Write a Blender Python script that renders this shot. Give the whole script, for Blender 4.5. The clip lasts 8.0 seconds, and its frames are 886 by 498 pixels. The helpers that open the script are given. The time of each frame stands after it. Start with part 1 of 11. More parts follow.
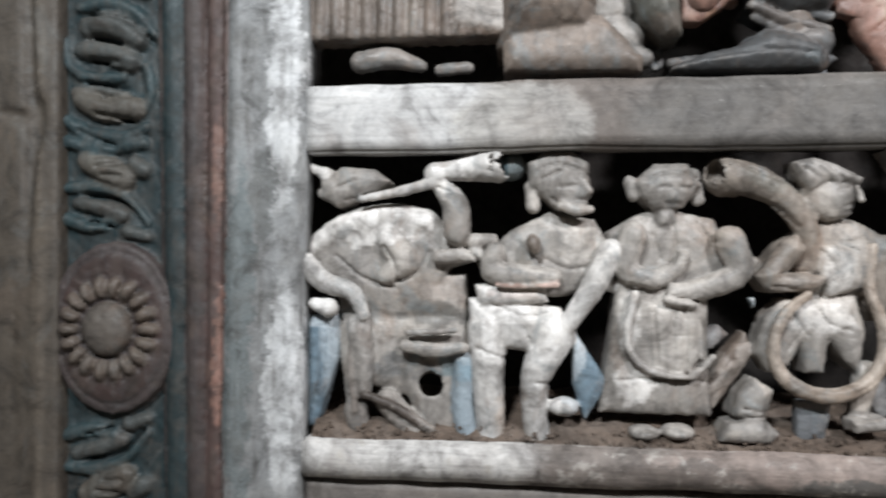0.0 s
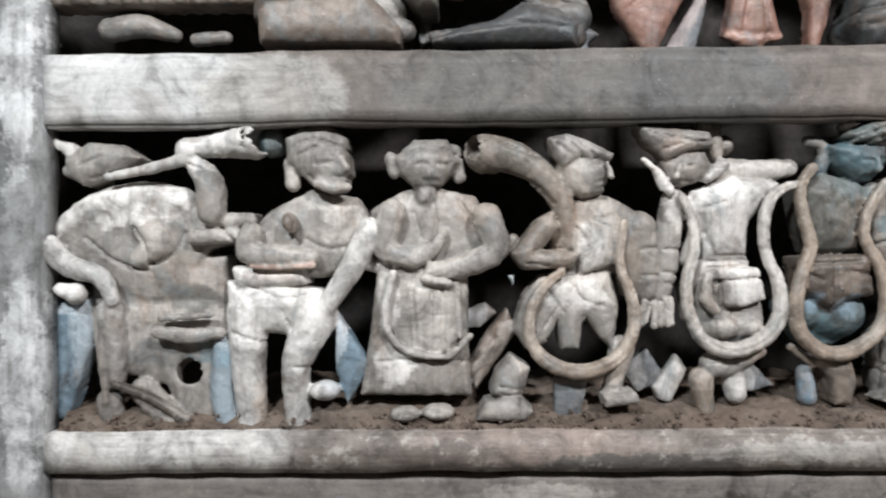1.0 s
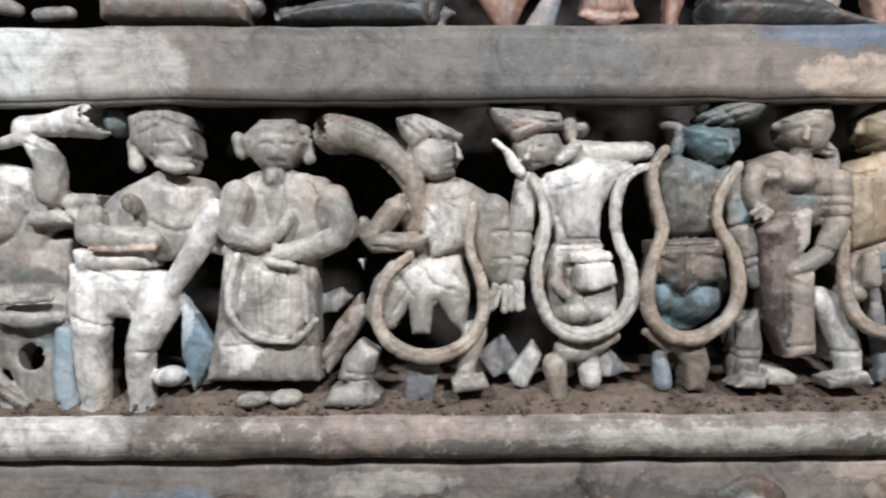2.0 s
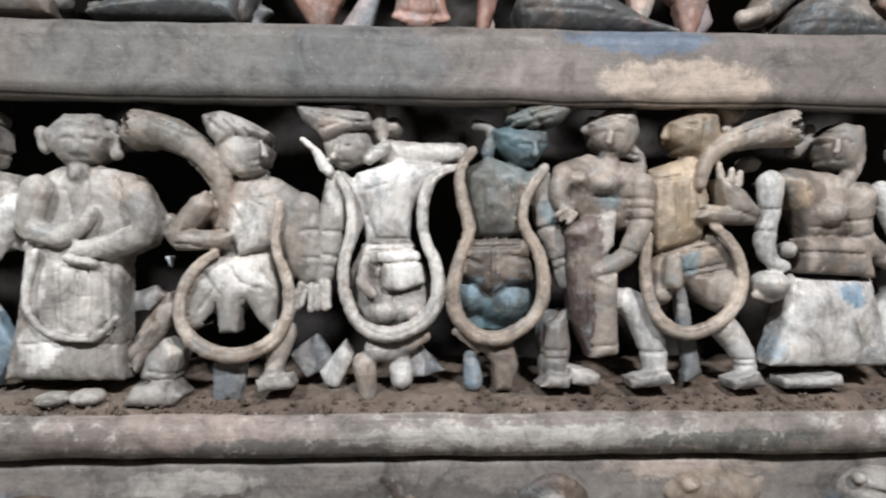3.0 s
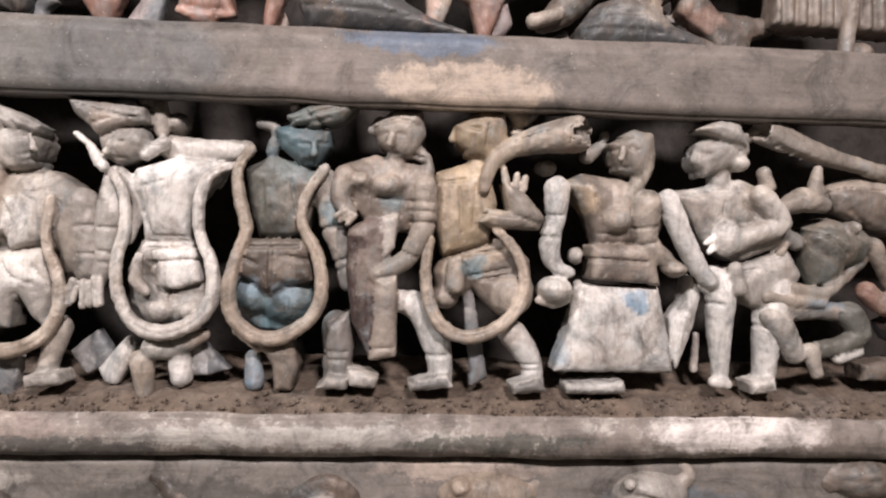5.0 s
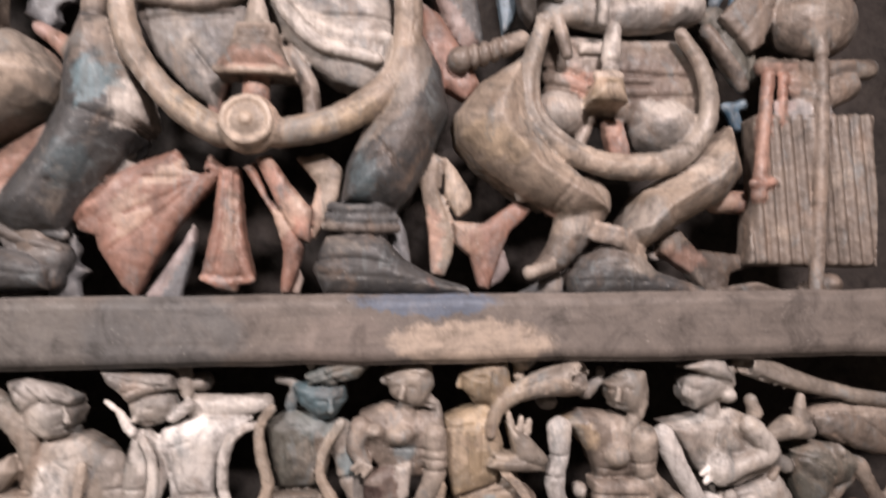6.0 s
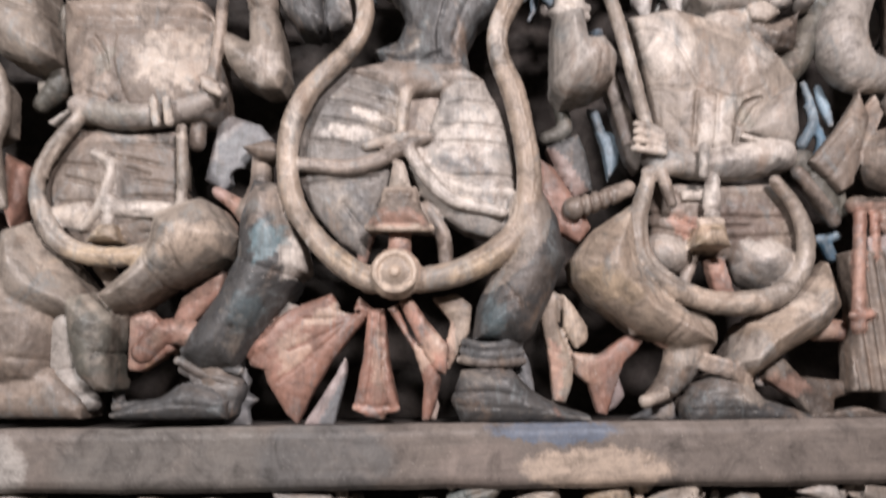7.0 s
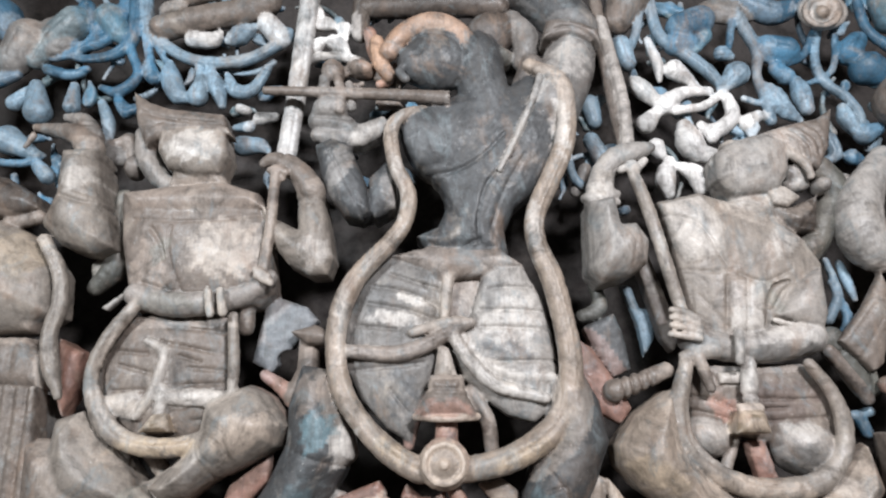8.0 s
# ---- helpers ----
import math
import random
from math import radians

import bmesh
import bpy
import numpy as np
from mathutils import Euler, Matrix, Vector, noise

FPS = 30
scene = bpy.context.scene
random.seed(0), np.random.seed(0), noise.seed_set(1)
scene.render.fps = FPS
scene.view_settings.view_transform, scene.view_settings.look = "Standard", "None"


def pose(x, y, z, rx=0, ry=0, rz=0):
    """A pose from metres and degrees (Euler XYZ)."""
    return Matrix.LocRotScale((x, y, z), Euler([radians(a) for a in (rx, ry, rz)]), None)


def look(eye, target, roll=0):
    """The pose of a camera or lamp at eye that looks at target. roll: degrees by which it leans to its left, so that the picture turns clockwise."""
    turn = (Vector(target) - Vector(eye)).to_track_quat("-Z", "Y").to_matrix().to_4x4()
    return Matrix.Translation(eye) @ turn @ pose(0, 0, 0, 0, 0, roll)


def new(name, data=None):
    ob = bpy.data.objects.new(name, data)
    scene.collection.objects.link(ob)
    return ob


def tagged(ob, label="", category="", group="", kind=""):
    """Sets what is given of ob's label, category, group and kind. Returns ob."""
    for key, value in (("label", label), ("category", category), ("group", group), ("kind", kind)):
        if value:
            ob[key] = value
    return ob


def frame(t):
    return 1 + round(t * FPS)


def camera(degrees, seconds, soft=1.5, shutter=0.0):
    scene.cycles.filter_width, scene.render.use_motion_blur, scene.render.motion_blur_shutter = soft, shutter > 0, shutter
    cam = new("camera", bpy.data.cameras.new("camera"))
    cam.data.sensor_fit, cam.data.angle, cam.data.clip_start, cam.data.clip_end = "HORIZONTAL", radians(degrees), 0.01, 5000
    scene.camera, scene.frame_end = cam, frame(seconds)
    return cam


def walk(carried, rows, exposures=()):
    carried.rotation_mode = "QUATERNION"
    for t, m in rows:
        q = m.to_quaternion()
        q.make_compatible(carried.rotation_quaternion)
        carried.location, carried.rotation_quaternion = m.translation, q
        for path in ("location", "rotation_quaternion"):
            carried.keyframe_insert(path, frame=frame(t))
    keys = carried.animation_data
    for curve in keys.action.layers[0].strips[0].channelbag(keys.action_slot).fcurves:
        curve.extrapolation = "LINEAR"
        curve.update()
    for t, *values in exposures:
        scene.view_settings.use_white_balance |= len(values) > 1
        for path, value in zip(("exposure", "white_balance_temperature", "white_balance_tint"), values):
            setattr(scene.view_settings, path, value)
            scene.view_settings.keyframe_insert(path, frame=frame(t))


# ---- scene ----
cam = camera(68.0, 8.0, soft=2.1, shutter=0.35)
PATH = [
    (0, (0.073, -0.105, 1.268), (-0.143, 1.882, 1.339), 0.3),
    (0.5, (0.172, -0.088, 1.27), (0.065, 1.908, 1.323), 0.1),
    (1, (0.235, -0.074, 1.265), (0.21, 1.926, 1.284), -0.5),
    (2.5, (0.433, -0.059, 1.251), (0.468, 1.94, 1.251), -0.1),
    (3, (0.505, -0.064, 1.247), (0.596, 1.934, 1.269), 0.2),
    (3.5, (0.552, -0.06, 1.24), (0.667, 1.937, 1.244), 0.6),
    (4, (0.589, -0.058, 1.241), (0.748, 1.936, 1.239), 0.8),
    (5.3, (0.702, -0.072, 1.277), (0.818, 1.924, 1.26), 1.6),
    (5.5, (0.7, -0.071, 1.297), (0.827, 1.924, 1.359), 1.4),
    (6, (0.673, -0.118, 1.436), (0.817, 1.87, 1.602), -0.6),
    (6.5, (0.605, -0.162, 1.479), (0.666, 1.828, 1.661), -1.0),
    (7, (0.599, -0.213, 1.513), (0.569, 1.759, 1.846), -0.9),
    (7.5, (0.566, -0.261, 1.591), (0.582, 1.676, 2.091), -1.5),
    (8, (0.549, -0.268, 1.634), (0.531, 1.653, 2.189), -1.7),
]
EXPOSURES = [(0, -0.4, 6500, 10), (1, -0.3, 6550, 10), (3, -0.15, 6500, 10), (4, -0.15, 6900, 15), (5.3, -0.12, 7350, 22), (6.5, -0.45, 7700, 27), (7, -0.38, 7200, 21), (7.5, -0.35, 6600, 13), (8, -0.38, 6400, 11)]
walk(cam, [(t, look(eye, target, roll)) for t, eye, target, roll in PATH], EXPOSURES)


# ---- world and lamps ----
world = bpy.data.worlds.new("dim_hall")
scene.world = world
world.use_nodes = True
world.node_tree.nodes["Background"].inputs[0].default_value = (0.75, 0.8, 0.9, 1)
world.node_tree.nodes["Background"].inputs[1].default_value = 0.16


def area_lamp(name, eye, target, size, power, colour):
    data = bpy.data.lights.new(name, "AREA")
    data.shape, data.size, data.size_y, data.energy, data.color = "RECTANGLE", size[0], size[1], power, colour
    ob = new(name, data)
    ob.matrix_world = look(eye, target)
    return ob


# two unseen lamps added in front of the panel; no such fixtures are known
area_lamp("added_lamp_left", (-0.22, -0.70, 2.2), (0.15, 0.5, 1.3), (0.22, 0.10), 35, (0.90, 0.96, 1.0))
area_lamp("added_lamp_right", (0.95, -0.72, 2.2), (0.75, 0.5, 1.55), (0.22, 0.10), 39, (0.96, 0.97, 1.0))


# ---- materials ----
def nodes_of(name):
    m = bpy.data.materials.new(name)
    m.use_nodes = True
    nt = m.node_tree
    return m, nt, nt.nodes["Principled BSDF"]


def add(nt, kind, **inputs):
    n = nt.nodes.new(kind)
    for key, value in inputs.items():
        n.inputs[key.replace("_", " ")].default_value = value
    return n


def ramp(nt, src, stops):
    r = nt.nodes.new("ShaderNodeValToRGB")
    while len(r.color_ramp.elements) < len(stops):
        r.color_ramp.elements.new(0.5)
    for e, (p, c) in zip(r.color_ramp.elements, stops):
        e.position, e.color = p, (*c, 1) if len(c) == 3 else c
    nt.links.new(src, r.inputs[0])
    return r.outputs[0]


def mix(nt, fac, a, b, mode="MIX"):
    n = nt.nodes.new("ShaderNodeMix")
    n.data_type, n.blend_type = "RGBA", mode
    for sock, v in ((n.inputs[0], fac), (n.inputs[6], a), (n.inputs[7], b)):
        if hasattr(v, "links") or hasattr(v, "is_linked"):
            nt.links.new(v, sock)
        else:
            sock.default_value = v if isinstance(v, (int, float)) else (*v, 1)
    return n.outputs[2]


def noise_at(nt, vec, scale, detail=5.0, rough=0.6, distort=0.0):
    n = add(nt, "ShaderNodeTexNoise", Scale=scale, Detail=detail, Roughness=rough, Distortion=distort)
    nt.links.new(vec, n.inputs["Vector"])
    return n.outputs["Fac"]


def stretch(nt, vec, s):
    n = nt.nodes.new("ShaderNodeMapping")
    n.inputs["Scale"].default_value = s
    nt.links.new(vec, n.inputs["Vector"])
    return n.outputs[0]


def old_wood(name, base=None, wear=(0.30, 0.26, 0.22), dirt=(0.045, 0.038, 0.032), grain=(1, 1, 1),
             worn=0.5, dirty=0.5, chips=None, rough=0.62, relief=0.5, pale=0.0, patches=(), age=1.0):
    """Old painted timber: a paint colour (or the carving's own paint), worn to the wood, with soot, grain and pale lime flecks."""
    m, nt, out = nodes_of(name)
    co = nt.nodes.new("ShaderNodeTexCoord").outputs["Object"]
    if base is None:
        paint = nt.nodes.new("ShaderNodeVertexColor")
        paint.layer_name = "paint"
        col = paint.outputs["Color"]
    else:
        col = base
    for px, pz, rx, rz, tint in patches:
        # an old patch of paint with a ragged edge
        warp = nt.nodes.new("ShaderNodeVectorMath")
        warp.operation = "MULTIPLY_ADD"
        ragged = add(nt, "ShaderNodeTexNoise", Scale=38.0, Detail=6.0, Roughness=0.75)
        nt.links.new(co, ragged.inputs["Vector"])
        nt.links.new(ragged.outputs["Color"], warp.inputs[0])
        warp.inputs[1].default_value = (0.055, 0, 0.04)
        nt.links.new(co, warp.inputs[2])
        place = nt.nodes.new("ShaderNodeMapping")
        place.inputs["Location"].default_value = (-(px + 0.0275) / rx, 0, -(pz + 0.02) / rz)
        place.inputs["Scale"].default_value = (1 / rx, 0, 1 / rz)
        nt.links.new(warp.outputs[0], place.inputs["Vector"])
        far = nt.nodes.new("ShaderNodeVectorMath")
        far.operation = "LENGTH"
        nt.links.new(place.outputs[0], far.inputs[0])
        col = mix(nt, ramp(nt, far.outputs["Value"], [(0.8, (0.9, 0.9, 0.9)), (1.0, (0, 0, 0))]), col, tint)
    big = noise_at(nt, co, 14, 6, 0.65, 0.4)
    mid = noise_at(nt, co, 55, 6, 0.7, 0.3)
    fine = noise_at(nt, co, 330, 4, 0.7)
    fibre = noise_at(nt, stretch(nt, co, grain), 160, 4, 0.6)
    lo, hi = 0.62 - 0.25 * worn, 0.72 - 0.12 * worn
    c1 = mix(nt, ramp(nt, big, [(lo, (0, 0, 0)), (hi + 0.06, (0.75, 0.75, 0.75))]), col, wear)
    if chips:
        c1 = mix(nt, ramp(nt, mid, [(0.56, (0, 0, 0)), (0.62, (0.8, 0.8, 0.8))]), c1, chips)
    c2 = mix(nt, ramp(nt, mid, [(0.30, (0.75 * dirty,) * 3), (0.52, (0, 0, 0))]), c1, dirt)
    c3 = mix(nt, ramp(nt, fibre, [(0.28, (0.55 * dirty + 0.1,) * 3), (0.5, (0, 0, 0))]), c2, dirt)
    if base is None:
        # old layers of other paint, showing in patches
        cool = noise_at(nt, stretch(nt, co, (1, 1, 0.6)), 31, 6, 0.7, 0.9)
        c3 = mix(nt, ramp(nt, cool, [(0.54, (0, 0, 0)), (0.66, (0.5 * age,) * 3)]), c3, (0.13, 0.155, 0.165))
        warm = noise_at(nt, stretch(nt, co, (1, 1, 0.5)), 23, 6, 0.7, 0.6)
        c3 = mix(nt, ramp(nt, warm, [(0.55, (0, 0, 0)), (0.70, (0.6 * age,) * 3)]), c3, (0.17, 0.12, 0.09))
        edge = nt.nodes.new("ShaderNodeNewGeometry").outputs["Pointiness"]
        rub = mix(nt, 0.35 * age, c3, (0.5, 0.46, 0.42))
        c3 = mix(nt, ramp(nt, edge, [(0.53, (0, 0, 0)), (0.60, (1, 1, 1))]), c3, rub)
    tone = ramp(nt, noise_at(nt, co, 26, 7, 0.72, 0.8), [(0.30, (0.36, 0.35, 0.34)), (0.48, (0.97, 0.97, 0.97)), (0.70, (1.34, 1.33, 1.31))])
    c3 = mix(nt, 1.0, c3, tone, "MULTIPLY")
    c4 = mix(nt, 0.45, c3, ramp(nt, fine, [(0.25, (0.42, 0.4, 0.38)), (0.75, (0.66, 0.64, 0.62))]), "OVERLAY")
    c4 = mix(nt, ramp(nt, fine, [(0.66, (0, 0, 0)), (0.74, (0.6 + pale * 0.4,) * 3)]), c4, (0.5, 0.48, 0.45)) if pale else c4
    nt.links.new(c4, out.inputs["Base Color"])
    rr = ramp(nt, mid, [(0.3, (rough + 0.2,) * 3), (0.7, (rough - 0.14,) * 3)])
    nt.links.new(rr, out.inputs["Roughness"])
    out.inputs["Specular IOR Level"].default_value = 0.4
    b1 = add(nt, "ShaderNodeBump", Strength=relief, Distance=0.0012)
    nt.links.new(mid, b1.inputs["Height"])
    b2 = add(nt, "ShaderNodeBump", Strength=relief, Distance=0.0006)
    nt.links.new(fibre, b2.inputs["Height"])
    nt.links.new(b1.outputs[0], b2.inputs["Normal"])
    b3 = add(nt, "ShaderNodeBump", Strength=relief * 0.8, Distance=0.0003)
    nt.links.new(fine, b3.inputs["Height"])
    nt.links.new(b2.outputs[0], b3.inputs["Normal"])
    nt.links.new(b3.outputs[0], out.inputs["Normal"])
    return m


CARVED = old_wood("carved_painted_wood", grain=(0.8, 0.8, 0.10), worn=0.2, dirty=0.5, relief=0.6, rough=0.5, pale=0.25)
CARVED_DARK = old_wood("dark_painted_wood", wear=(0.07, 0.06, 0.05), grain=(0.8, 0.8, 0.10), worn=0.2, dirty=0.6, relief=0.6, age=0.3)
RAIL = old_wood("rail_wood", (0.115, 0.100, 0.091), wear=(0.17, 0.15, 0.138), grain=(0.07, 1, 1), worn=0.4, pale=0.2, dirty=0.4, patches=(
    (-0.07, 1.41, 0.16, 0.06, (0.46, 0.46, 0.46)), (0.08, 1.40, 0.07, 0.05, (0.30, 0.29, 0.275)), (0.30, 1.41, 0.14, 0.06, (0.10, 0.095, 0.09)), (0.46, 1.41, 0.08, 0.05, (0.085, 0.085, 0.085)),
    (0.70, 1.437, 0.07, 0.014, (0.075, 0.10, 0.14)), (0.745, 1.398, 0.085, 0.024, (0.32, 0.262, 0.215)), (0.62, 1.40, 0.05, 0.03, (0.13, 0.11, 0.10))))
LEDGE = old_wood("ledge_wood", (0.19, 0.165, 0.15), wear=(0.11, 0.092, 0.083), grain=(0.07, 1, 1), worn=0.5, pale=0.4, dirty=0.6, relief=0.9, chips=(0.33, 0.31, 0.285), patches=(
    (-0.03, 1.10, 0.14, 0.05, (0.50, 0.49, 0.48)), (0.30, 1.10, 0.12, 0.02, (0.24, 0.195, 0.175)), (0.60, 1.092, 0.17, 0.012, (0.34, 0.325, 0.305)), (0.78, 1.088, 0.10, 0.008, (0.10, 0.10, 0.09)), (0.22, 1.092, 0.06, 0.012, (0.13, 0.11, 0.10)),
    (1.0, 1.10, 0.09, 0.02, (0.62, 0.58, 0.56)), (0.40, 1.08, 0.1, 0.012, (0.10, 0.095, 0.09))))
DUST = old_wood("dust_and_grit", (0.105, 0.078, 0.061), wear=(0.16, 0.135, 0.118), worn=0.5, dirty=0.6, rough=0.85, relief=1.0, pale=0.4)
BOARD = old_wood("frieze_board", (0.15, 0.135, 0.125), wear=(0.11, 0.10, 0.095), grain=(0.1, 1, 1), worn=0.6, dirty=0.6, pale=0.3, patches=((0.12, 1.0, 0.1, 0.05, (0.16, 0.2, 0.25)), (0.52, 1.03, 0.13, 0.022, (0.07, 0.065, 0.06)), (0.30, 1.05, 0.08, 0.012, (0.3, 0.28, 0.26)), (0.75, 1.06, 0.09, 0.01, (0.3, 0.25, 0.22)), (0.95, 1.02, 0.09, 0.03, (0.09, 0.11, 0.13))))
# near-black base colour carries the shade of the hollow behind the openwork
SHADED_BACK = old_wood("shaded_back", (0.034, 0.029, 0.027), wear=(0.045, 0.037, 0.032), dirt=(0.012, 0.010, 0.010), worn=0.4, rough=0.8)
STILE = old_wood("limed_stile", (0.21, 0.216, 0.22), wear=(0.11, 0.11, 0.107), grain=(1, 1, 0.12), worn=0.5, dirty=0.7, pale=0.6, relief=0.8, patches=(
    (-0.145, 1.46, 0.018, 0.14, (0.50, 0.51, 0.52)), (-0.142, 1.16, 0.02, 0.11, (0.52, 0.53, 0.54)), (-0.188, 1.20, 0.016, 0.20, (0.13, 0.15, 0.155)), (-0.165, 1.34, 0.014, 0.05, (0.12, 0.125, 0.125))))
# kept pale so the unseen walls reflect lamp light into the gaps
BOUNCE_PLASTER = old_wood("bounce_plaster", (0.62, 0.58, 0.53), wear=(0.54, 0.50, 0.46), worn=0.3, dirty=0.2)


# ---- mesh helpers ----
def mesh_object(name, verts, faces, material, parent=None, label="", smooth=False, colours=None):
    me = bpy.data.meshes.new(name)
    me.from_pydata(verts, [], faces)
    me.materials.append(material)
    if smooth:
        me.polygons.foreach_set("use_smooth", [True] * len(me.polygons))
    ob = new(name, me)
    if parent:
        ob.parent = parent
    if label:
        ob["label"] = label
    return ob


def part(name, bm, material, parent=None, label="", smooth=False):
    me = bpy.data.meshes.new(name)
    bmesh.ops.recalc_face_normals(bm, faces=bm.faces)
    bm.to_mesh(me)
    bm.free()
    me.materials.append(material)
    if smooth:
        me.polygons.foreach_set("use_smooth", [True] * len(me.polygons))
    ob = new(name, me)
    if parent:
        ob.parent = parent
    if label:
        ob["label"] = label
    return ob


def worn_box(x0, x1, y0, y1, z0, z1, bevel=0.004, rough=0.0012, step=0.012, seed=0):
    """A hewn timber: a box cut into small faces, bevelled, its faces and edges slightly uneven."""
    bm = bmesh.new()
    bmesh.ops.create_cube(bm, size=1)
    for v in bm.verts:
        v.co = Vector(((x0 + x1) / 2 + v.co.x * (x1 - x0), (y0 + y1) / 2 + v.co.y * (y1 - y0), (z0 + z1) / 2 + v.co.z * (z1 - z0)))
    for axis, a, b in ((0, x0, x1), (2, z0, z1)):
        n = int((b - a) / step)
        for i in range(1, n):
            co, no = [0, 0, 0], [0, 0, 0]
            co[axis], no[axis] = a + (b - a) * i / n, 1
            bmesh.ops.bisect_plane(bm, geom=bm.verts[:] + bm.edges[:] + bm.faces[:], plane_co=co, plane_no=no)
    sharp = [e for e in bm.edges if len(e.link_faces) == 2 and e.calc_face_angle() > 1.0]
    bmesh.ops.bevel(bm, geom=sharp, offset=bevel, segments=2, affect="EDGES")
    for v in bm.verts:
        p = v.co * 26 + Vector((seed * 7.1, 0, seed * 3.3))
        v.co += noise.noise_vector(p) * rough + noise.noise_vector(p * 0.25) * rough * 1.5
    return bm


class Carving:
    """One carved piece of wood: rounded forms merged, cut and pleated on a fine grid, then skinned as one mesh."""
    PAINTS = {}

    def __init__(self, cell=0.0017, material=CARVED):
        self.cell, self.prims, self.material = cell, [], material

    def limb(self, pts, paint, k=0.003):
        """A rounded limb through (x, y, z, radius) points."""
        self.prims.append(("limb", self.flow(pts), paint, k, None))
        return self

    @staticmethod
    def flow(pts):
        """A smooth curve through the points."""
        p = np.array(pts, float)
        if len(p) < 3:
            return p
        q = np.concatenate((2 * p[:1] - p[1:2], p, 2 * p[-1:] - p[-2:-1]))
        out = []
        for a, b, c, d in zip(q[:-3], q[1:-2], q[2:-1], q[3:]):
            n = int(np.clip(np.linalg.norm(c[:3] - b[:3]) / 0.008, 2, 6))
            for i in range(n):
                t = i / n
                out.append(0.5 * (2 * b + (c - a) * t + (2 * a - 5 * b + 4 * c - d) * t * t + (3 * b - a - 3 * c + d) * t ** 3))
        out.append(p[-1])
        out = np.array(out)
        out[:, 3] = np.maximum(out[:, 3], 0.0008)
        return out

    def blob(self, centre, radii, turn, paint, k=0.004):
        self.prims.append(("blob", (np.array(centre, float), np.array(radii, float), radians(turn)), paint, k, None))
        return self

    def slab(self, outline, y, thick, paint, pleat=None, k=0.0015, round=0.002, bulge=0.0, reach=0.02):
        """A flat flap with the outline (x, z), centred at depth y. pleat: (turn, pitch, depth)."""
        self.prims.append(("slab", (np.array(outline, float), y, thick, round, bulge, reach), paint, k, pleat))
        return self

    def leaf(self, base, length, width, turn, bend, paint):
        """A flat pointed leaf that curls to one side, with a carved midrib."""
        left, right, rib = [], [], []
        a, x, z = radians(turn) - bend / 2, 0.0, 0.0
        n = 7
        for i in range(n + 1):
            t = i / n
            w = width * (math.sin(math.pi * min(1, 0.06 + 0.94 * t) ** 0.75) ** 0.8 if 0 < t < 1 else 0.12)
            left.append((x - w * math.sin(a), z + w * math.cos(a)))
            right.append((x + w * math.sin(a), z - w * math.cos(a)))
            rib.append((x, z))
            x, z, a = x + 2 * length / n * math.cos(a), z + 2 * length / n * math.sin(a), a + bend / n
        ox, oz = base[0] - x / 2, base[2] - z / 2
        out = [(px + ox, pz + oz) for px, pz in left + right[::-1]]
        self.slab(out, base[1], 0.011, paint, round=0.002, bulge=0.004)
        self.groove([(px + ox, pz + oz, 0.0014) for px, pz in rib[:-1]], 0.0022)
        tip = rib[-1]
        self.limb([(tip[0] + ox, base[1] - 0.003, tip[1] + oz, 0.0035), (rib[-2][0] + ox, base[1] - 0.004, rib[-2][1] + oz, 0.003)], paint, 0.002)
        return self

    def cut(self, pts, k=0.0015):
        self.prims.append(("cut", self.flow(pts), None, k, None))
        return self

    def groove(self, pts, depth=0.0016):
        """A chiselled line through (x, z, width) points, cut into whatever faces the front there."""
        p = self.flow([(x, 0, z, w) for x, z, w in pts])
        self.prims.append(("groove", p, None, depth, None))
        return self

    def stain(self, x, z, rx, rz, turn, paint, much=0.8):
        """Another colour of old paint over part of the front."""
        self.prims.append(("stain", (x, z, rx, rz, radians(turn), much), paint, 0, None))
        return self

    def boxes(self):
        for kind, g, paint, k, pleat in self.prims:
            if kind == "stain":
                r = max(g[2], g[3]) * 1.5
                yield np.array([g[0] - r, -9, g[1] - r]), np.array([g[0] + r, 9, g[1] + r])
            elif kind == "groove":
                yield g[:, :3].min(0) - (0.01, 9, 0.01), g[:, :3].max(0) + (0.01, 9, 0.01)
            elif kind in ("limb", "cut"):
                yield (g[:, :3] - g[:, 3:]).min(0), (g[:, :3] + g[:, 3:]).max(0)
            elif kind == "blob":
                r = g[1].copy()
                r[0] = r[2] = max(r[0], r[2])
                yield g[0] - r, g[0] + r
            else:
                o, y, th, rd, bulge, reach = g
                e = th / 2 + rd + abs(bulge)
                yield np.array([o[:, 0].min() - rd, y - e, o[:, 1].min() - rd]), np.array([o[:, 0].max() + rd, y + e, o[:, 1].max() + rd])

    @staticmethod
    def limb_distance(ax, g, reach):
        """Distance to the limb on the grid of three axes; far from it, only a large value."""
        best = np.full([len(v) for v in ax], 0.05, np.float32)
        for a, b in zip(g, g[1:] if len(g) > 1 else g):
            r = max(a[3], b[3]) + reach
            cut = []
            for i in range(3):
                v = ax[i]
                i0, i1 = np.searchsorted(v, (min(a[i], b[i]) - r, max(a[i], b[i]) + r))
                cut.append(slice(i0, i1))
            if any(s.stop <= s.start for s in cut):
                continue
            x, y, z = (ax[0][cut[0]] - a[0])[:, None, None], (ax[1][cut[1]] - a[1])[None, :, None], (ax[2][cut[2]] - a[2])[None, None, :]
            d = (b[:3] - a[:3]).astype(np.float32)
            dd = max(float(d @ d), 1e-9)
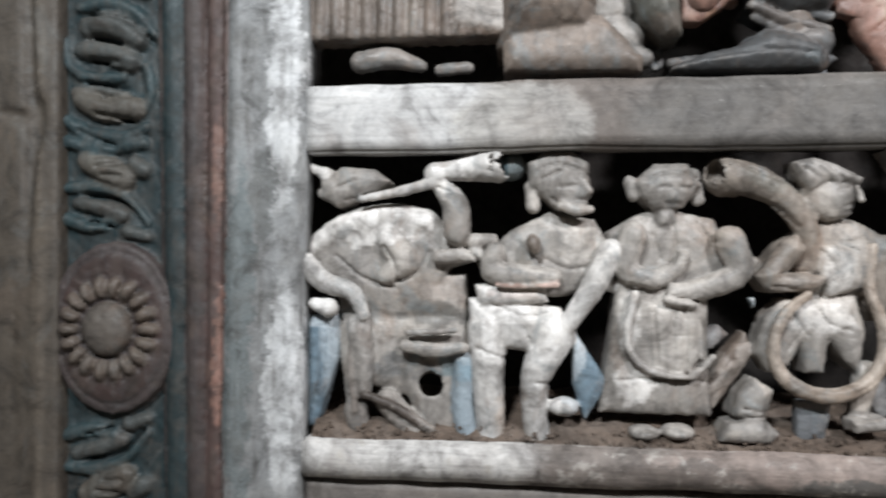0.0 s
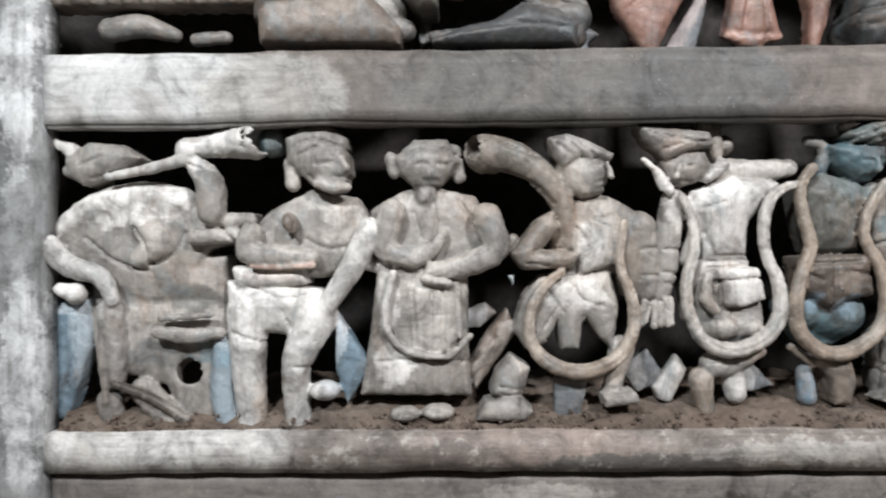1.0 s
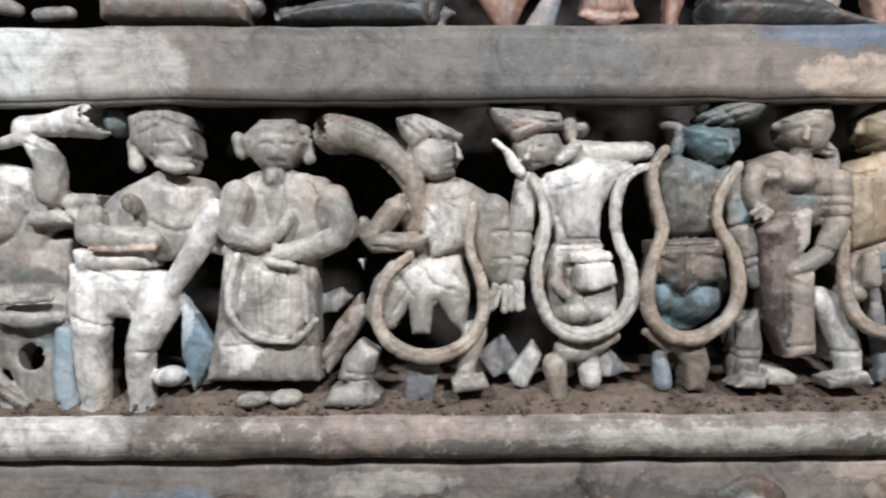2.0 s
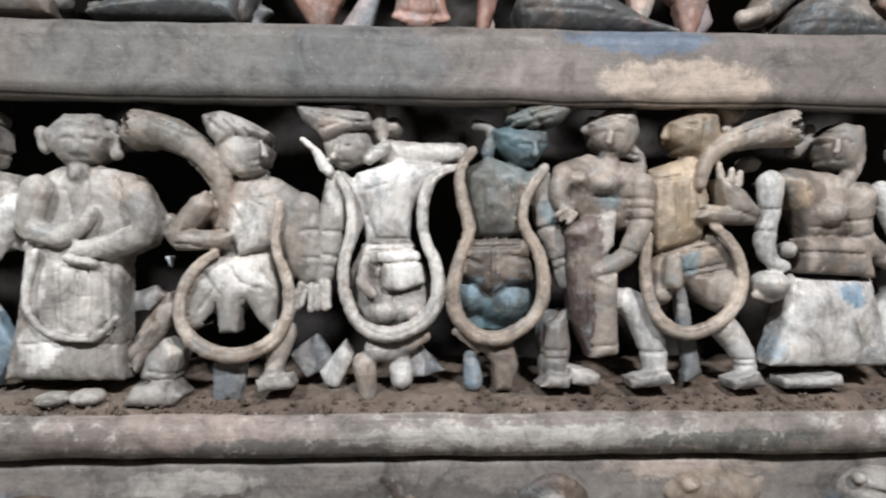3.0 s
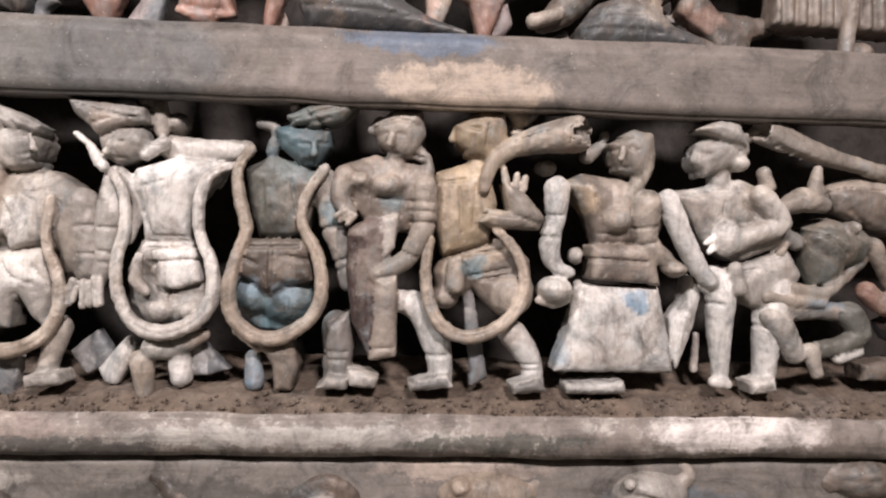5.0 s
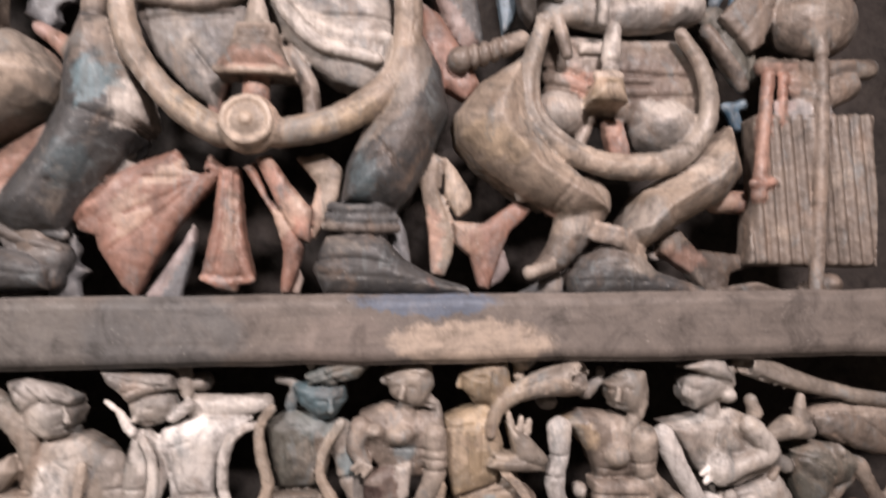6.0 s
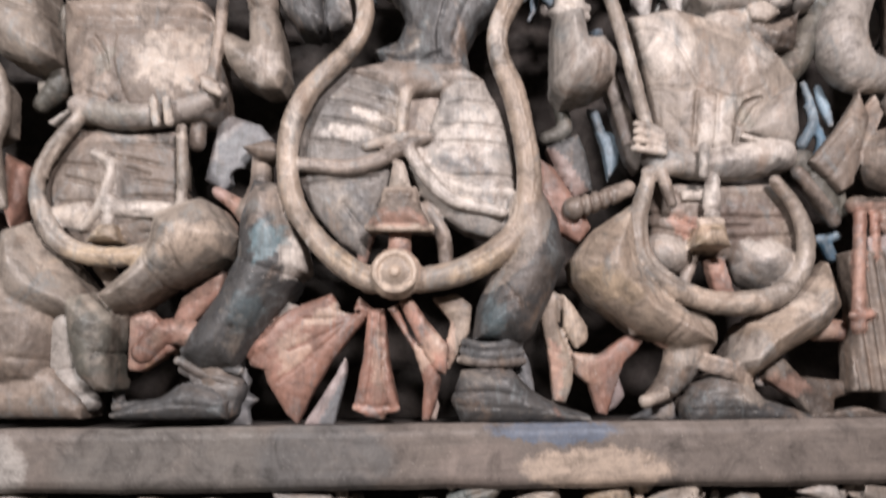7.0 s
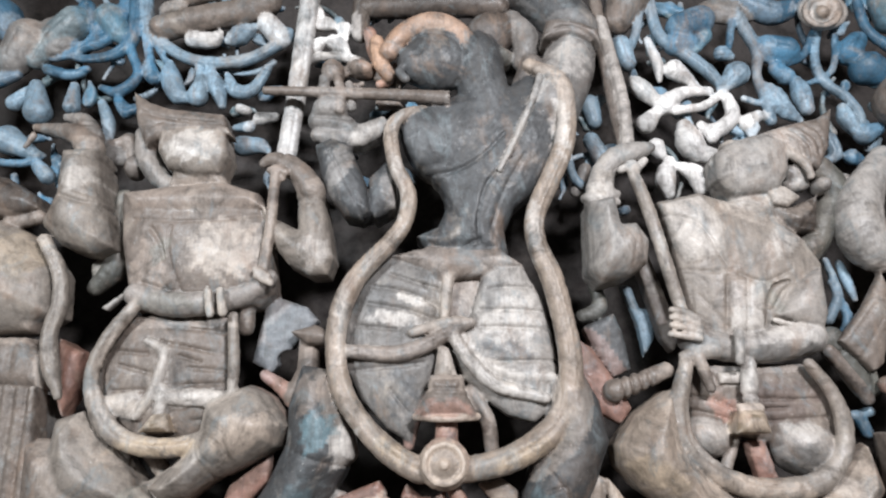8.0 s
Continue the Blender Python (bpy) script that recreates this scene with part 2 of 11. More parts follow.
            h = np.clip((x * (d[0] / dd) + y * (d[1] / dd)) + z * (d[2] / dd), 0, 1)
            q = (x - h * d[0]) ** 2
            q += (y - h * d[1]) ** 2
            q += (z - h * d[2]) ** 2
            q = np.sqrt(q) - (np.float32(a[3]) + h * np.float32(b[3] - a[3]))
            best[tuple(cut)] = np.minimum(best[tuple(cut)], q)
        return best

    @staticmethod
    def slab_distance(grid, g, pleat):
        o, y, th, rd, bulge, reach = g
        x, z = np.meshgrid(grid[0], grid[2], indexing="ij")
        d2 = np.full(x.shape, 1e9, np.float32)
        inside = np.zeros(x.shape, bool)
        for (ax, az), (bx, bz) in zip(o, np.roll(o, -1, 0)):
            ex, ez, wx, wz = bx - ax, bz - az, x - ax, z - az
            h = np.clip((wx * ex + wz * ez) / max(ex * ex + ez * ez, 1e-12), 0, 1)
            d2 = np.minimum(d2, (wx - h * ex) ** 2 + (wz - h * ez) ** 2)
            c = (az > z) != (bz > z)
            if abs(bz - az) > 1e-9:
                inside ^= c & (x < (bx - ax) * (z - az) / (bz - az) + ax)
        flat = np.sqrt(d2) * np.where(inside, -1, 1) + rd
        half = th / 2
        shift = np.zeros(x.shape, np.float32)
        if bulge:
            rise = np.clip((rd - flat) / (reach + rd), 0, 1)
            shift += bulge * (1 - (1 - rise) ** 2)
        if pleat:
            a = radians(pleat[0])
            w = (x * math.cos(a) + z * math.sin(a)) * (2 * math.pi / pleat[1])
            shift += pleat[2] * np.abs(np.sin(w / 2)) - pleat[2] / 2
        yy = (grid[1] - np.float32(y))[None, :, None] + shift[:, None, :].astype(np.float32)
        flat = flat[:, None, :].astype(np.float32)
        deep = np.abs(yy) - half + rd
        return np.minimum(np.maximum(flat, deep), 0) + np.hypot(np.maximum(flat, 0), np.maximum(deep, 0)) - rd

    def skin(self, name, rough=0.0004):
        c = self.cell
        boxes = list(self.boxes())
        lo = np.min([b[0] for b, p in zip(boxes, self.prims) if p[0] not in ("cut", "groove", "stain")], 0) - 3 * c
        hi = np.max([b[1] for b, p in zip(boxes, self.prims) if p[0] not in ("cut", "groove", "stain")], 0) + 3 * c
        n = np.ceil((hi - lo) / c).astype(int) + 1
        field = np.full(n, 0.02, np.float32)
        tint = np.zeros((*n, 3), np.float32)
        axes = [(lo[i] + c * np.arange(n[i])).astype(np.float32) for i in range(3)]
        for (b0, b1), (kind, g, paint, k, pleat) in zip(boxes, self.prims):
            m = k + 2.5 * c + 0.002
            i0 = np.clip(((b0 - m - lo) / c).astype(int), 0, n)
            i1 = np.clip(((b1 + m - lo) / c).astype(int) + 2, 0, n)
            if (i1 <= i0).any():
                continue
            sl = tuple(slice(a, b) for a, b in zip(i0, i1))
            local = [v[s] for v, s in zip(axes, sl)]
            if kind == "stain":
                u, v = np.meshgrid(local[0] - g[0], local[2] - g[1], indexing="ij")
                ca, sa = math.cos(g[4]), math.sin(g[4])
                l = np.hypot((u * ca + v * sa) / g[2], (v * ca - u * sa) / g[3])
                l += 0.16 * np.sin(u * 210 + 2 * np.sin(v * 160)) + 0.12 * np.sin(v * 330 + 2 * np.sin(u * 250))
                w = (np.clip((1.12 - l) / 0.35, 0, 1) * g[5])[:, None, :, None].astype(np.float32)
                tint[sl] = tint[sl] * (1 - w) + np.array(self.PAINTS[paint], np.float32) * w
                continue
            if kind == "groove":
                wide = float(g[:, 3].mean())
                thin = g.copy()
                thin[:, 3] = 0
                d = self.limb_distance([local[0], np.zeros(1, np.float32), local[2]], thin, 0.01)
                field[sl] += np.float32(k) * np.exp(-(d / wide) ** 2)
                continue
            if kind in ("limb", "cut"):
                d = self.limb_distance(local, g, m)
            elif kind == "blob":
                qx, qy, qz = (local[0] - g[0][0])[:, None, None], (local[1] - g[0][1])[None, :, None], (local[2] - g[0][2])[None, None, :]
                ca, sa = math.cos(g[2]), math.sin(g[2])
                u, v, w = qx * ca + qz * sa, qy, qz * ca - qx * sa
                r = g[1]
                l = np.sqrt((u / r[0]) ** 2 + (v / r[1]) ** 2 + (w / r[2]) ** 2)
                d = l * (l - 1) / np.maximum(np.sqrt((u / r[0] ** 2) ** 2 + (v / r[1] ** 2) ** 2 + (w / r[2] ** 2) ** 2), 1e-6)
                d = d.astype(np.float32)
            else:
                d = self.slab_distance(local, g, pleat)
            old = field[sl]
            if kind == "cut":
                h = np.clip(0.5 - 0.5 * (old + d) / k, 0, 1)
                field[sl] = old * (1 - h) - d * h + k * h * (1 - h)
            else:
                h = np.clip(0.5 + 0.5 * (d - old) / k, 0, 1)
                field[sl] = d * (1 - h) + old * h - k * h * (1 - h)
                w = np.clip(0.5 + (d - old) / 0.002, 0, 1)[..., None]
                tint[sl] = tint[sl] * w + np.array(self.PAINTS[paint]) * (1 - w)
        gx, gy, gz = np.meshgrid(*axes, indexing="ij", sparse=True)
        field += rough * (np.sin(gx * 310 + 2 * np.sin(gz * 170)) * np.sin(gz * 260 + 2 * np.sin(gy * 210 + gx * 90))
                          + 0.6 * np.sin(gx * 640 + gz * 410) * np.sin(gz * 700 - gy * 520))
        warp = gx * 150 + gz * 95 + 1.7 * np.sin(gz * 60 + gy * 40) + 1.3 * np.sin(gx * 85 - gz * 35 + 1.0)
        line = np.sin(warp) + 0.5 * np.sin(gz * 210 + 1.5 * np.sin(gx * 70))
        field += 0.0007 * np.exp(-(line / 0.16) ** 2)
        return skin_field(name, field, tint, lo, c, self.material)


def skin_field(name, f, tint, lo, c, material):
    """A smooth quad skin round the region where the field is negative, one vertex a cell."""
    neg = f < 0
    n = np.array(f.shape) - 1
    corner = [(i, j, k) for i in (0, 1) for j in (0, 1) for k in (0, 1)]
    cnt = sum(neg[i:n[0] + i, j:n[1] + j, k:n[2] + k].astype(np.int8) for i, j, k in corner)
    cells = np.argwhere((cnt > 0) & (cnt < 8))
    ids = np.full(n, -1, np.int64)
    ids[tuple(cells.T)] = np.arange(len(cells))
    total, weight = np.zeros((len(cells), 3)), np.zeros(len(cells))
    for a in corner:
        for ax in range(3):
            if a[ax]:
                continue
            b = list(a)
            b[ax] = 1
            fa = f[tuple((cells + a).T)]
            fb = f[tuple((cells + b).T)]
            on = (fa < 0) != (fb < 0)
            t = np.where(on, fa / np.where(on, fa - fb, 1), 0)
            p = np.array(a, float) + t[:, None] * (np.array(b) - np.array(a))
            total += p * on[:, None]
            weight += on
    verts = lo + c * (cells + total / weight[:, None])
    near = np.minimum(np.round(cells + total / weight[:, None]).astype(int), n)
    cols = tint[tuple(near.T)]
    quads = []
    for ax in range(3):
        u, v = [i for i in range(3) if i != ax]
        s0 = [slice(1, m) for m in n]
        s0[ax] = slice(0, n[ax])
        s1 = list(s0)
        s1[ax] = slice(1, n[ax] + 1)
        A, B = neg[tuple(s0)], neg[tuple(s1)]
        e = np.argwhere(A != B)
        off = np.array([0 if i == ax else 1 for i in range(3)])
        base = e + off
        flip = A[tuple(e.T)]
        if ax == 1:
            flip = ~flip
        du, dv = np.zeros(3, int), np.zeros(3, int)
        du[u], dv[v] = 1, 1
        q = np.stack([ids[tuple((base - s).T)] for s in (du + dv, dv, 0 * du, du)], 1)
        q[~flip] = q[~flip][:, ::-1]
        quads.append(q)
    quads = np.concatenate(quads)
    quads = quads[(quads >= 0).all(1)]
    me = bpy.data.meshes.new(name)
    me.vertices.add(len(verts))
    me.vertices.foreach_set("co", verts.astype(np.float32).ravel())
    me.loops.add(len(quads) * 4)
    me.loops.foreach_set("vertex_index", quads.astype(np.int32).ravel())
    me.polygons.add(len(quads))
    me.polygons.foreach_set("loop_start", np.arange(0, len(quads) * 4, 4, dtype=np.int32))
    me.update(calc_edges=True)
    me.validate()
    me.polygons.foreach_set("use_smooth", np.ones(len(me.polygons), bool))
    layer = me.color_attributes.new("paint", "FLOAT_COLOR", "POINT")
    layer.data.foreach_set("color", np.concatenate((cols, np.ones((len(cols), 1))), 1).astype(np.float32).ravel())
    me.materials.append(material)
    return new(name, me)


Carving.PAINTS.update(
    wood=(0.25, 0.205, 0.175), grey=(0.26, 0.245, 0.232), white=(0.80, 0.78, 0.76), pale=(0.47, 0.44, 0.41),
    ochre=(0.38, 0.295, 0.205), cream=(0.43, 0.35, 0.285), red=(0.37, 0.205, 0.16), maroon=(0.085, 0.055, 0.05),
    slate=(0.088, 0.092, 0.096), peach=(0.50, 0.32, 0.22), moss=(0.15, 0.148, 0.13), teal=(0.11, 0.185, 0.215), tan=(0.35, 0.305, 0.265), blue=(0.06, 0.165, 0.265), sky=(0.25, 0.36, 0.45),
    brown=(0.125, 0.10, 0.085), dust=(0.09, 0.065, 0.045), blade=(0.26, 0.275, 0.295), shade=(0.022, 0.042, 0.048),
    deep=(0.028, 0.05, 0.056), drab=(0.075, 0.075, 0.07), sand=(0.12, 0.10, 0.08))


# ---- the frame of the panel ----
def timber(name, label, category, box, material, **kw):
    ob = part(name, worn_box(*box, **kw), material, smooth=True)
    return tagged(ob, label, category, kind="structure")


timber("rail_middle", "weathered grey-brown carved panel rail with flaking paint", "rail", (-0.128, 1.6, 0.5, 0.528, 1.381, 1.446), RAIL, seed=1, bevel=0.0035, rough=0.0015)
# the shade under the rail is put into this board's dark colour
timber("shelf_board", "board behind the middle rail, coloured near-black for shade", "shelf", (-0.128, 1.6, 0.5285, 0.62, 1.428, 1.444), SHADED_BACK, step=0.05)
timber("rail_lower", "weathered wooden ledge rail, pinkish and worn pale", "rail", (-0.128, 1.6, 0.5, 0.62, 1.075, 1.110), LEDGE, seed=2, bevel=0.0035, rough=0.0016)
timber("post_limed", "upright wooden stile with flaking white lime", "post", (-0.203, -0.127, 0.497, 0.53, 0.0, 2.6), STILE, seed=3, bevel=0.0035, rough=0.0015)
timber("frieze_board", "stained plank behind the lowest heads", "panel", (-0.128, 1.6, 0.512, 0.56, 0.0, 1.0745), BOARD, seed=4)
# backing whose dark colour stands for an unlit hollow
timber("back_board", "boards behind the openwork carving, coloured near-black for the unlit hollow", "panel", (-0.7, 1.8, 0.74, 0.77, 0.0, 2.8), SHADED_BACK, step=0.05)


# ---- dust and grit on the ledge ----
def ledge_dust():
    rng = np.random.default_rng(5)
    bm = bmesh.new()
    nx, ny = 420, 22
    rows = []
    for j in range(ny):
        row = []
        for i in range(nx):
            x, y = -0.12 + 1.7 * i / (nx - 1), 0.507 + 0.11 * j / (ny - 1)
            p = Vector((x * 45, y * 45, 0))
            h = 0.004 * noise.noise(p * 0.35) + 0.0035 * noise.noise(p) + 0.002 * noise.noise(p * 3) + 0.010 * min(1, j / 4) + 0.026 * (j / ny) ** 1.4
            row.append(bm.verts.new((x, y, 1.1095 + h - (0.006 if j == 0 else 0))))
        rows.append(row)
    for a, b in zip(rows[:-1], rows[1:]):
        for i in range(nx - 1):
            bm.faces.new((a[i], a[i + 1], b[i + 1], b[i]))
    for _ in range(1500):
        x, y = rng.uniform(-0.12, 1.5), 0.505 + 0.09 * rng.random() ** 1.4
        r = rng.uniform(0.0007, 0.0022) * (1.7 if rng.random() < 0.07 else 1)
        made = bmesh.ops.create_icosphere(bm, subdivisions=1, radius=r, matrix=pose(x, y, 1.113 + 0.008 * min(1, (y - 0.505) / 0.02) + rng.uniform(0, 0.002), *rng.uniform(0, 90, 3)))
        for v in made["verts"]:
            v.co += Vector(rng.uniform(-0.4, 0.4, 3) * r)
    return tagged(part("dust", bm, DUST), "brown dust and grit lying on the ledge", "dust", kind="stuff")


ledge_dust()


# ---- blue carved tracery filling the ground behind the heads ----
def tracery():
    rng = np.random.default_rng(11)
    c = Carving(0.0036)
    for _ in range(46):
        x, z, a = rng.uniform(-0.1, 1.3), rng.uniform(1.95, 2.32), rng.uniform(0, 6.28)
        pts, turn = [], rng.uniform(-0.5, 0.5)
        for i in range(7):
            pts.append((x, 0.582, z, 0.0055 - 0.0004 * i))
            x, z, a = x + 0.016 * math.cos(a), z + 0.016 * math.sin(a), a + turn
        c.limb(pts, ("blue", "teal", "sky")[int(rng.integers(3))], 0.002)
    for _ in range(150):
        x, z, a = rng.uniform(-0.1, 1.3), rng.uniform(1.93, 2.33), rng.uniform(0, 360)
        c.leaf((x, rng.uniform(0.572, 0.588), z), rng.uniform(0.014, 0.024), rng.uniform(0.006, 0.010), a, rng.choice((-1.0, 1.0)), ("blue", "blue", "teal", "sky")[int(rng.integers(4))])
    return tagged(c.skin("carved_tracery"), "openwork ground of small blue carved leaves", "foliage", kind="stuff")


tracery()


# ---- an unseen hall added round it, bouncing the lamp light ----
def plain_wall(name, box, label):
    bm = bmesh.new()
    bmesh.ops.create_cube(bm, size=1)
    x0, x1, y0, y1, z0, z1 = box
    for v in bm.verts:
        v.co = Vector(((x0 + x1) / 2 + v.co.x * (x1 - x0), (y0 + y1) / 2 + v.co.y * (y1 - y0), (z0 + z1) / 2 + v.co.z * (z1 - z0)))
    return tagged(part(name, bm, BOUNCE_PLASTER), label, "wall", kind="structure")


plain_wall("floor", (-3, 3.5, -4, 3, -0.1, 0), "plain worn plaster floor, unseen, added to bounce light")
plain_wall("ceiling", (-3, 3.5, -4, 3, 3.6, 3.7), "plain plastered ceiling, unseen, added to bounce light")
plain_wall("wall_south", (-3, 3.5, -4.1, -4, 0, 3.6), "plain plastered wall, unseen, added to bounce light")
plain_wall("wall_north", (-3, 3.5, 3, 3.1, 0, 3.6), "plain plastered wall, unseen, added to bounce light")
plain_wall("wall_west", (-3.1, -3, -4, 3, 0, 3.6), "plain plastered wall, unseen, added to bounce light")
plain_wall("wall_east", (3.5, 3.6, -4, 3, 0, 3.6), "plain plastered wall, unseen, added to bounce light")



# ---- the carvings ----
# lower frieze
c = Carving(0.0019)
c.slab([(-0.116, 1.356), (-0.094, 1.371), (-0.062, 1.368), (-0.046, 1.356), (-0.07, 1.34), (-0.099, 1.33), (-0.114, 1.34)], 0.534, 0.034, 'pale', k=0.003, round=0.004, bulge=0.007, reach=0.013)
c.limb([(-0.132, 0.522, 1.374, 0.0028), (-0.11, 0.522, 1.363, 0.0075)], 'white', 0.003)
c.limb([(-0.115, 0.522, 1.345, 0.0049), (-0.105, 0.522, 1.342, 0.005)], 'pale', 0.003)
c.groove([(-0.098, 1.349, 0.0013), (-0.078, 1.357, 0.0013)], 0.0026)
c.groove([(-0.09, 1.337, 0.0014), (-0.065, 1.343, 0.0013)], 0.0026)
c.limb([(-0.074, 0.512, 1.338, 0.0035), (-0.035, 0.512, 1.345, 0.005), (-0.005, 0.512, 1.353, 0.006)], 'white', 0.001)
c.limb([(-0.002, 0.515, 1.362, 0.011), (0.015, 0.515, 1.364, 0.01)], 'white', 0.003)
c.limb([(0.01, 0.52, 1.364, 0.009), (0.036, 0.52, 1.369, 0.014), (0.055, 0.52, 1.372, 0.019)], 'white', 0.003)
c.cut([(0.056, 0.516, 1.372, 0.013), (0.068, 0.516, 1.373, 0.015)], 0.0012)
c.limb([(0.006, 0.518, 1.349, 0.01), (0.017, 0.518, 1.331, 0.0132), (0.019, 0.518, 1.306, 0.0132)], 'pale', 0.003)
c.groove([(0.0, 1.349, 0.0013), (0.014, 1.343, 0.0013)], 0.0026)
c.groove([(0.009, 1.356, 0.0013), (0.029, 1.348, 0.0013)], 0.0026)
c.slab([(-0.15, 1.28), (-0.123, 1.306), (-0.086, 1.327), (-0.032, 1.333), (-0.003, 1.322), (0.021, 1.303), (0.053, 1.306), (0.044, 1.282), (0.011, 1.272), (0.002, 1.256), (0.027, 1.245), (0.027, 1.224), (-0.049, 1.224), (-0.075, 1.235), (-0.113, 1.252), (-0.14, 1.262)], 0.549, 0.036, 'pale', k=0.003, round=0.0055, bulge=0.006, reach=0.0248)
c.slab([(-0.104, 1.258), (-0.061, 1.263), (0.026, 1.267), (0.028, 1.214), (0.026, 1.193), (-0.051, 1.193), (-0.094, 1.194)], 0.552, 0.034, 'grey', k=0.003, round=0.004, bulge=0.003, reach=0.01)
c.limb([(-0.127, 0.532, 1.29, 0.0099), (-0.098, 0.532, 1.311, 0.0121), (-0.055, 0.532, 1.322, 0.0132), (-0.013, 0.532, 1.319, 0.011)], 'white', 0.008)
c.limb([(-0.047, 0.525, 1.299, 0.013), (-0.035, 0.525, 1.278, 0.0132), (-0.052, 0.525, 1.263, 0.008)], 'pale', 0.006)
c.limb([(0.027, 0.522, 1.298, 0.008), (0.053, 0.522, 1.299, 0.006)], 'pale', 0.003)
c.limb([(0.001, 0.522, 1.283, 0.007), (0.037, 0.522, 1.285, 0.0077), (0.048, 0.522, 1.277, 0.004)], 'pale', 0.003)
c.stain(-0.081, 1.273, 0.022, 0.0165, 10, 'grey', 0.6)
c.stain(0.006, 1.283, 0.025, 0.02, 0, 'grey', 0.5)
c.stain(-0.004, 1.247, 0.04, 0.0175, 0, 'wood', 0.55)
c.stain(-0.05, 1.308, 0.045, 0.014, 10, 'white', 0.6)
c.cut([(-0.019, 0.51, 1.302, 0.0045), (-0.002, 0.51, 1.297, 0.004)], 0.0012)
c.cut([(0.001, 0.51, 1.273, 0.0035), (0.021, 0.51, 1.27, 0.004)], 0.0012)
c.groove([(-0.052, 1.293, 0.0017), (-0.042, 1.278, 0.0015), (-0.04, 1.26, 0.0015)], 0.0035)
c.groove([(-0.101, 1.284, 0.0015), (-0.075, 1.263, 0.0016), (-0.045, 1.253, 0.0015)], 0.0035)
c.groove([(-0.009, 1.288, 0.0015), (-0.02, 1.268, 0.0016), (-0.04, 1.259, 0.0015)], 0.0035)
c.groove([(0.026, 1.293, 0.0015), (0.041, 1.277, 0.0015)], 0.0035)
c.limb([(-0.129, 0.515, 1.276, 0.011), (-0.109, 0.515, 1.258, 0.01), (-0.081, 0.515, 1.248, 0.0085), (-0.071, 0.515, 1.227, 0.0066)], 'white', 0.003)
c.limb([(-0.106, 0.518, 1.233, 0.0099), (-0.12, 0.518, 1.237, 0.006)], 'white', 0.003)
c.slab([(-0.103, 1.223), (-0.049, 1.225), (0.026, 1.235), (0.033, 1.172), (0.026, 1.103), (-0.013, 1.108), (-0.031, 1.146), (-0.077, 1.159), (-0.092, 1.135), (-0.099, 1.189)], 0.549, 0.03, 'pale', k=0.003, round=0.004, bulge=0.006, reach=0.013)
c.stain(-0.03, 1.177, 0.035, 0.013, 0, 'slate', 0.7)
c.stain(0.021, 1.177, 0.025, 0.0125, 0, 'teal', 0.6)
c.stain(-0.004, 1.227, 0.033, 0.0137, 0, 'drab', 0.6)
c.cut([(-0.007, 0.535, 1.16, 0.013), (-0.013, 0.57, 1.145, 0.0143)], 0.0012)
c.limb([(-0.031, 0.517, 1.198, 0.006), (-0.002, 0.517, 1.194, 0.0071), (0.026, 0.517, 1.197, 0.005)], 'pale', 0.003)
c.limb([(-0.028, 0.518, 1.21, 0.0033), (0.018, 0.518, 1.213, 0.003)], 'grey', 0.003)
c.limb([(-0.069, 0.516, 1.151, 0.004), (-0.038, 0.516, 1.139, 0.0045), (-0.006, 0.516, 1.12, 0.0049)], 'brown', 0.003)
c.limb([(-0.078, 0.525, 1.216, 0.0121), (-0.073, 0.525, 1.185, 0.011), (-0.073, 0.525, 1.154, 0.0088)], 'grey', 0.003)
c.limb([(-0.05, 0.53, 1.143, 0.012), (-0.018, 0.53, 1.111, 0.0132)], 'pale', 0.003)
c.limb([(0.026, 0.53, 1.184, 0.011), (0.024, 0.53, 1.142, 0.011), (0.03, 0.53, 1.106, 0.0099)], 'sky', 0.003)
c.limb([(-0.082, 0.52, 1.217, 0.004), (-0.084, 0.52, 1.176, 0.0035), (-0.079, 0.52, 1.135, 0.003)], 'brown', 0.003)
c.slab([(-0.15, 1.232), (-0.129, 1.224), (-0.099, 1.229), (-0.099, 1.184), (-0.12, 1.116), (-0.147, 1.116), (-0.138, 1.174)], 0.54, 0.02, 'sky', k=0.0015, round=0.002, bulge=0.005, reach=0.01)
c.groove([(-0.111, 1.218, 0.0013), (-0.115, 1.167, 0.0014), (-0.127, 1.127, 0.0013)], 0.0026)
c.limb([(-0.081, 0.53, 1.133, 0.0121), (-0.076, 0.53, 1.107, 0.009)], 'grey', 0.003)
tagged(c.skin('carved_figure'), 'pale weathered wooden figure bending over a trumpet', 'carving', group='figures of the lower frieze')

c = Carving(0.0019)
c.slab([(0.085, 1.373), (0.105, 1.384), (0.125, 1.384), (0.142, 1.372), (0.145, 1.34), (0.137, 1.323), (0.112, 1.327), (0.095, 1.343), (0.087, 1.35)], 0.534, 0.036, 'pale', k=0.003, round=0.005, bulge=0.008, reach=0.015)
c.blob((0.07, 0.535, 1.371), (0.0143, 0.018, 0.0143), 0, 'teal', 0.004)
c.limb([(0.089, 0.525, 1.35, 0.007), (0.091, 0.525, 1.331, 0.007)], 'pale', 0.003)
c.groove([(0.095, 1.363, 0.0013), (0.113, 1.37, 0.0013), (0.143, 1.36, 0.0013)], 0.0026)
c.groove([(0.115, 1.348, 0.0013), (0.13, 1.349, 0.0013)], 0.0026)
c.groove([(0.108, 1.338, 0.0013), (0.123, 1.325, 0.0013), (0.144, 1.322, 0.0013)], 0.0026)
c.groove([(0.13, 1.336, 0.0013), (0.145, 1.337, 0.0014)], 0.0026)
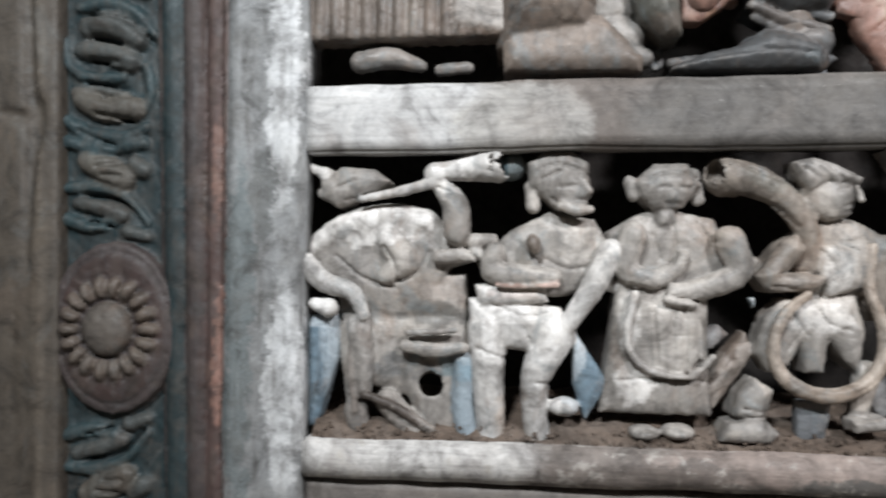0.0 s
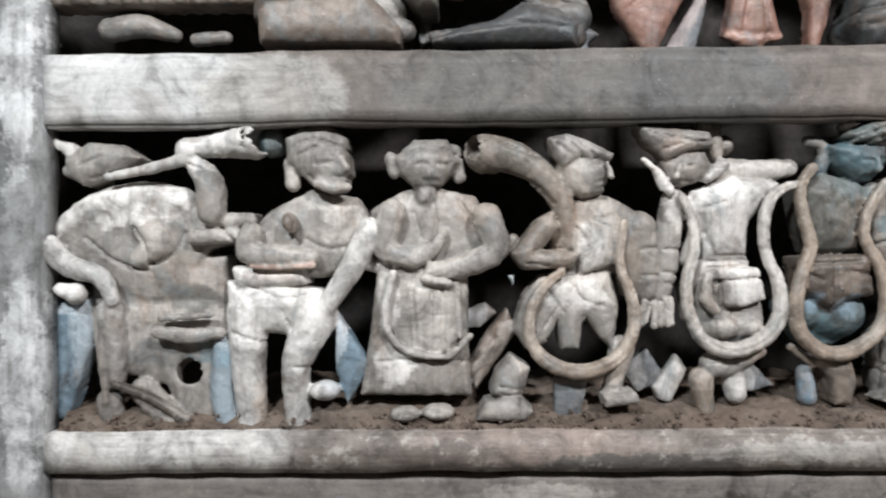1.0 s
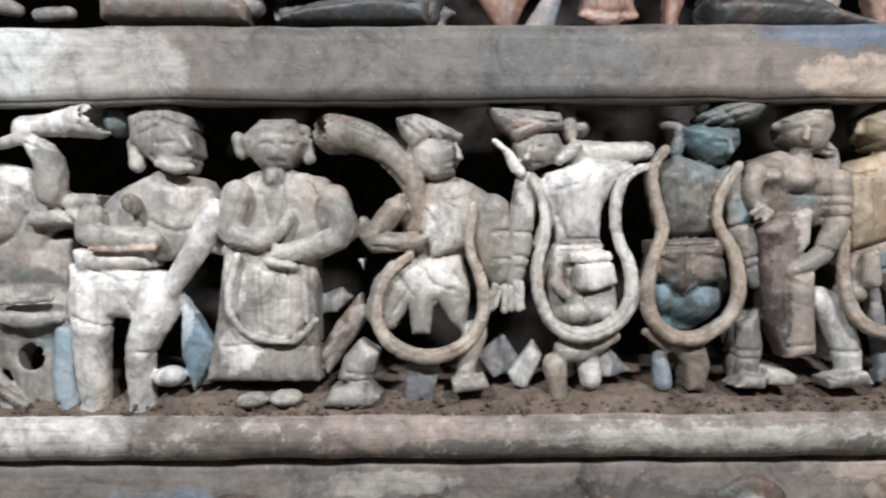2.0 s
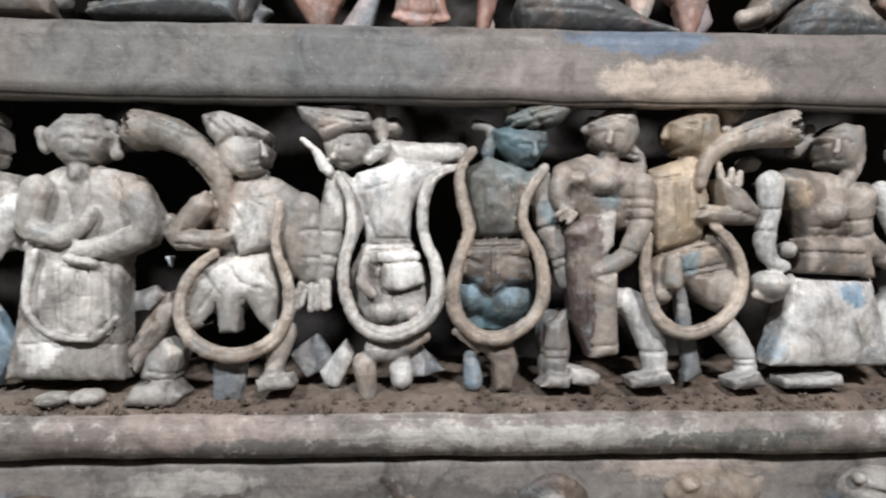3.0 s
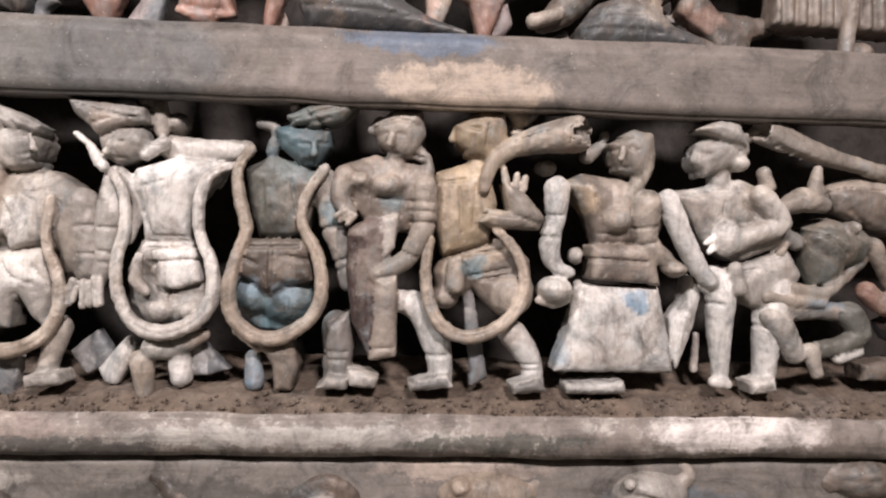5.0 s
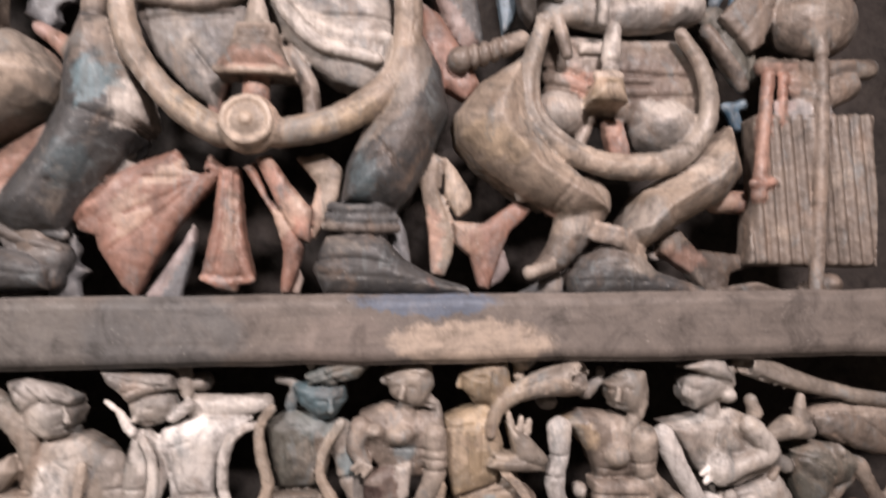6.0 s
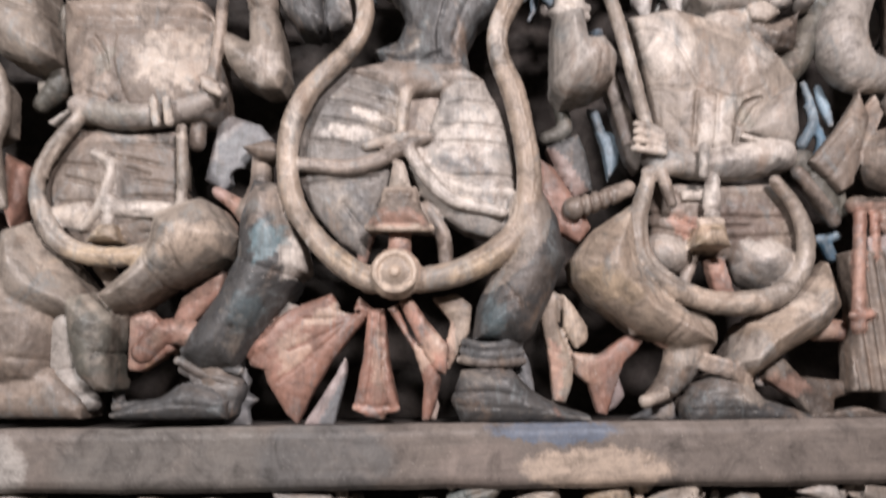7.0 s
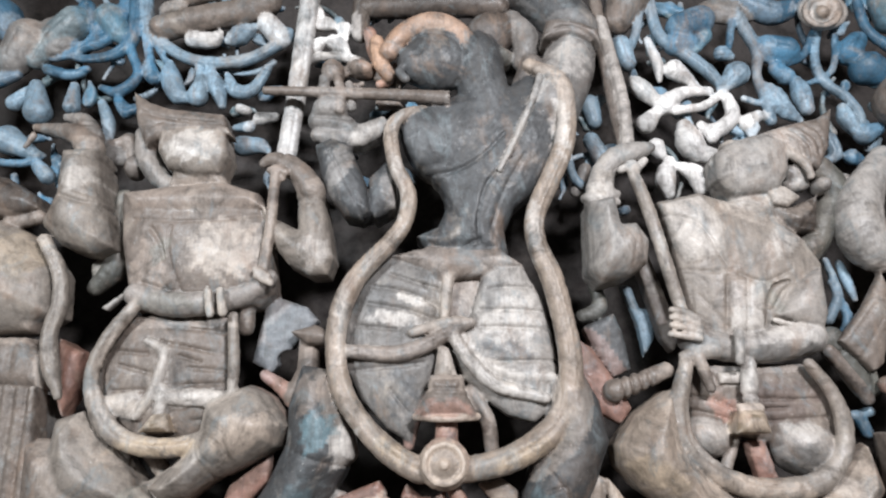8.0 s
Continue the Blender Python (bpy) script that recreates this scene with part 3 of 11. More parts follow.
c.groove([(0.098, 1.355, 0.0013), (0.115, 1.363, 0.0013)], 0.0026)
c.limb([(0.137, 0.512, 1.352, 0.003), (0.142, 0.512, 1.344, 0.0035)], 'pale', 0.003)
c.limb([(0.116, 0.512, 1.331, 0.005), (0.13, 0.512, 1.326, 0.0055), (0.143, 0.512, 1.327, 0.004)], 'pale', 0.003)
c.stain(0.123, 1.372, 0.02, 0.007, 0, 'drab', 0.4)
c.slab([(0.036, 1.277), (0.068, 1.308), (0.107, 1.327), (0.149, 1.319), (0.167, 1.287), (0.156, 1.255), (0.117, 1.245), (0.058, 1.246)], 0.547, 0.036, 'pale', k=0.003, round=0.0055, bulge=0.007, reach=0.022)
c.stain(0.143, 1.291, 0.025, 0.03, 0, 'pale', 0.5)
c.blob((0.091, 0.513, 1.295), (0.007, 0.012, 0.01), 20, 'wood', 0.004)
c.limb([(0.055, 0.515, 1.287, 0.01), (0.052, 0.515, 1.27, 0.011), (0.075, 0.515, 1.265, 0.0115), (0.109, 0.515, 1.264, 0.0083)], 'pale', 0.003)
c.limb([(0.057, 0.508, 1.256, 0.0025), (0.082, 0.508, 1.255, 0.003), (0.113, 0.508, 1.257, 0.0027)], 'red', 0.001)
c.groove([(0.054, 1.253, 0.0013), (0.082, 1.251, 0.0013), (0.112, 1.252, 0.0013)], 0.0026)
c.groove([(0.102, 1.282, 0.0013), (0.122, 1.272, 0.0013), (0.153, 1.276, 0.0013)], 0.0026)
c.groove([(0.077, 1.297, 0.0013), (0.097, 1.277, 0.0013)], 0.0026)
c.slab([(0.035, 1.257), (0.101, 1.257), (0.105, 1.24), (0.041, 1.236)], 0.534, 0.034, 'white', k=0.003, round=0.003, bulge=0.005, reach=0.007)
c.slab([(0.029, 1.244), (0.071, 1.241), (0.118, 1.235), (0.124, 1.204), (0.086, 1.193), (0.032, 1.202)], 0.539, 0.034, 'white', k=0.003, round=0.004, bulge=0.007, reach=0.012)
c.groove([(0.051, 1.239, 0.0013), (0.082, 1.227, 0.0013), (0.107, 1.231, 0.0013)], 0.0026)
c.groove([(0.091, 1.196, 0.0014), (0.082, 1.216, 0.0014)], 0.0026)
c.limb([(0.162, 0.517, 1.287, 0.013), (0.143, 0.517, 1.251, 0.011), (0.122, 0.517, 1.22, 0.009), (0.113, 0.517, 1.205, 0.007)], 'white', 0.003)
c.limb([(0.15, 0.53, 1.261, 0.0077), (0.173, 0.53, 1.253, 0.007), (0.181, 0.53, 1.235, 0.004)], 'white', 0.003)
c.limb([(0.048, 0.53, 1.215, 0.0198), (0.047, 0.53, 1.173, 0.0165), (0.05, 0.53, 1.132, 0.0143), (0.051, 0.53, 1.106, 0.0132)], 'white', 0.003)
c.limb([(0.111, 0.528, 1.21, 0.0198), (0.093, 0.528, 1.168, 0.014), (0.093, 0.528, 1.127, 0.012), (0.097, 0.528, 1.104, 0.013)], 'white', 0.003)
c.stain(0.066, 1.131, 0.011, 0.02, 0, 'cream', 0.5)
c.groove([(0.038, 1.197, 0.0013), (0.066, 1.186, 0.0013)], 0.0026)
c.groove([(0.091, 1.166, 0.0013), (0.111, 1.163, 0.0014)], 0.0026)
c.slab([(0.129, 1.214), (0.139, 1.199), (0.161, 1.165), (0.139, 1.129), (0.128, 1.162)], 0.535, 0.018, 'sky', k=0.0015, round=0.0017, bulge=0.003, reach=0.0077)
c.blob((0.119, 0.525, 1.143), (0.0143, 0.016, 0.0088), 0, 'white', 0.004)
c.limb([(0.088, 0.522, 1.105, 0.01), (0.111, 0.522, 1.1, 0.006)], 'pale', 0.003)
c.limb([(0.044, 0.522, 1.105, 0.01), (0.065, 0.522, 1.103, 0.007)], 'pale', 0.003)
c.stain(0.102, 1.216, 0.025, 0.02, 0, 'pale', 0.3)
tagged(c.skin('carved_figure'), 'bearded wooden figure, almost white, arms folded', 'carving', group='figures of the lower frieze')

c = Carving(0.0019)
c.slab([(0.183, 1.353), (0.202, 1.37), (0.232, 1.37), (0.244, 1.349), (0.228, 1.329), (0.203, 1.326), (0.189, 1.339)], 0.534, 0.036, 'pale', k=0.003, round=0.005, bulge=0.008, reach=0.015)
c.limb([(0.18, 0.525, 1.354, 0.006), (0.184, 0.525, 1.341, 0.006)], 'grey', 0.003)
c.limb([(0.238, 0.528, 1.36, 0.007), (0.243, 0.528, 1.337, 0.0065)], 'grey', 0.003)
c.limb([(0.218, 0.512, 1.348, 0.0025), (0.216, 0.512, 1.34, 0.0035)], 'pale', 0.003)
c.groove([(0.203, 1.347, 0.0013), (0.214, 1.347, 0.0012)], 0.0026)
c.groove([(0.223, 1.347, 0.0013), (0.233, 1.346, 0.0013)], 0.0026)
c.groove([(0.21, 1.332, 0.0013), (0.225, 1.332, 0.0013)], 0.0026)
c.groove([(0.193, 1.355, 0.0012), (0.218, 1.361, 0.0012), (0.244, 1.354, 0.0013)], 0.0026)
c.stain(0.222, 1.361, 0.0225, 0.0072, 0, 'drab', 0.4)
c.limb([(0.212, 0.528, 1.33, 0.01), (0.212, 0.528, 1.32, 0.011)], 'grey', 0.003)
c.slab([(0.16, 1.307), (0.187, 1.323), (0.212, 1.33), (0.258, 1.319), (0.279, 1.281), (0.269, 1.256), (0.237, 1.241), (0.177, 1.241), (0.164, 1.272)], 0.547, 0.036, 'pale', k=0.003, round=0.005, bulge=0.007, reach=0.02)
c.limb([(0.182, 0.516, 1.303, 0.013), (0.175, 0.516, 1.273, 0.0115), (0.198, 0.516, 1.262, 0.01), (0.22, 0.516, 1.273, 0.0075), (0.227, 0.516, 1.284, 0.006)], 'pale', 0.003)
c.limb([(0.267, 0.515, 1.298, 0.014), (0.275, 0.515, 1.271, 0.012), (0.252, 0.515, 1.257, 0.011), (0.22, 0.515, 1.25, 0.0095)], 'pale', 0.003)
c.limb([(0.212, 0.51, 1.245, 0.0059), (0.232, 0.51, 1.241, 0.0055)], 'pale', 0.003)
c.cut([(0.242, 0.508, 1.278, 0.003), (0.257, 0.508, 1.282, 0.0035)], 0.0012)
c.groove([(0.217, 1.32, 0.0014), (0.222, 1.296, 0.0015), (0.217, 1.276, 0.0014)], 0.003)
c.groove([(0.242, 1.315, 0.0014), (0.256, 1.296, 0.0015)], 0.003)
c.groove([(0.179, 1.259, 0.0015), (0.208, 1.249, 0.0013), (0.246, 1.241, 0.0015)], 0.003)
c.groove([(0.201, 1.305, 0.0013), (0.208, 1.281, 0.0015)], 0.003)
c.stain(0.256, 1.305, 0.02, 0.02, 0, 'wood', 0.5)
c.slab([(0.169, 1.265), (0.25, 1.259), (0.25, 1.191), (0.253, 1.137), (0.151, 1.138), (0.161, 1.202)], 0.541, 0.034, 'pale', k=0.003, round=0.004, bulge=0.006, reach=0.013, pleat=(0, 0.02, 0.003))
c.slab([(0.194, 1.241), (0.243, 1.244), (0.245, 1.192), (0.224, 1.172), (0.198, 1.18)], 0.531, 0.03, 'pale', k=0.003, round=0.003, bulge=0.004, reach=0.009)
c.limb([(0.183, 0.512, 1.249, 0.004), (0.175, 0.512, 1.213, 0.004), (0.183, 0.512, 1.189, 0.0036), (0.207, 0.512, 1.176, 0.004), (0.231, 0.512, 1.175, 0.004), (0.251, 0.512, 1.193, 0.0032)], 'grey', 0.0015)
c.groove([(0.2, 1.237, 0.0012), (0.203, 1.184, 0.0013)], 0.0026)
c.groove([(0.227, 1.237, 0.0013), (0.228, 1.175, 0.0013)], 0.0026)
c.groove([(0.167, 1.169, 0.0012), (0.208, 1.172, 0.0012), (0.258, 1.168, 0.0013)], 0.0026)
c.groove([(0.217, 1.232, 0.0013), (0.216, 1.179, 0.0013)], 0.0026)
c.groove([(0.239, 1.232, 0.0013), (0.24, 1.184, 0.0012)], 0.0026)
c.stain(0.183, 1.165, 0.018, 0.018, 0, 'white', 0.5)
c.stain(0.241, 1.164, 0.0135, 0.018, 0, 'wood', 0.3)
c.stain(0.179, 1.223, 0.009, 0.03, 0, 'white', 0.4)
c.blob((0.192, 0.525, 1.121), (0.014, 0.018, 0.0065), 0, 'pale', 0.004)
c.blob((0.222, 0.525, 1.123), (0.015, 0.018, 0.007), 0, 'pale', 0.004)
c.slab([(0.25, 1.164), (0.266, 1.19), (0.287, 1.216), (0.292, 1.2), (0.271, 1.159), (0.256, 1.139)], 0.549, 0.026, 'wood', k=0.003, round=0.003, bulge=0.004, reach=0.008)
c.slab([(0.241, 1.21), (0.268, 1.22), (0.278, 1.21), (0.262, 1.196), (0.244, 1.194)], 0.56, 0.012, 'blade', k=0.0015, round=0.0017, bulge=0.003, reach=0.0077)
tagged(c.skin('carved_figure'), 'robed wooden figure with folded arms and long pleated coat', 'carving', group='figures of the lower frieze')

c = Carving(0.0019)
c.limb([(0.266, 0.525, 1.358, 0.019), (0.294, 0.525, 1.352, 0.0155), (0.321, 0.525, 1.334, 0.013), (0.337, 0.525, 1.309, 0.011), (0.342, 0.525, 1.288, 0.0085)], 'tan', 0.003)
c.cut([(0.26, 0.52, 1.36, 0.0122), (0.273, 0.52, 1.356, 0.01)], 0.0012)
c.groove([(0.28, 1.34, 0.0012), (0.309, 1.33, 0.0012), (0.329, 1.31, 0.0013)], 0.0026)
c.groove([(0.285, 1.363, 0.0013), (0.314, 1.352, 0.0012)], 0.0026)
c.stain(0.3, 1.352, 0.025, 0.008, -20, 'moss', 0.5)
c.slab([(0.331, 1.345), (0.346, 1.357), (0.374, 1.356), (0.379, 1.34), (0.373, 1.32), (0.353, 1.315), (0.336, 1.325)], 0.534, 0.036, 'pale', k=0.003, round=0.0045, bulge=0.008, reach=0.0126)
c.slab([(0.321, 1.369), (0.338, 1.373), (0.359, 1.366), (0.381, 1.354), (0.378, 1.347), (0.35, 1.35), (0.336, 1.342), (0.326, 1.353)], 0.524, 0.028, 'grey', k=0.0015, round=0.0027, bulge=0.006, reach=0.0072)
c.groove([(0.329, 1.363, 0.0012), (0.341, 1.354, 0.0012)], 0.0026)
c.groove([(0.338, 1.367, 0.0012), (0.352, 1.352, 0.0012)], 0.0026)
c.groove([(0.35, 1.365, 0.0012), (0.364, 1.35, 0.0012)], 0.0026)
c.limb([(0.374, 0.508, 1.345, 0.0023), (0.377, 0.508, 1.334, 0.0032)], 'pale', 0.003)
c.groove([(0.359, 1.343, 0.0012), (0.369, 1.344, 0.0012)], 0.0026)
c.groove([(0.376, 1.345, 0.0012), (0.382, 1.344, 0.0012)], 0.0026)
c.groove([(0.365, 1.324, 0.0012), (0.379, 1.326, 0.0012)], 0.0026)
c.groove([(0.364, 1.328, 0.0012), (0.372, 1.331, 0.0012)], 0.0026)
c.stain(0.364, 1.331, 0.0113, 0.009, 0, 'drab', 0.35)
c.limb([(0.336, 0.522, 1.335, 0.0063), (0.341, 0.522, 1.321, 0.0063)], 'pale', 0.003)
c.slab([(0.328, 1.304), (0.352, 1.318), (0.381, 1.318), (0.401, 1.306), (0.415, 1.287), (0.418, 1.262), (0.411, 1.233), (0.396, 1.223), (0.386, 1.247), (0.329, 1.246), (0.324, 1.281)], 0.544, 0.034, 'tan', k=0.003, round=0.005, bulge=0.009, reach=0.02)
c.slab([(0.346, 1.294), (0.384, 1.301), (0.394, 1.285), (0.384, 1.256), (0.353, 1.247), (0.342, 1.27)], 0.534, 0.034, 'pale', k=0.003, round=0.0036, bulge=0.006, reach=0.0117)
c.stain(0.386, 1.273, 0.007, 0.021, -25, 'slate', 0.7)
c.stain(0.36, 1.27, 0.0125, 0.02, 0, 'white', 0.4)
c.cut([(0.381, 0.507, 1.282, 0.0023), (0.387, 0.507, 1.279, 0.002)], 0.0012)
c.groove([(0.348, 1.289, 0.0012), (0.358, 1.27, 0.0012), (0.351, 1.256, 0.0012)], 0.0026)
c.groove([(0.364, 1.294, 0.0012), (0.376, 1.289, 0.0012)], 0.0026)
c.groove([(0.403, 1.299, 0.0012), (0.413, 1.271, 0.0012), (0.413, 1.247, 0.0013)], 0.0026)
c.slab([(0.288, 1.266), (0.312, 1.297), (0.326, 1.304), (0.332, 1.289), (0.318, 1.271), (0.335, 1.269), (0.352, 1.267), (0.343, 1.253), (0.299, 1.251)], 0.529, 0.034, 'tan', k=0.003, round=0.0036, bulge=0.007, reach=0.0099)
c.groove([(0.308, 1.268, 0.0012), (0.326, 1.271, 0.0012), (0.344, 1.268, 0.0012)], 0.0026)
c.groove([(0.302, 1.257, 0.0012), (0.322, 1.255, 0.0012)], 0.0026)
c.limb([(0.291, 0.525, 1.279, 0.0054), (0.28, 0.525, 1.265, 0.0045)], 'pale', 0.003)
c.stain(0.317, 1.26, 0.0135, 0.0054, 0, 'pale', 0.5)
c.limb([(0.407, 0.53, 1.289, 0.015), (0.415, 0.53, 1.258, 0.0117), (0.413, 0.53, 1.23, 0.011)], 'grey', 0.003)
c.limb([(0.408, 0.516, 1.221, 0.004), (0.405, 0.516, 1.203, 0.0036)], 'pale', 0.0015)
c.limb([(0.417, 0.516, 1.22, 0.0045), (0.416, 0.516, 1.2, 0.0036)], 'pale', 0.0015)
c.limb([(0.426, 0.516, 1.224, 0.0041), (0.428, 0.516, 1.202, 0.0036)], 'pale', 0.0015)
c.groove([(0.406, 1.269, 0.0012), (0.429, 1.271, 0.0013)], 0.0026)
c.groove([(0.408, 1.245, 0.0012), (0.431, 1.245, 0.0012)], 0.0026)
c.slab([(0.316, 1.246), (0.379, 1.25), (0.387, 1.218), (0.381, 1.178), (0.369, 1.188), (0.357, 1.208), (0.35, 1.178), (0.334, 1.178), (0.331, 1.205), (0.322, 1.185), (0.303, 1.177), (0.291, 1.197), (0.3, 1.227)], 0.539, 0.03, 'pale', k=0.003, round=0.0027, bulge=0.006, reach=0.0108)
c.groove([(0.345, 1.237, 0.0012), (0.354, 1.223, 0.0012), (0.372, 1.218, 0.0012)], 0.0026)
c.groove([(0.322, 1.232, 0.0012), (0.336, 1.213, 0.0012)], 0.0026)
c.groove([(0.331, 1.218, 0.0012), (0.318, 1.199, 0.001)], 0.0026)
c.groove([(0.372, 1.233, 0.0012), (0.384, 1.214, 0.0012)], 0.0026)
c.groove([(0.354, 1.209, 0.0013), (0.353, 1.183, 0.0012)], 0.0026)
c.cut([(0.323, 0.53, 1.188, 0.0063), (0.315, 0.56, 1.195, 0.005)], 0.0012)
c.cut([(0.364, 0.53, 1.184, 0.008), (0.349, 0.56, 1.196, 0.0045)], 0.0012)
c.stain(0.349, 1.228, 0.027, 0.0135, 0, 'white', 0.35)
c.limb([(0.389, 0.514, 1.292, 0.0045), (0.385, 0.514, 1.257, 0.0045), (0.395, 0.514, 1.228, 0.0054), (0.397, 0.514, 1.198, 0.0059), (0.383, 0.514, 1.173, 0.0063), (0.353, 0.514, 1.16, 0.007), (0.321, 0.514, 1.168, 0.007), (0.305, 0.514, 1.189, 0.0059), (0.305, 0.514, 1.213, 0.0054), (0.317, 0.514, 1.236, 0.005), (0.334, 0.514, 1.249, 0.0041)], 'cream', 0.0012)
c.groove([(0.39, 1.292, 0.0011), (0.386, 1.256, 0.0011), (0.397, 1.228, 0.0011), (0.398, 1.199, 0.0013), (0.385, 1.173, 0.0011), (0.355, 1.161, 0.0011), (0.323, 1.168, 0.0011), (0.307, 1.19, 0.0011), (0.307, 1.213, 0.0011), (0.318, 1.237, 0.0011), (0.336, 1.249, 0.0011)], 0.0016)
c.slab([(0.288, 1.175), (0.305, 1.164), (0.299, 1.14), (0.288, 1.133), (0.268, 1.139), (0.274, 1.159)], 0.534, 0.034, 'pale', k=0.003, round=0.0036, bulge=0.006, reach=0.009)
c.groove([(0.278, 1.147, 0.0012), (0.305, 1.143, 0.0012)], 0.0026)
c.groove([(0.279, 1.14, 0.0012), (0.304, 1.136, 0.0012)], 0.0026)
c.slab([(0.255, 1.117), (0.264, 1.134), (0.295, 1.139), (0.308, 1.126), (0.3, 1.116)], 0.529, 0.034, 'grey', k=0.003, round=0.0027, bulge=0.005, reach=0.0072)
c.limb([(0.39, 0.53, 1.179, 0.0117), (0.383, 0.53, 1.152, 0.009), (0.379, 0.53, 1.135, 0.009)], 'pale', 0.003)
c.slab([(0.369, 1.139), (0.398, 1.143), (0.403, 1.132), (0.371, 1.128)], 0.526, 0.03, 'pale', k=0.003, round=0.0025, bulge=0.004, reach=0.006)
c.limb([(0.285, 0.54, 1.197, 0.01), (0.266, 0.54, 1.169, 0.009), (0.239, 0.54, 1.152, 0.009)], 'wood', 0.003)
c.slab([(0.328, 1.153), (0.359, 1.153), (0.352, 1.118), (0.328, 1.114)], 0.535, 0.014, 'blade', k=0.0015, round=0.0015, bulge=0.003, reach=0.007)
c.slab([(0.392, 1.156), (0.417, 1.177), (0.437, 1.146), (0.408, 1.135)], 0.55, 0.012, 'blade', k=0.0015, round=0.0015, bulge=0.003, reach=0.007)
c.slab([(0.286, 1.246), (0.293, 1.247), (0.291, 1.236)], 0.53, 0.012, 'sky', k=0.0015, round=0.0014, bulge=0.003, reach=0.0063)
tagged(c.skin('carved_figure'), 'wooden horn player with round garland and pointed cap', 'carving', group='figures of the lower frieze')

c = Carving(0.0019)
c.slab([(0.425, 1.347), (0.444, 1.358), (0.464, 1.357), (0.473, 1.337), (0.457, 1.329), (0.442, 1.324), (0.429, 1.33)], 0.534, 0.034, 'pale', k=0.003, round=0.005, bulge=0.008, reach=0.013)
c.slab([(0.401, 1.38), (0.437, 1.376), (0.466, 1.373), (0.47, 1.36), (0.447, 1.356), (0.427, 1.348), (0.42, 1.356), (0.408, 1.365)], 0.525, 0.028, 'grey', k=0.0015, round=0.0027, bulge=0.006, reach=0.0072)
c.groove([(0.411, 1.373, 0.0012), (0.439, 1.366, 0.0012), (0.465, 1.363, 0.0013)], 0.0026)
c.groove([(0.423, 1.357, 0.0012), (0.439, 1.362, 0.0012)], 0.0026)
c.groove([(0.442, 1.342, 0.0013), (0.45, 1.343, 0.0013)], 0.0026)
c.groove([(0.442, 1.329, 0.0013), (0.45, 1.33, 0.0013)], 0.0026)
c.limb([(0.438, 0.51, 1.342, 0.0023), (0.435, 0.51, 1.333, 0.003)], 'pale', 0.003)
c.limb([(0.46, 0.526, 1.381, 0.006), (0.474, 0.526, 1.378, 0.0068), (0.476, 0.526, 1.355, 0.0065)], 'tan', 0.003)
c.blob((0.487, 0.54, 1.364), (0.01, 0.016, 0.01), 0, 'grey', 0.004)
c.stain(0.442, 1.36, 0.018, 0.0063, -10, 'wood', 0.5)
c.limb([(0.466, 0.52, 1.334, 0.0063), (0.48, 0.52, 1.344, 0.006)], 'white', 0.003)
c.limb([(0.408, 0.516, 1.349, 0.003), (0.422, 0.516, 1.336, 0.0036), (0.431, 0.516, 1.321, 0.005)], 'white', 0.002)
c.limb([(0.419, 0.518, 1.338, 0.0027), (0.425, 0.518, 1.324, 0.0036)], 'white', 0.003)
c.slab([(0.454, 1.322), (0.492, 1.334), (0.536, 1.329), (0.522, 1.309), (0.506, 1.293), (0.504, 1.258), (0.463, 1.257), (0.459, 1.283), (0.445, 1.302)], 0.542, 0.034, 'white', k=0.003, round=0.005, bulge=0.01, reach=0.02)
c.limb([(0.481, 0.538, 1.342, 0.0117), (0.511, 0.538, 1.339, 0.012), (0.547, 0.538, 1.343, 0.0085)], 'pale', 0.003)
c.stain(0.505, 1.338, 0.027, 0.009, 0, 'grey', 0.5)
c.stain(0.485, 1.292, 0.02, 0.02, 0, 'pale', 0.4)
c.groove([(0.464, 1.284, 0.0012), (0.471, 1.265, 0.0013)], 0.0026)
c.groove([(0.505, 1.287, 0.0013), (0.503, 1.266, 0.0012)], 0.0026)
c.groove([(0.461, 1.305, 0.0013), (0.482, 1.311, 0.0013)], 0.0026)
c.groove([(0.469, 1.262, 0.0012), (0.507, 1.263, 0.0012)], 0.0026)
c.limb([(0.438, 0.528, 1.313, 0.011), (0.432, 0.528, 1.277, 0.012), (0.43, 0.528, 1.243, 0.0099), (0.423, 0.528, 1.221, 0.007)], 'pale', 0.003)
c.groove([(0.427, 1.269, 0.0012), (0.448, 1.268, 0.0012)], 0.0026)
c.groove([(0.426, 1.248, 0.0013), (0.446, 1.245, 0.0012)], 0.0026)
c.groove([(0.427, 1.238, 0.0013), (0.447, 1.236, 0.0012)], 0.0026)
c.limb([(0.41, 0.516, 1.216, 0.0036), (0.407, 0.516, 1.205, 0.0036)], 'pale', 0.0015)
c.limb([(0.421, 0.516, 1.219, 0.0045), (0.421, 0.516, 1.202, 0.0041)], 'pale', 0.0015)
c.limb([(0.43, 0.516, 1.224, 0.0036), (0.431, 0.516, 1.203, 0.0032)], 'pale', 0.0015)
c.limb([(0.447, 0.528, 1.312, 0.0054), (0.457, 0.528, 1.288, 0.0065), (0.448, 0.528, 1.258, 0.0055)], 'grey', 0.003)
c.slab([(0.46, 1.258), (0.506, 1.259), (0.517, 1.234), (0.52, 1.199), (0.5, 1.181), (0.47, 1.181), (0.451, 1.202), (0.448, 1.233)], 0.542, 0.03, 'pale', k=0.003, round=0.004, bulge=0.006, reach=0.013)
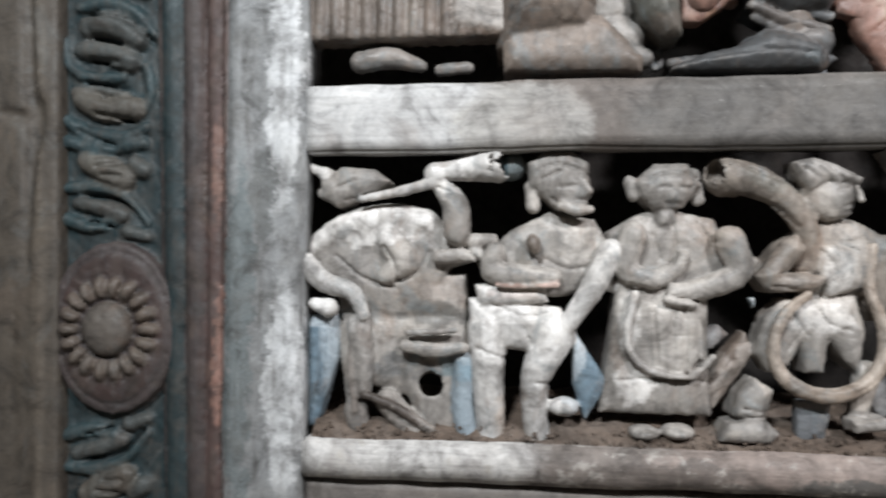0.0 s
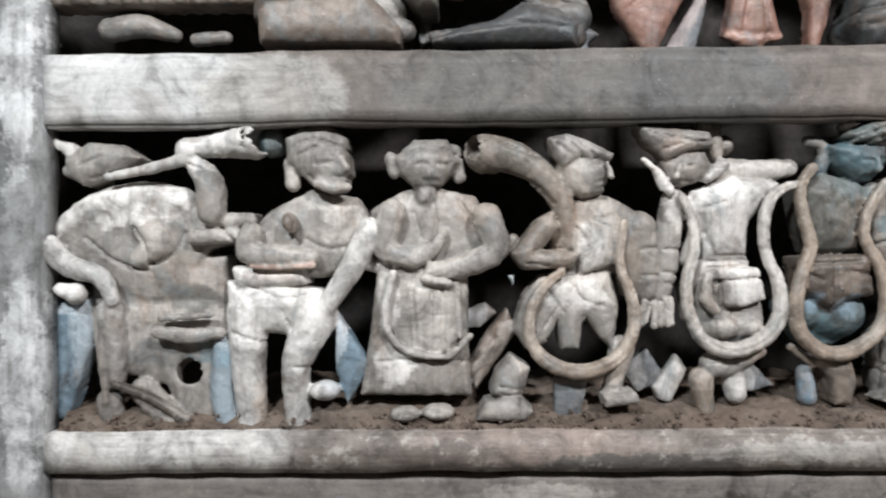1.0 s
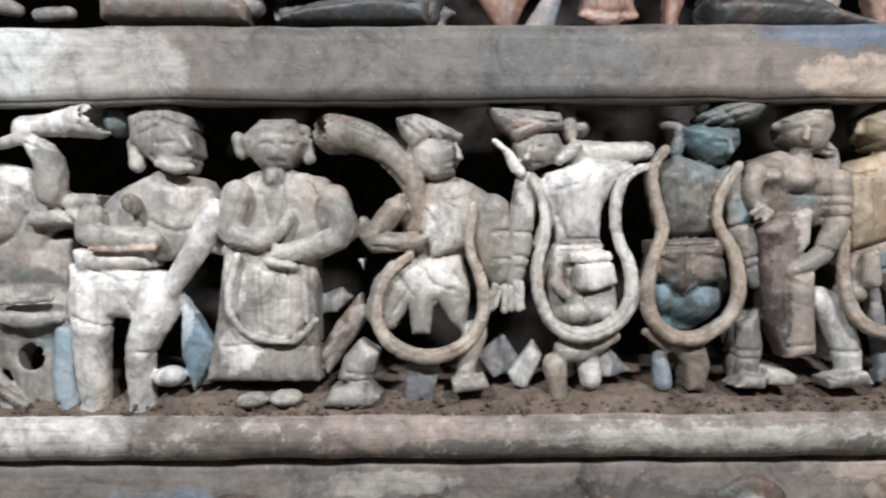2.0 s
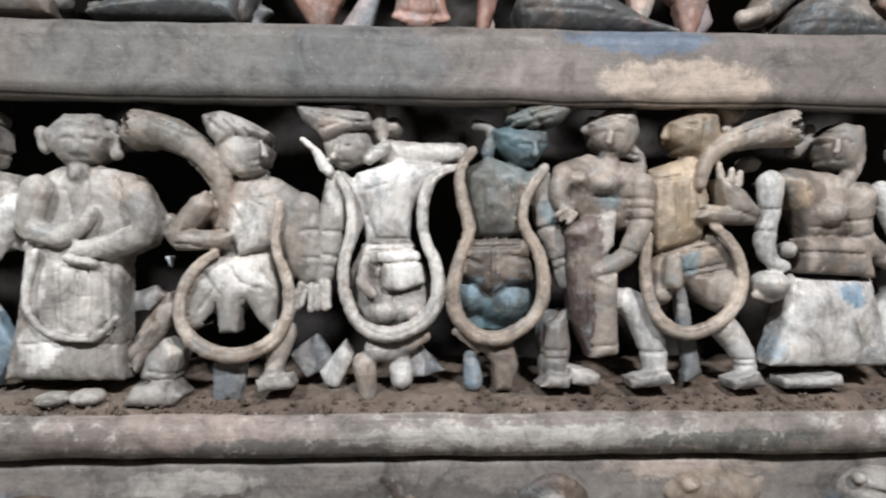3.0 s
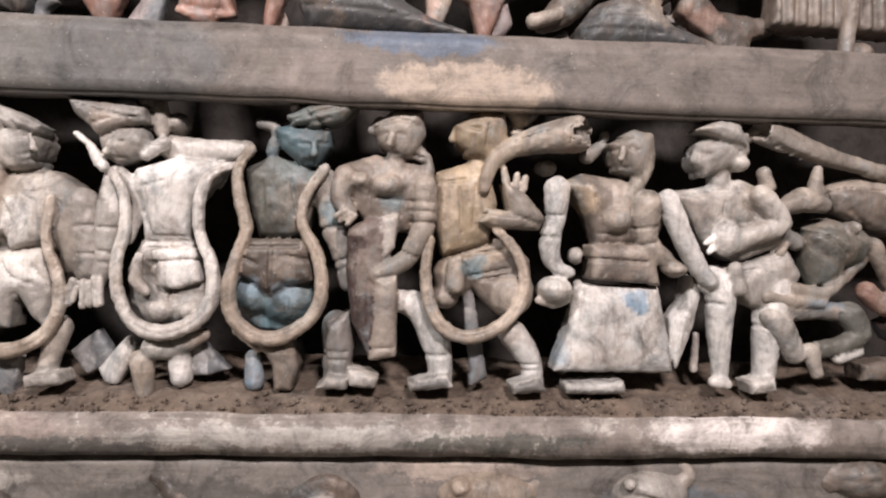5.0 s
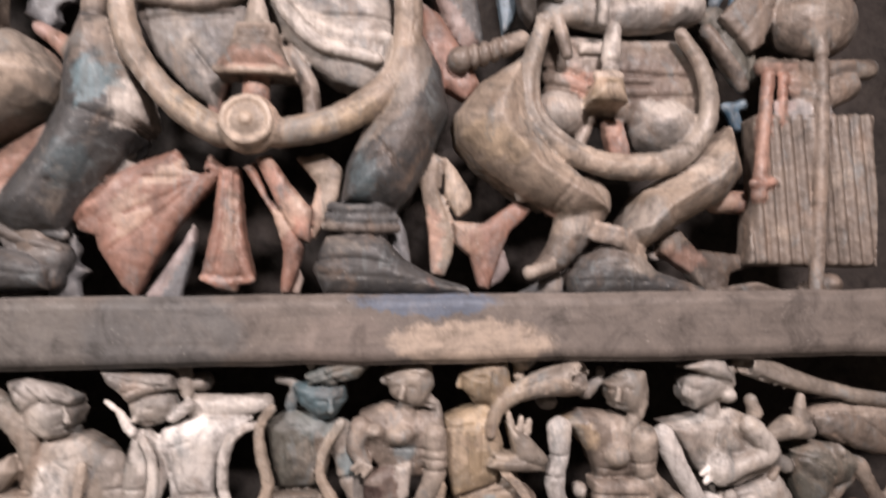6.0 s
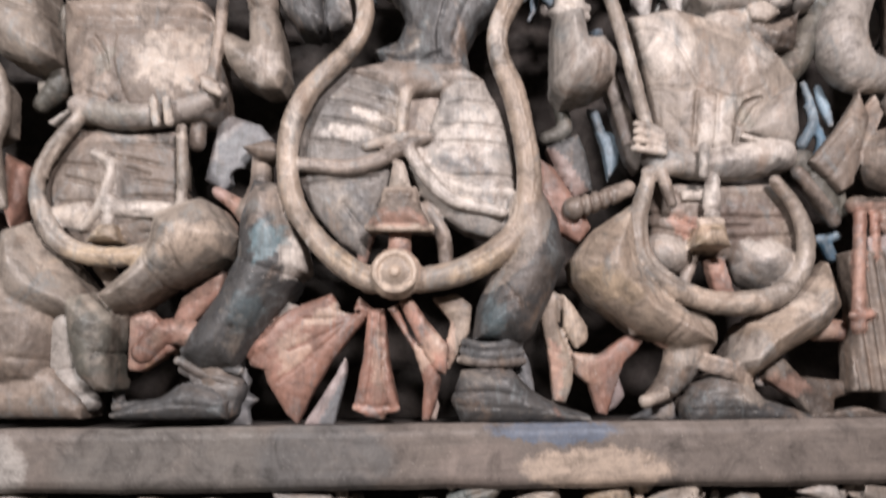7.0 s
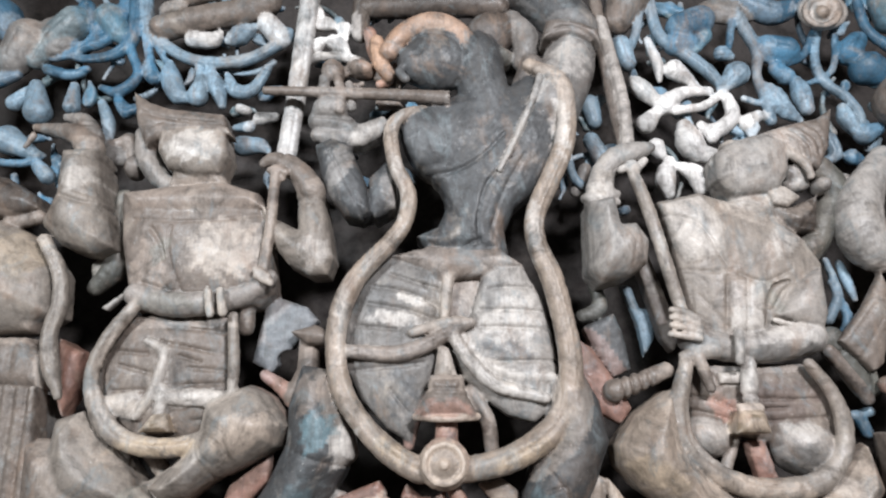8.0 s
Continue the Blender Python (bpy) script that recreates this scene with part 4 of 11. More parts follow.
c.slab([(0.473, 1.252), (0.51, 1.254), (0.516, 1.223), (0.496, 1.214), (0.477, 1.218)], 0.53, 0.03, 'white', k=0.003, round=0.0027, bulge=0.004, reach=0.0072)
c.groove([(0.466, 1.251, 0.0015), (0.51, 1.253, 0.0014)], 0.0034)
c.groove([(0.471, 1.239, 0.0013), (0.516, 1.243, 0.0015)], 0.0034)
c.groove([(0.472, 1.228, 0.0015), (0.483, 1.214, 0.0014), (0.519, 1.222, 0.0015)], 0.0034)
c.groove([(0.488, 1.215, 0.0015), (0.488, 1.186, 0.0014)], 0.0034)
c.groove([(0.478, 1.248, 0.0014), (0.476, 1.224, 0.0014)], 0.0034)
c.limb([(0.463, 0.514, 1.244, 0.0041), (0.461, 0.514, 1.225, 0.006), (0.469, 0.514, 1.214, 0.0049)], 'pale', 0.002)
c.blob((0.48, 0.53, 1.197), (0.015, 0.018, 0.012), 0, 'pale', 0.004)
c.blob((0.504, 0.53, 1.198), (0.0126, 0.018, 0.0108), 0, 'pale', 0.004)
c.stain(0.493, 1.191, 0.0225, 0.0063, 0, 'slate', 0.25)
c.limb([(0.544, 0.514, 1.326, 0.0036), (0.525, 0.514, 1.319, 0.005), (0.515, 0.514, 1.301, 0.0055), (0.514, 0.514, 1.268, 0.005), (0.525, 0.514, 1.239, 0.0059), (0.527, 0.514, 1.21, 0.007), (0.512, 0.514, 1.188, 0.0068), (0.483, 0.514, 1.178, 0.0075), (0.459, 0.514, 1.187, 0.0063), (0.447, 0.514, 1.209, 0.0059), (0.444, 0.514, 1.238, 0.0054), (0.451, 0.514, 1.267, 0.0055), (0.45, 0.514, 1.296, 0.0045), (0.441, 0.514, 1.315, 0.0041)], 'pale', 0.0012)
c.groove([(0.545, 1.326, 0.0013), (0.526, 1.319, 0.0011), (0.515, 1.301, 0.0011), (0.515, 1.268, 0.0013), (0.526, 1.239, 0.0013), (0.527, 1.21, 0.0013), (0.512, 1.188, 0.0013), (0.484, 1.178, 0.0013), (0.46, 1.188, 0.0011), (0.448, 1.21, 0.0011), (0.445, 1.238, 0.0011), (0.452, 1.267, 0.0011), (0.45, 1.296, 0.0011), (0.442, 1.315, 0.0011)], 0.0016)
c.limb([(0.473, 0.53, 1.163, 0.012), (0.49, 0.53, 1.163, 0.009), (0.515, 0.53, 1.175, 0.006)], 'pale', 0.003)
c.limb([(0.462, 0.53, 1.15, 0.011), (0.465, 0.53, 1.123, 0.0081)], 'cream', 0.003)
c.limb([(0.492, 0.535, 1.159, 0.01), (0.495, 0.535, 1.136, 0.01)], 'white', 0.003)
c.slab([(0.42, 1.141), (0.444, 1.171), (0.453, 1.158), (0.437, 1.126), (0.426, 1.129)], 0.545, 0.014, 'white', k=0.0015, round=0.0015, bulge=0.003, reach=0.007)
c.slab([(0.497, 1.168), (0.507, 1.171), (0.536, 1.141), (0.513, 1.135), (0.498, 1.135)], 0.55, 0.012, 'blade', k=0.0015, round=0.0015, bulge=0.003, reach=0.007)
tagged(c.skin('carved_figure'), 'pale wooden dancer with raised hand and looped garland', 'carving', group='figures of the lower frieze')

c = Carving(0.0019)
c.slab([(0.576, 1.36), (0.592, 1.365), (0.625, 1.36), (0.626, 1.346), (0.613, 1.328), (0.599, 1.329), (0.582, 1.342)], 0.534, 0.034, 'teal', k=0.003, round=0.005, bulge=0.008, reach=0.013)
c.slab([(0.586, 1.37), (0.616, 1.384), (0.641, 1.386), (0.65, 1.38), (0.637, 1.367), (0.614, 1.361), (0.592, 1.361)], 0.525, 0.03, 'moss', k=0.0015, round=0.0027, bulge=0.006, reach=0.0072)
c.groove([(0.591, 1.365, 0.0012), (0.621, 1.375, 0.0013), (0.645, 1.38, 0.0013)], 0.0026)
c.groove([(0.596, 1.361, 0.0012), (0.626, 1.369, 0.0013)], 0.0026)
c.groove([(0.604, 1.374, 0.0012), (0.621, 1.363, 0.0013)], 0.0026)
c.groove([(0.599, 1.347, 0.0013), (0.609, 1.346, 0.0013)], 0.0026)
c.groove([(0.615, 1.347, 0.0013), (0.622, 1.348, 0.0013)], 0.0026)
c.groove([(0.602, 1.332, 0.0013), (0.612, 1.332, 0.0012)], 0.0026)
c.limb([(0.612, 0.509, 1.347, 0.0025), (0.612, 0.509, 1.338, 0.0035)], 'teal', 0.003)
c.limb([(0.562, 0.53, 1.366, 0.0055), (0.572, 0.53, 1.364, 0.0055)], 'wood', 0.003)
c.blob((0.594, 0.525, 1.379), (0.006, 0.012, 0.005), 0, 'cream', 0.004)
c.limb([(0.578, 0.53, 1.358, 0.006), (0.572, 0.53, 1.341, 0.006)], 'slate', 0.003)
c.stain(0.611, 1.353, 0.015, 0.008, 0, 'slate', 0.4)
c.slab([(0.549, 1.325), (0.572, 1.337), (0.602, 1.33), (0.622, 1.317), (0.609, 1.291), (0.604, 1.265), (0.562, 1.264), (0.554, 1.29)], 0.542, 0.034, 'moss', k=0.003, round=0.005, bulge=0.009, reach=0.018)
c.stain(0.593, 1.289, 0.018, 0.018, 0, 'tan', 0.25)
c.groove([(0.566, 1.313, 0.0012), (0.568, 1.284, 0.0012)], 0.0026)
c.groove([(0.592, 1.313, 0.0013), (0.597, 1.284, 0.0012)], 0.0026)
c.slab([(0.546, 1.262), (0.609, 1.263), (0.613, 1.226), (0.589, 1.222), (0.575, 1.212), (0.559, 1.225), (0.545, 1.23)], 0.534, 0.034, 'brown', k=0.003, round=0.004, bulge=0.006, reach=0.01)
c.groove([(0.558, 1.255, 0.0015), (0.599, 1.256, 0.0015)], 0.0035)
c.groove([(0.55, 1.247, 0.0014), (0.564, 1.24, 0.0015)], 0.0035)
c.groove([(0.576, 1.254, 0.0015), (0.575, 1.216, 0.0015)], 0.0035)
c.groove([(0.588, 1.248, 0.0015), (0.61, 1.245, 0.0015)], 0.0035)
c.stain(0.588, 1.24, 0.0135, 0.0117, 0, 'wood', 0.5)
c.blob((0.557, 0.546, 1.214), (0.022, 0.024, 0.022), 0, 'teal', 0.004)
c.blob((0.589, 0.546, 1.209), (0.029, 0.026, 0.025), 0, 'teal', 0.004)
c.stain(0.557, 1.22, 0.01, 0.01, 0, 'sky', 0.4)
c.stain(0.589, 1.216, 0.013, 0.012, 0, 'sky', 0.35)
c.slab([(0.542, 1.234), (0.614, 1.235), (0.617, 1.199), (0.589, 1.178), (0.558, 1.18), (0.542, 1.204)], 0.551, 0.02, 'teal', k=0.003, round=0.0025, bulge=0.002, reach=0.008)
c.limb([(0.557, 0.514, 1.34, 0.005), (0.546, 0.514, 1.323, 0.005), (0.549, 0.514, 1.293, 0.006), (0.555, 0.514, 1.271, 0.006), (0.546, 0.514, 1.245, 0.0059), (0.54, 0.514, 1.215, 0.007), (0.546, 0.514, 1.191, 0.007), (0.565, 0.514, 1.176, 0.007), (0.589, 0.514, 1.177, 0.007), (0.614, 0.514, 1.196, 0.0063), (0.621, 0.514, 1.221, 0.0065), (0.616, 0.514, 1.251, 0.006), (0.603, 0.514, 1.275, 0.005), (0.605, 0.514, 1.3, 0.005), (0.621, 0.514, 1.325, 0.005)], 'cream', 0.0012)
c.groove([(0.557, 1.34, 0.0013), (0.547, 1.322, 0.0011), (0.549, 1.293, 0.0013), (0.555, 1.271, 0.0013), (0.546, 1.245, 0.0013), (0.54, 1.215, 0.0011), (0.547, 1.191, 0.0011), (0.565, 1.177, 0.0012), (0.589, 1.178, 0.0013), (0.613, 1.197, 0.0013), (0.621, 1.221, 0.0013), (0.616, 1.25, 0.0011), (0.602, 1.275, 0.0011), (0.605, 1.299, 0.0013), (0.62, 1.325, 0.0013)], 0.0016)
c.limb([(0.62, 0.53, 1.317, 0.011), (0.626, 0.53, 1.281, 0.0115), (0.637, 0.53, 1.251, 0.01), (0.643, 0.53, 1.225, 0.009)], 'grey', 0.003)
c.stain(0.627, 1.29, 0.009, 0.015, 0, 'teal', 0.5)
c.groove([(0.615, 1.271, 0.0013), (0.637, 1.277, 0.0013)], 0.0026)
c.groove([(0.625, 1.241, 0.0013), (0.645, 1.248, 0.0012)], 0.0026)
c.groove([(0.628, 1.233, 0.0012), (0.646, 1.241, 0.0013)], 0.0026)
c.slab([(0.564, 1.169), (0.594, 1.174), (0.601, 1.149), (0.595, 1.126), (0.579, 1.126), (0.577, 1.149)], 0.539, 0.03, 'wood', k=0.003, round=0.004, bulge=0.006, reach=0.01)
c.limb([(0.544, 0.53, 1.179, 0.004), (0.564, 0.53, 1.164, 0.0045)], 'wood', 0.003)
c.limb([(0.558, 0.535, 1.155, 0.007), (0.56, 0.535, 1.133, 0.0093)], 'sky', 0.003)
c.limb([(0.633, 0.54, 1.184, 0.0143), (0.632, 0.54, 1.158, 0.0121), (0.63, 0.54, 1.138, 0.009)], 'grey', 0.003)
c.groove([(0.619, 1.158, 0.0013), (0.641, 1.157, 0.0013)], 0.0026)
tagged(c.skin('carved_figure'), 'blue-grey wooden figure with turban and looped garland', 'carving', group='figures of the lower frieze')

c = Carving(0.0019)
c.slab([(0.663, 1.367), (0.682, 1.381), (0.706, 1.381), (0.71, 1.359), (0.699, 1.338), (0.683, 1.337), (0.667, 1.35)], 0.534, 0.034, 'tan', k=0.003, round=0.005, bulge=0.008, reach=0.013)
c.limb([(0.668, 0.528, 1.371, 0.005), (0.662, 0.528, 1.363, 0.005)], 'grey', 0.003)
c.limb([(0.697, 0.527, 1.348, 0.0066), (0.709, 0.527, 1.339, 0.0065), (0.714, 0.527, 1.329, 0.004)], 'grey', 0.003)
c.groove([(0.669, 1.357, 0.0013), (0.676, 1.358, 0.0013)], 0.0026)
c.groove([(0.683, 1.358, 0.0013), (0.691, 1.357, 0.0013)], 0.0026)
c.groove([(0.674, 1.342, 0.0013), (0.685, 1.341, 0.0013)], 0.0026)
c.groove([(0.666, 1.364, 0.0013), (0.685, 1.371, 0.0013), (0.704, 1.365, 0.0013)], 0.0026)
c.limb([(0.68, 0.509, 1.357, 0.0023), (0.678, 0.509, 1.349, 0.0035)], 'tan', 0.003)
c.limb([(0.683, 0.528, 1.339, 0.0088), (0.684, 0.528, 1.329, 0.0099)], 'wood', 0.003)
c.groove([(0.698, 1.341, 0.0013), (0.708, 1.339, 0.0013)], 0.0026)
c.groove([(0.7, 1.335, 0.0013), (0.711, 1.333, 0.0013)], 0.0026)
c.slab([(0.637, 1.332), (0.664, 1.341), (0.684, 1.336), (0.717, 1.332), (0.722, 1.304), (0.717, 1.277), (0.696, 1.271), (0.67, 1.27), (0.644, 1.291)], 0.542, 0.034, 'wood', k=0.003, round=0.005, bulge=0.009, reach=0.018)
c.blob((0.676, 0.521, 1.312), (0.0132, 0.016, 0.0099), 0, 'tan', 0.004)
c.blob((0.653, 0.525, 1.316), (0.009, 0.016, 0.008), 0, 'tan', 0.004)
c.groove([(0.666, 1.301, 0.0013), (0.691, 1.3, 0.0013)], 0.0026)
c.groove([(0.662, 1.315, 0.0013), (0.66, 1.295, 0.0013)], 0.0026)
c.groove([(0.691, 1.311, 0.0013), (0.689, 1.286, 0.0013)], 0.0026)
c.stain(0.683, 1.298, 0.0112, 0.0063, 0, 'teal', 0.5)
c.limb([(0.639, 0.52, 1.321, 0.01), (0.634, 0.52, 1.302, 0.009), (0.643, 0.52, 1.288, 0.007)], 'wood', 0.003)
c.limb([(0.642, 0.512, 1.29, 0.003), (0.632, 0.512, 1.284, 0.0027)], 'tan', 0.0015)
c.limb([(0.645, 0.512, 1.287, 0.003), (0.636, 0.512, 1.279, 0.0027)], 'tan', 0.0015)
c.limb([(0.648, 0.512, 1.285, 0.003), (0.642, 0.512, 1.277, 0.0027)], 'tan', 0.0015)
c.limb([(0.71, 0.517, 1.312, 0.011), (0.709, 0.517, 1.277, 0.011), (0.694, 0.517, 1.247, 0.009), (0.669, 0.517, 1.233, 0.0075)], 'tan', 0.003)
c.groove([(0.696, 1.291, 0.0013), (0.719, 1.289, 0.0013)], 0.0026)
c.groove([(0.697, 1.281, 0.0013), (0.719, 1.28, 0.0013)], 0.0026)
c.groove([(0.687, 1.256, 0.0013), (0.704, 1.249, 0.0013)], 0.0026)
c.groove([(0.693, 1.299, 0.0013), (0.717, 1.298, 0.0013)], 0.0026)
c.slab([(0.642, 1.275), (0.668, 1.286), (0.685, 1.271), (0.68, 1.247), (0.675, 1.221), (0.673, 1.181), (0.663, 1.158), (0.647, 1.191), (0.641, 1.236)], 0.53, 0.022, 'maroon', k=0.0015, round=0.0025, bulge=0.006, reach=0.009)
c.slab([(0.671, 1.285), (0.687, 1.287), (0.684, 1.257), (0.674, 1.246)], 0.522, 0.016, 'pale', k=0.0015, round=0.0015, bulge=0.003, reach=0.007)
c.groove([(0.662, 1.227, 0.0013), (0.662, 1.182, 0.0013)], 0.0026)
c.groove([(0.649, 1.261, 0.0013), (0.652, 1.202, 0.0013)], 0.0026)
c.slab([(0.667, 1.232), (0.687, 1.233), (0.688, 1.16), (0.663, 1.156), (0.667, 1.191)], 0.526, 0.028, 'tan', k=0.003, round=0.003, bulge=0.004, reach=0.007)
c.groove([(0.668, 1.23, 0.0013), (0.684, 1.23, 0.0013)], 0.0026)
c.groove([(0.664, 1.167, 0.0013), (0.685, 1.169, 0.0013)], 0.0026)
c.slab([(0.623, 1.187), (0.645, 1.2), (0.649, 1.164), (0.644, 1.137), (0.625, 1.137)], 0.544, 0.034, 'grey', k=0.003, round=0.004, bulge=0.006, reach=0.01)
c.groove([(0.624, 1.162, 0.0013), (0.643, 1.162, 0.0013)], 0.0026)
c.groove([(0.624, 1.155, 0.0013), (0.642, 1.155, 0.0013)], 0.0026)
c.limb([(0.693, 0.535, 1.208, 0.011), (0.71, 0.535, 1.201, 0.0138), (0.725, 0.535, 1.167, 0.0132), (0.73, 0.535, 1.139, 0.0105)], 'white', 0.003)
c.groove([(0.713, 1.16, 0.0013), (0.733, 1.16, 0.0013)], 0.0026)
c.slab([(0.698, 1.138), (0.734, 1.145), (0.74, 1.133), (0.7, 1.129)], 0.529, 0.03, 'grey', k=0.003, round=0.0025, bulge=0.004, reach=0.006)
c.slab([(0.616, 1.131), (0.627, 1.142), (0.645, 1.141), (0.645, 1.129)], 0.529, 0.03, 'grey', k=0.003, round=0.0025, bulge=0.004, reach=0.006)
c.slab([(0.645, 1.149), (0.664, 1.146), (0.673, 1.141), (0.67, 1.131), (0.647, 1.133)], 0.529, 0.03, 'pale', k=0.003, round=0.0025, bulge=0.004, reach=0.006)
tagged(c.skin('carved_figure'), 'brown wooden woman with a long sash', 'carving', group='figures of the lower frieze')

c = Carving(0.0019)
c.slab([(0.735, 1.369), (0.76, 1.384), (0.781, 1.381), (0.785, 1.351), (0.771, 1.337), (0.746, 1.342), (0.737, 1.354)], 0.534, 0.036, 'ochre', k=0.003, round=0.005, bulge=0.008, reach=0.014)
c.groove([(0.745, 1.366, 0.0013), (0.757, 1.365, 0.0014)], 0.0026)
c.groove([(0.737, 1.348, 0.0014), (0.747, 1.346, 0.0013)], 0.0026)
c.groove([(0.766, 1.37, 0.0013), (0.763, 1.35, 0.0014)], 0.0026)
c.limb([(0.737, 0.525, 1.365, 0.0035), (0.734, 0.525, 1.357, 0.0035)], 'ochre', 0.003)
c.cut([(0.754, 0.51, 1.365, 0.0017), (0.756, 0.51, 1.365, 0.0017)], 0.0012)
c.limb([(0.787, 0.525, 1.384, 0.006), (0.799, 0.525, 1.377, 0.0072), (0.813, 0.525, 1.388, 0.0038)], 'tan', 0.003)
c.limb([(0.793, 0.53, 1.365, 0.0066), (0.796, 0.53, 1.383, 0.004)], 'tan', 0.003)
c.limb([(0.762, 0.53, 1.343, 0.009), (0.757, 0.53, 1.33, 0.011)], 'ochre', 0.003)
c.limb([(0.763, 0.515, 1.313, 0.006), (0.768, 0.515, 1.332, 0.007), (0.784, 0.515, 1.348, 0.009), (0.809, 0.515, 1.357, 0.0125), (0.844, 0.515, 1.364, 0.0176)], 'tan', 0.003)
c.cut([(0.842, 0.51, 1.363, 0.011), (0.851, 0.51, 1.365, 0.0125)], 0.0012)
c.groove([(0.789, 1.354, 0.0013), (0.817, 1.364, 0.0013)], 0.0026)
c.stain(0.817, 1.357, 0.02, 0.007, 10, 'cream', 0.4)
c.slab([(0.72, 1.327), (0.747, 1.336), (0.768, 1.33), (0.777, 1.3), (0.77, 1.263), (0.727, 1.25), (0.718, 1.288)], 0.541, 0.034, 'ochre', k=0.003, round=0.0055, bulge=0.009, reach=0.0198)
c.groove([(0.756, 1.317, 0.0013), (0.754, 1.277, 0.0013)], 0.0026)
c.groove([(0.718, 1.316, 0.0013), (0.746, 1.32, 0.0013)], 0.0026)
c.groove([(0.741, 1.312, 0.0013), (0.744, 1.272, 0.0013)], 0.0026)
c.stain(0.729, 1.297, 0.013, 0.025, 0, 'cream', 0.3)
c.slab([(0.779, 1.32), (0.801, 1.308), (0.818, 1.288), (0.813, 1.276), (0.775, 1.277), (0.758, 1.282), (0.766, 1.295), (0.785, 1.293)], 0.526, 0.034, 'tan', k=0.003, round=0.004, bulge=0.007, reach=0.011)
c.limb([(0.783, 0.516, 1.318, 0.0035), (0.78, 0.516, 1.33, 0.0035)], 'tan', 0.0015)
c.limb([(0.791, 0.516, 1.314, 0.0035), (0.792, 0.516, 1.326, 0.0032)], 'tan', 0.0015)
c.limb([(0.798, 0.516, 1.313, 0.0039), (0.8, 0.516, 1.323, 0.0035)], 'tan', 0.0015)
c.blob((0.825, 0.55, 1.336), (0.011, 0.014, 0.0077), 0, 'white', 0.004)
c.groove([(0.764, 1.29, 0.0013), (0.792, 1.288, 0.0014), (0.811, 1.281, 0.0014)], 0.0026)
c.slab([(0.727, 1.252), (0.786, 1.274), (0.809, 1.249), (0.812, 1.221), (0.794, 1.195), (0.771, 1.205), (0.755, 1.221), (0.742, 1.21), (0.723, 1.21), (0.72, 1.237)], 0.544, 0.03, 'wood', k=0.003, round=0.004, bulge=0.006, reach=0.013)
c.blob((0.791, 0.535, 1.218), (0.022, 0.022, 0.0231), 0, 'tan', 0.004)
c.blob((0.731, 0.535, 1.213), (0.013, 0.018, 0.011), 0, 'tan', 0.004)
c.limb([(0.739, 0.517, 1.247, 0.007), (0.739, 0.517, 1.225, 0.0085)], 'tan', 0.003)
c.stain(0.756, 1.242, 0.013, 0.01, 20, 'teal', 0.7)
c.groove([(0.722, 1.247, 0.0015), (0.762, 1.26, 0.0015), (0.78, 1.267, 0.0015)], 0.0034)
c.groove([(0.747, 1.252, 0.0015), (0.783, 1.258, 0.0015)], 0.0034)
c.groove([(0.752, 1.233, 0.0015), (0.788, 1.241, 0.0015)], 0.0034)
c.groove([(0.763, 1.23, 0.0015), (0.793, 1.236, 0.0015)], 0.0034)
c.stain(0.734, 1.257, 0.02, 0.007, 15, 'ochre', 0.4)
c.slab([(0.746, 1.223), (0.756, 1.225), (0.773, 1.138), (0.756, 1.13), (0.75, 1.18)], 0.54, 0.014, 'blade', k=0.0015, round=0.0017, bulge=0.003, reach=0.0077)
c.groove([(0.745, 1.218, 0.0013), (0.756, 1.143, 0.0013)], 0.0026)
c.limb([(0.715, 0.514, 1.266, 0.0045), (0.712, 0.514, 1.237, 0.0055), (0.716, 0.514, 1.211, 0.006), (0.727, 0.514, 1.189, 0.0065), (0.749, 0.514, 1.179, 0.0065), (0.775, 0.514, 1.186, 0.0065), (0.796, 0.514, 1.207, 0.006), (0.801, 0.514, 1.233, 0.0055), (0.792, 0.514, 1.258, 0.005), (0.775, 0.514, 1.276, 0.0044)], 'cream', 0.0012)
c.groove([(0.715, 1.266, 0.0014), (0.711, 1.237, 0.0013), (0.715, 1.211, 0.0013), (0.726, 1.19, 0.0013), (0.748, 1.18, 0.0013), (0.773, 1.187, 0.0014), (0.795, 1.207, 0.0013), (0.799, 1.233, 0.0014), (0.791, 1.258, 0.0013), (0.774, 1.276, 0.0013)], 0.0016)
c.limb([(0.795, 0.535, 1.18, 0.013), (0.81, 0.535, 1.16, 0.0115), (0.816, 0.535, 1.136, 0.0093)], 'white', 0.003)
c.groove([(0.794, 1.152, 0.0014), (0.816, 1.153, 0.0013)], 0.0026)
c.groove([(0.795, 1.147, 0.0014), (0.816, 1.148, 0.0013)], 0.0026)
c.slab([(0.791, 1.136), (0.817, 1.145), (0.825, 1.131), (0.793, 1.127)], 0.529, 0.03, 'grey', k=0.003, round=0.0025, bulge=0.004, reach=0.006)
c.limb([(0.732, 0.55, 1.181, 0.0088), (0.731, 0.55, 1.157, 0.0077)], 'pale', 0.003)
tagged(c.skin('carved_figure'), 'ochre wooden trumpeter with looped garland', 'carving', group='figures of the lower frieze')

c = Carving(0.0019)
c.slab([(0.876, 1.358), (0.898, 1.372), (0.918, 1.367), (0.919, 1.344), (0.906, 1.325), (0.885, 1.333)], 0.534, 0.034, 'tan', k=0.003, round=0.005, bulge=0.0075, reach=0.013)
c.limb([(0.912, 0.522, 1.362, 0.0066), (0.912, 0.522, 1.337, 0.0077), (0.899, 0.522, 1.311, 0.0072)], 'tan', 0.003)
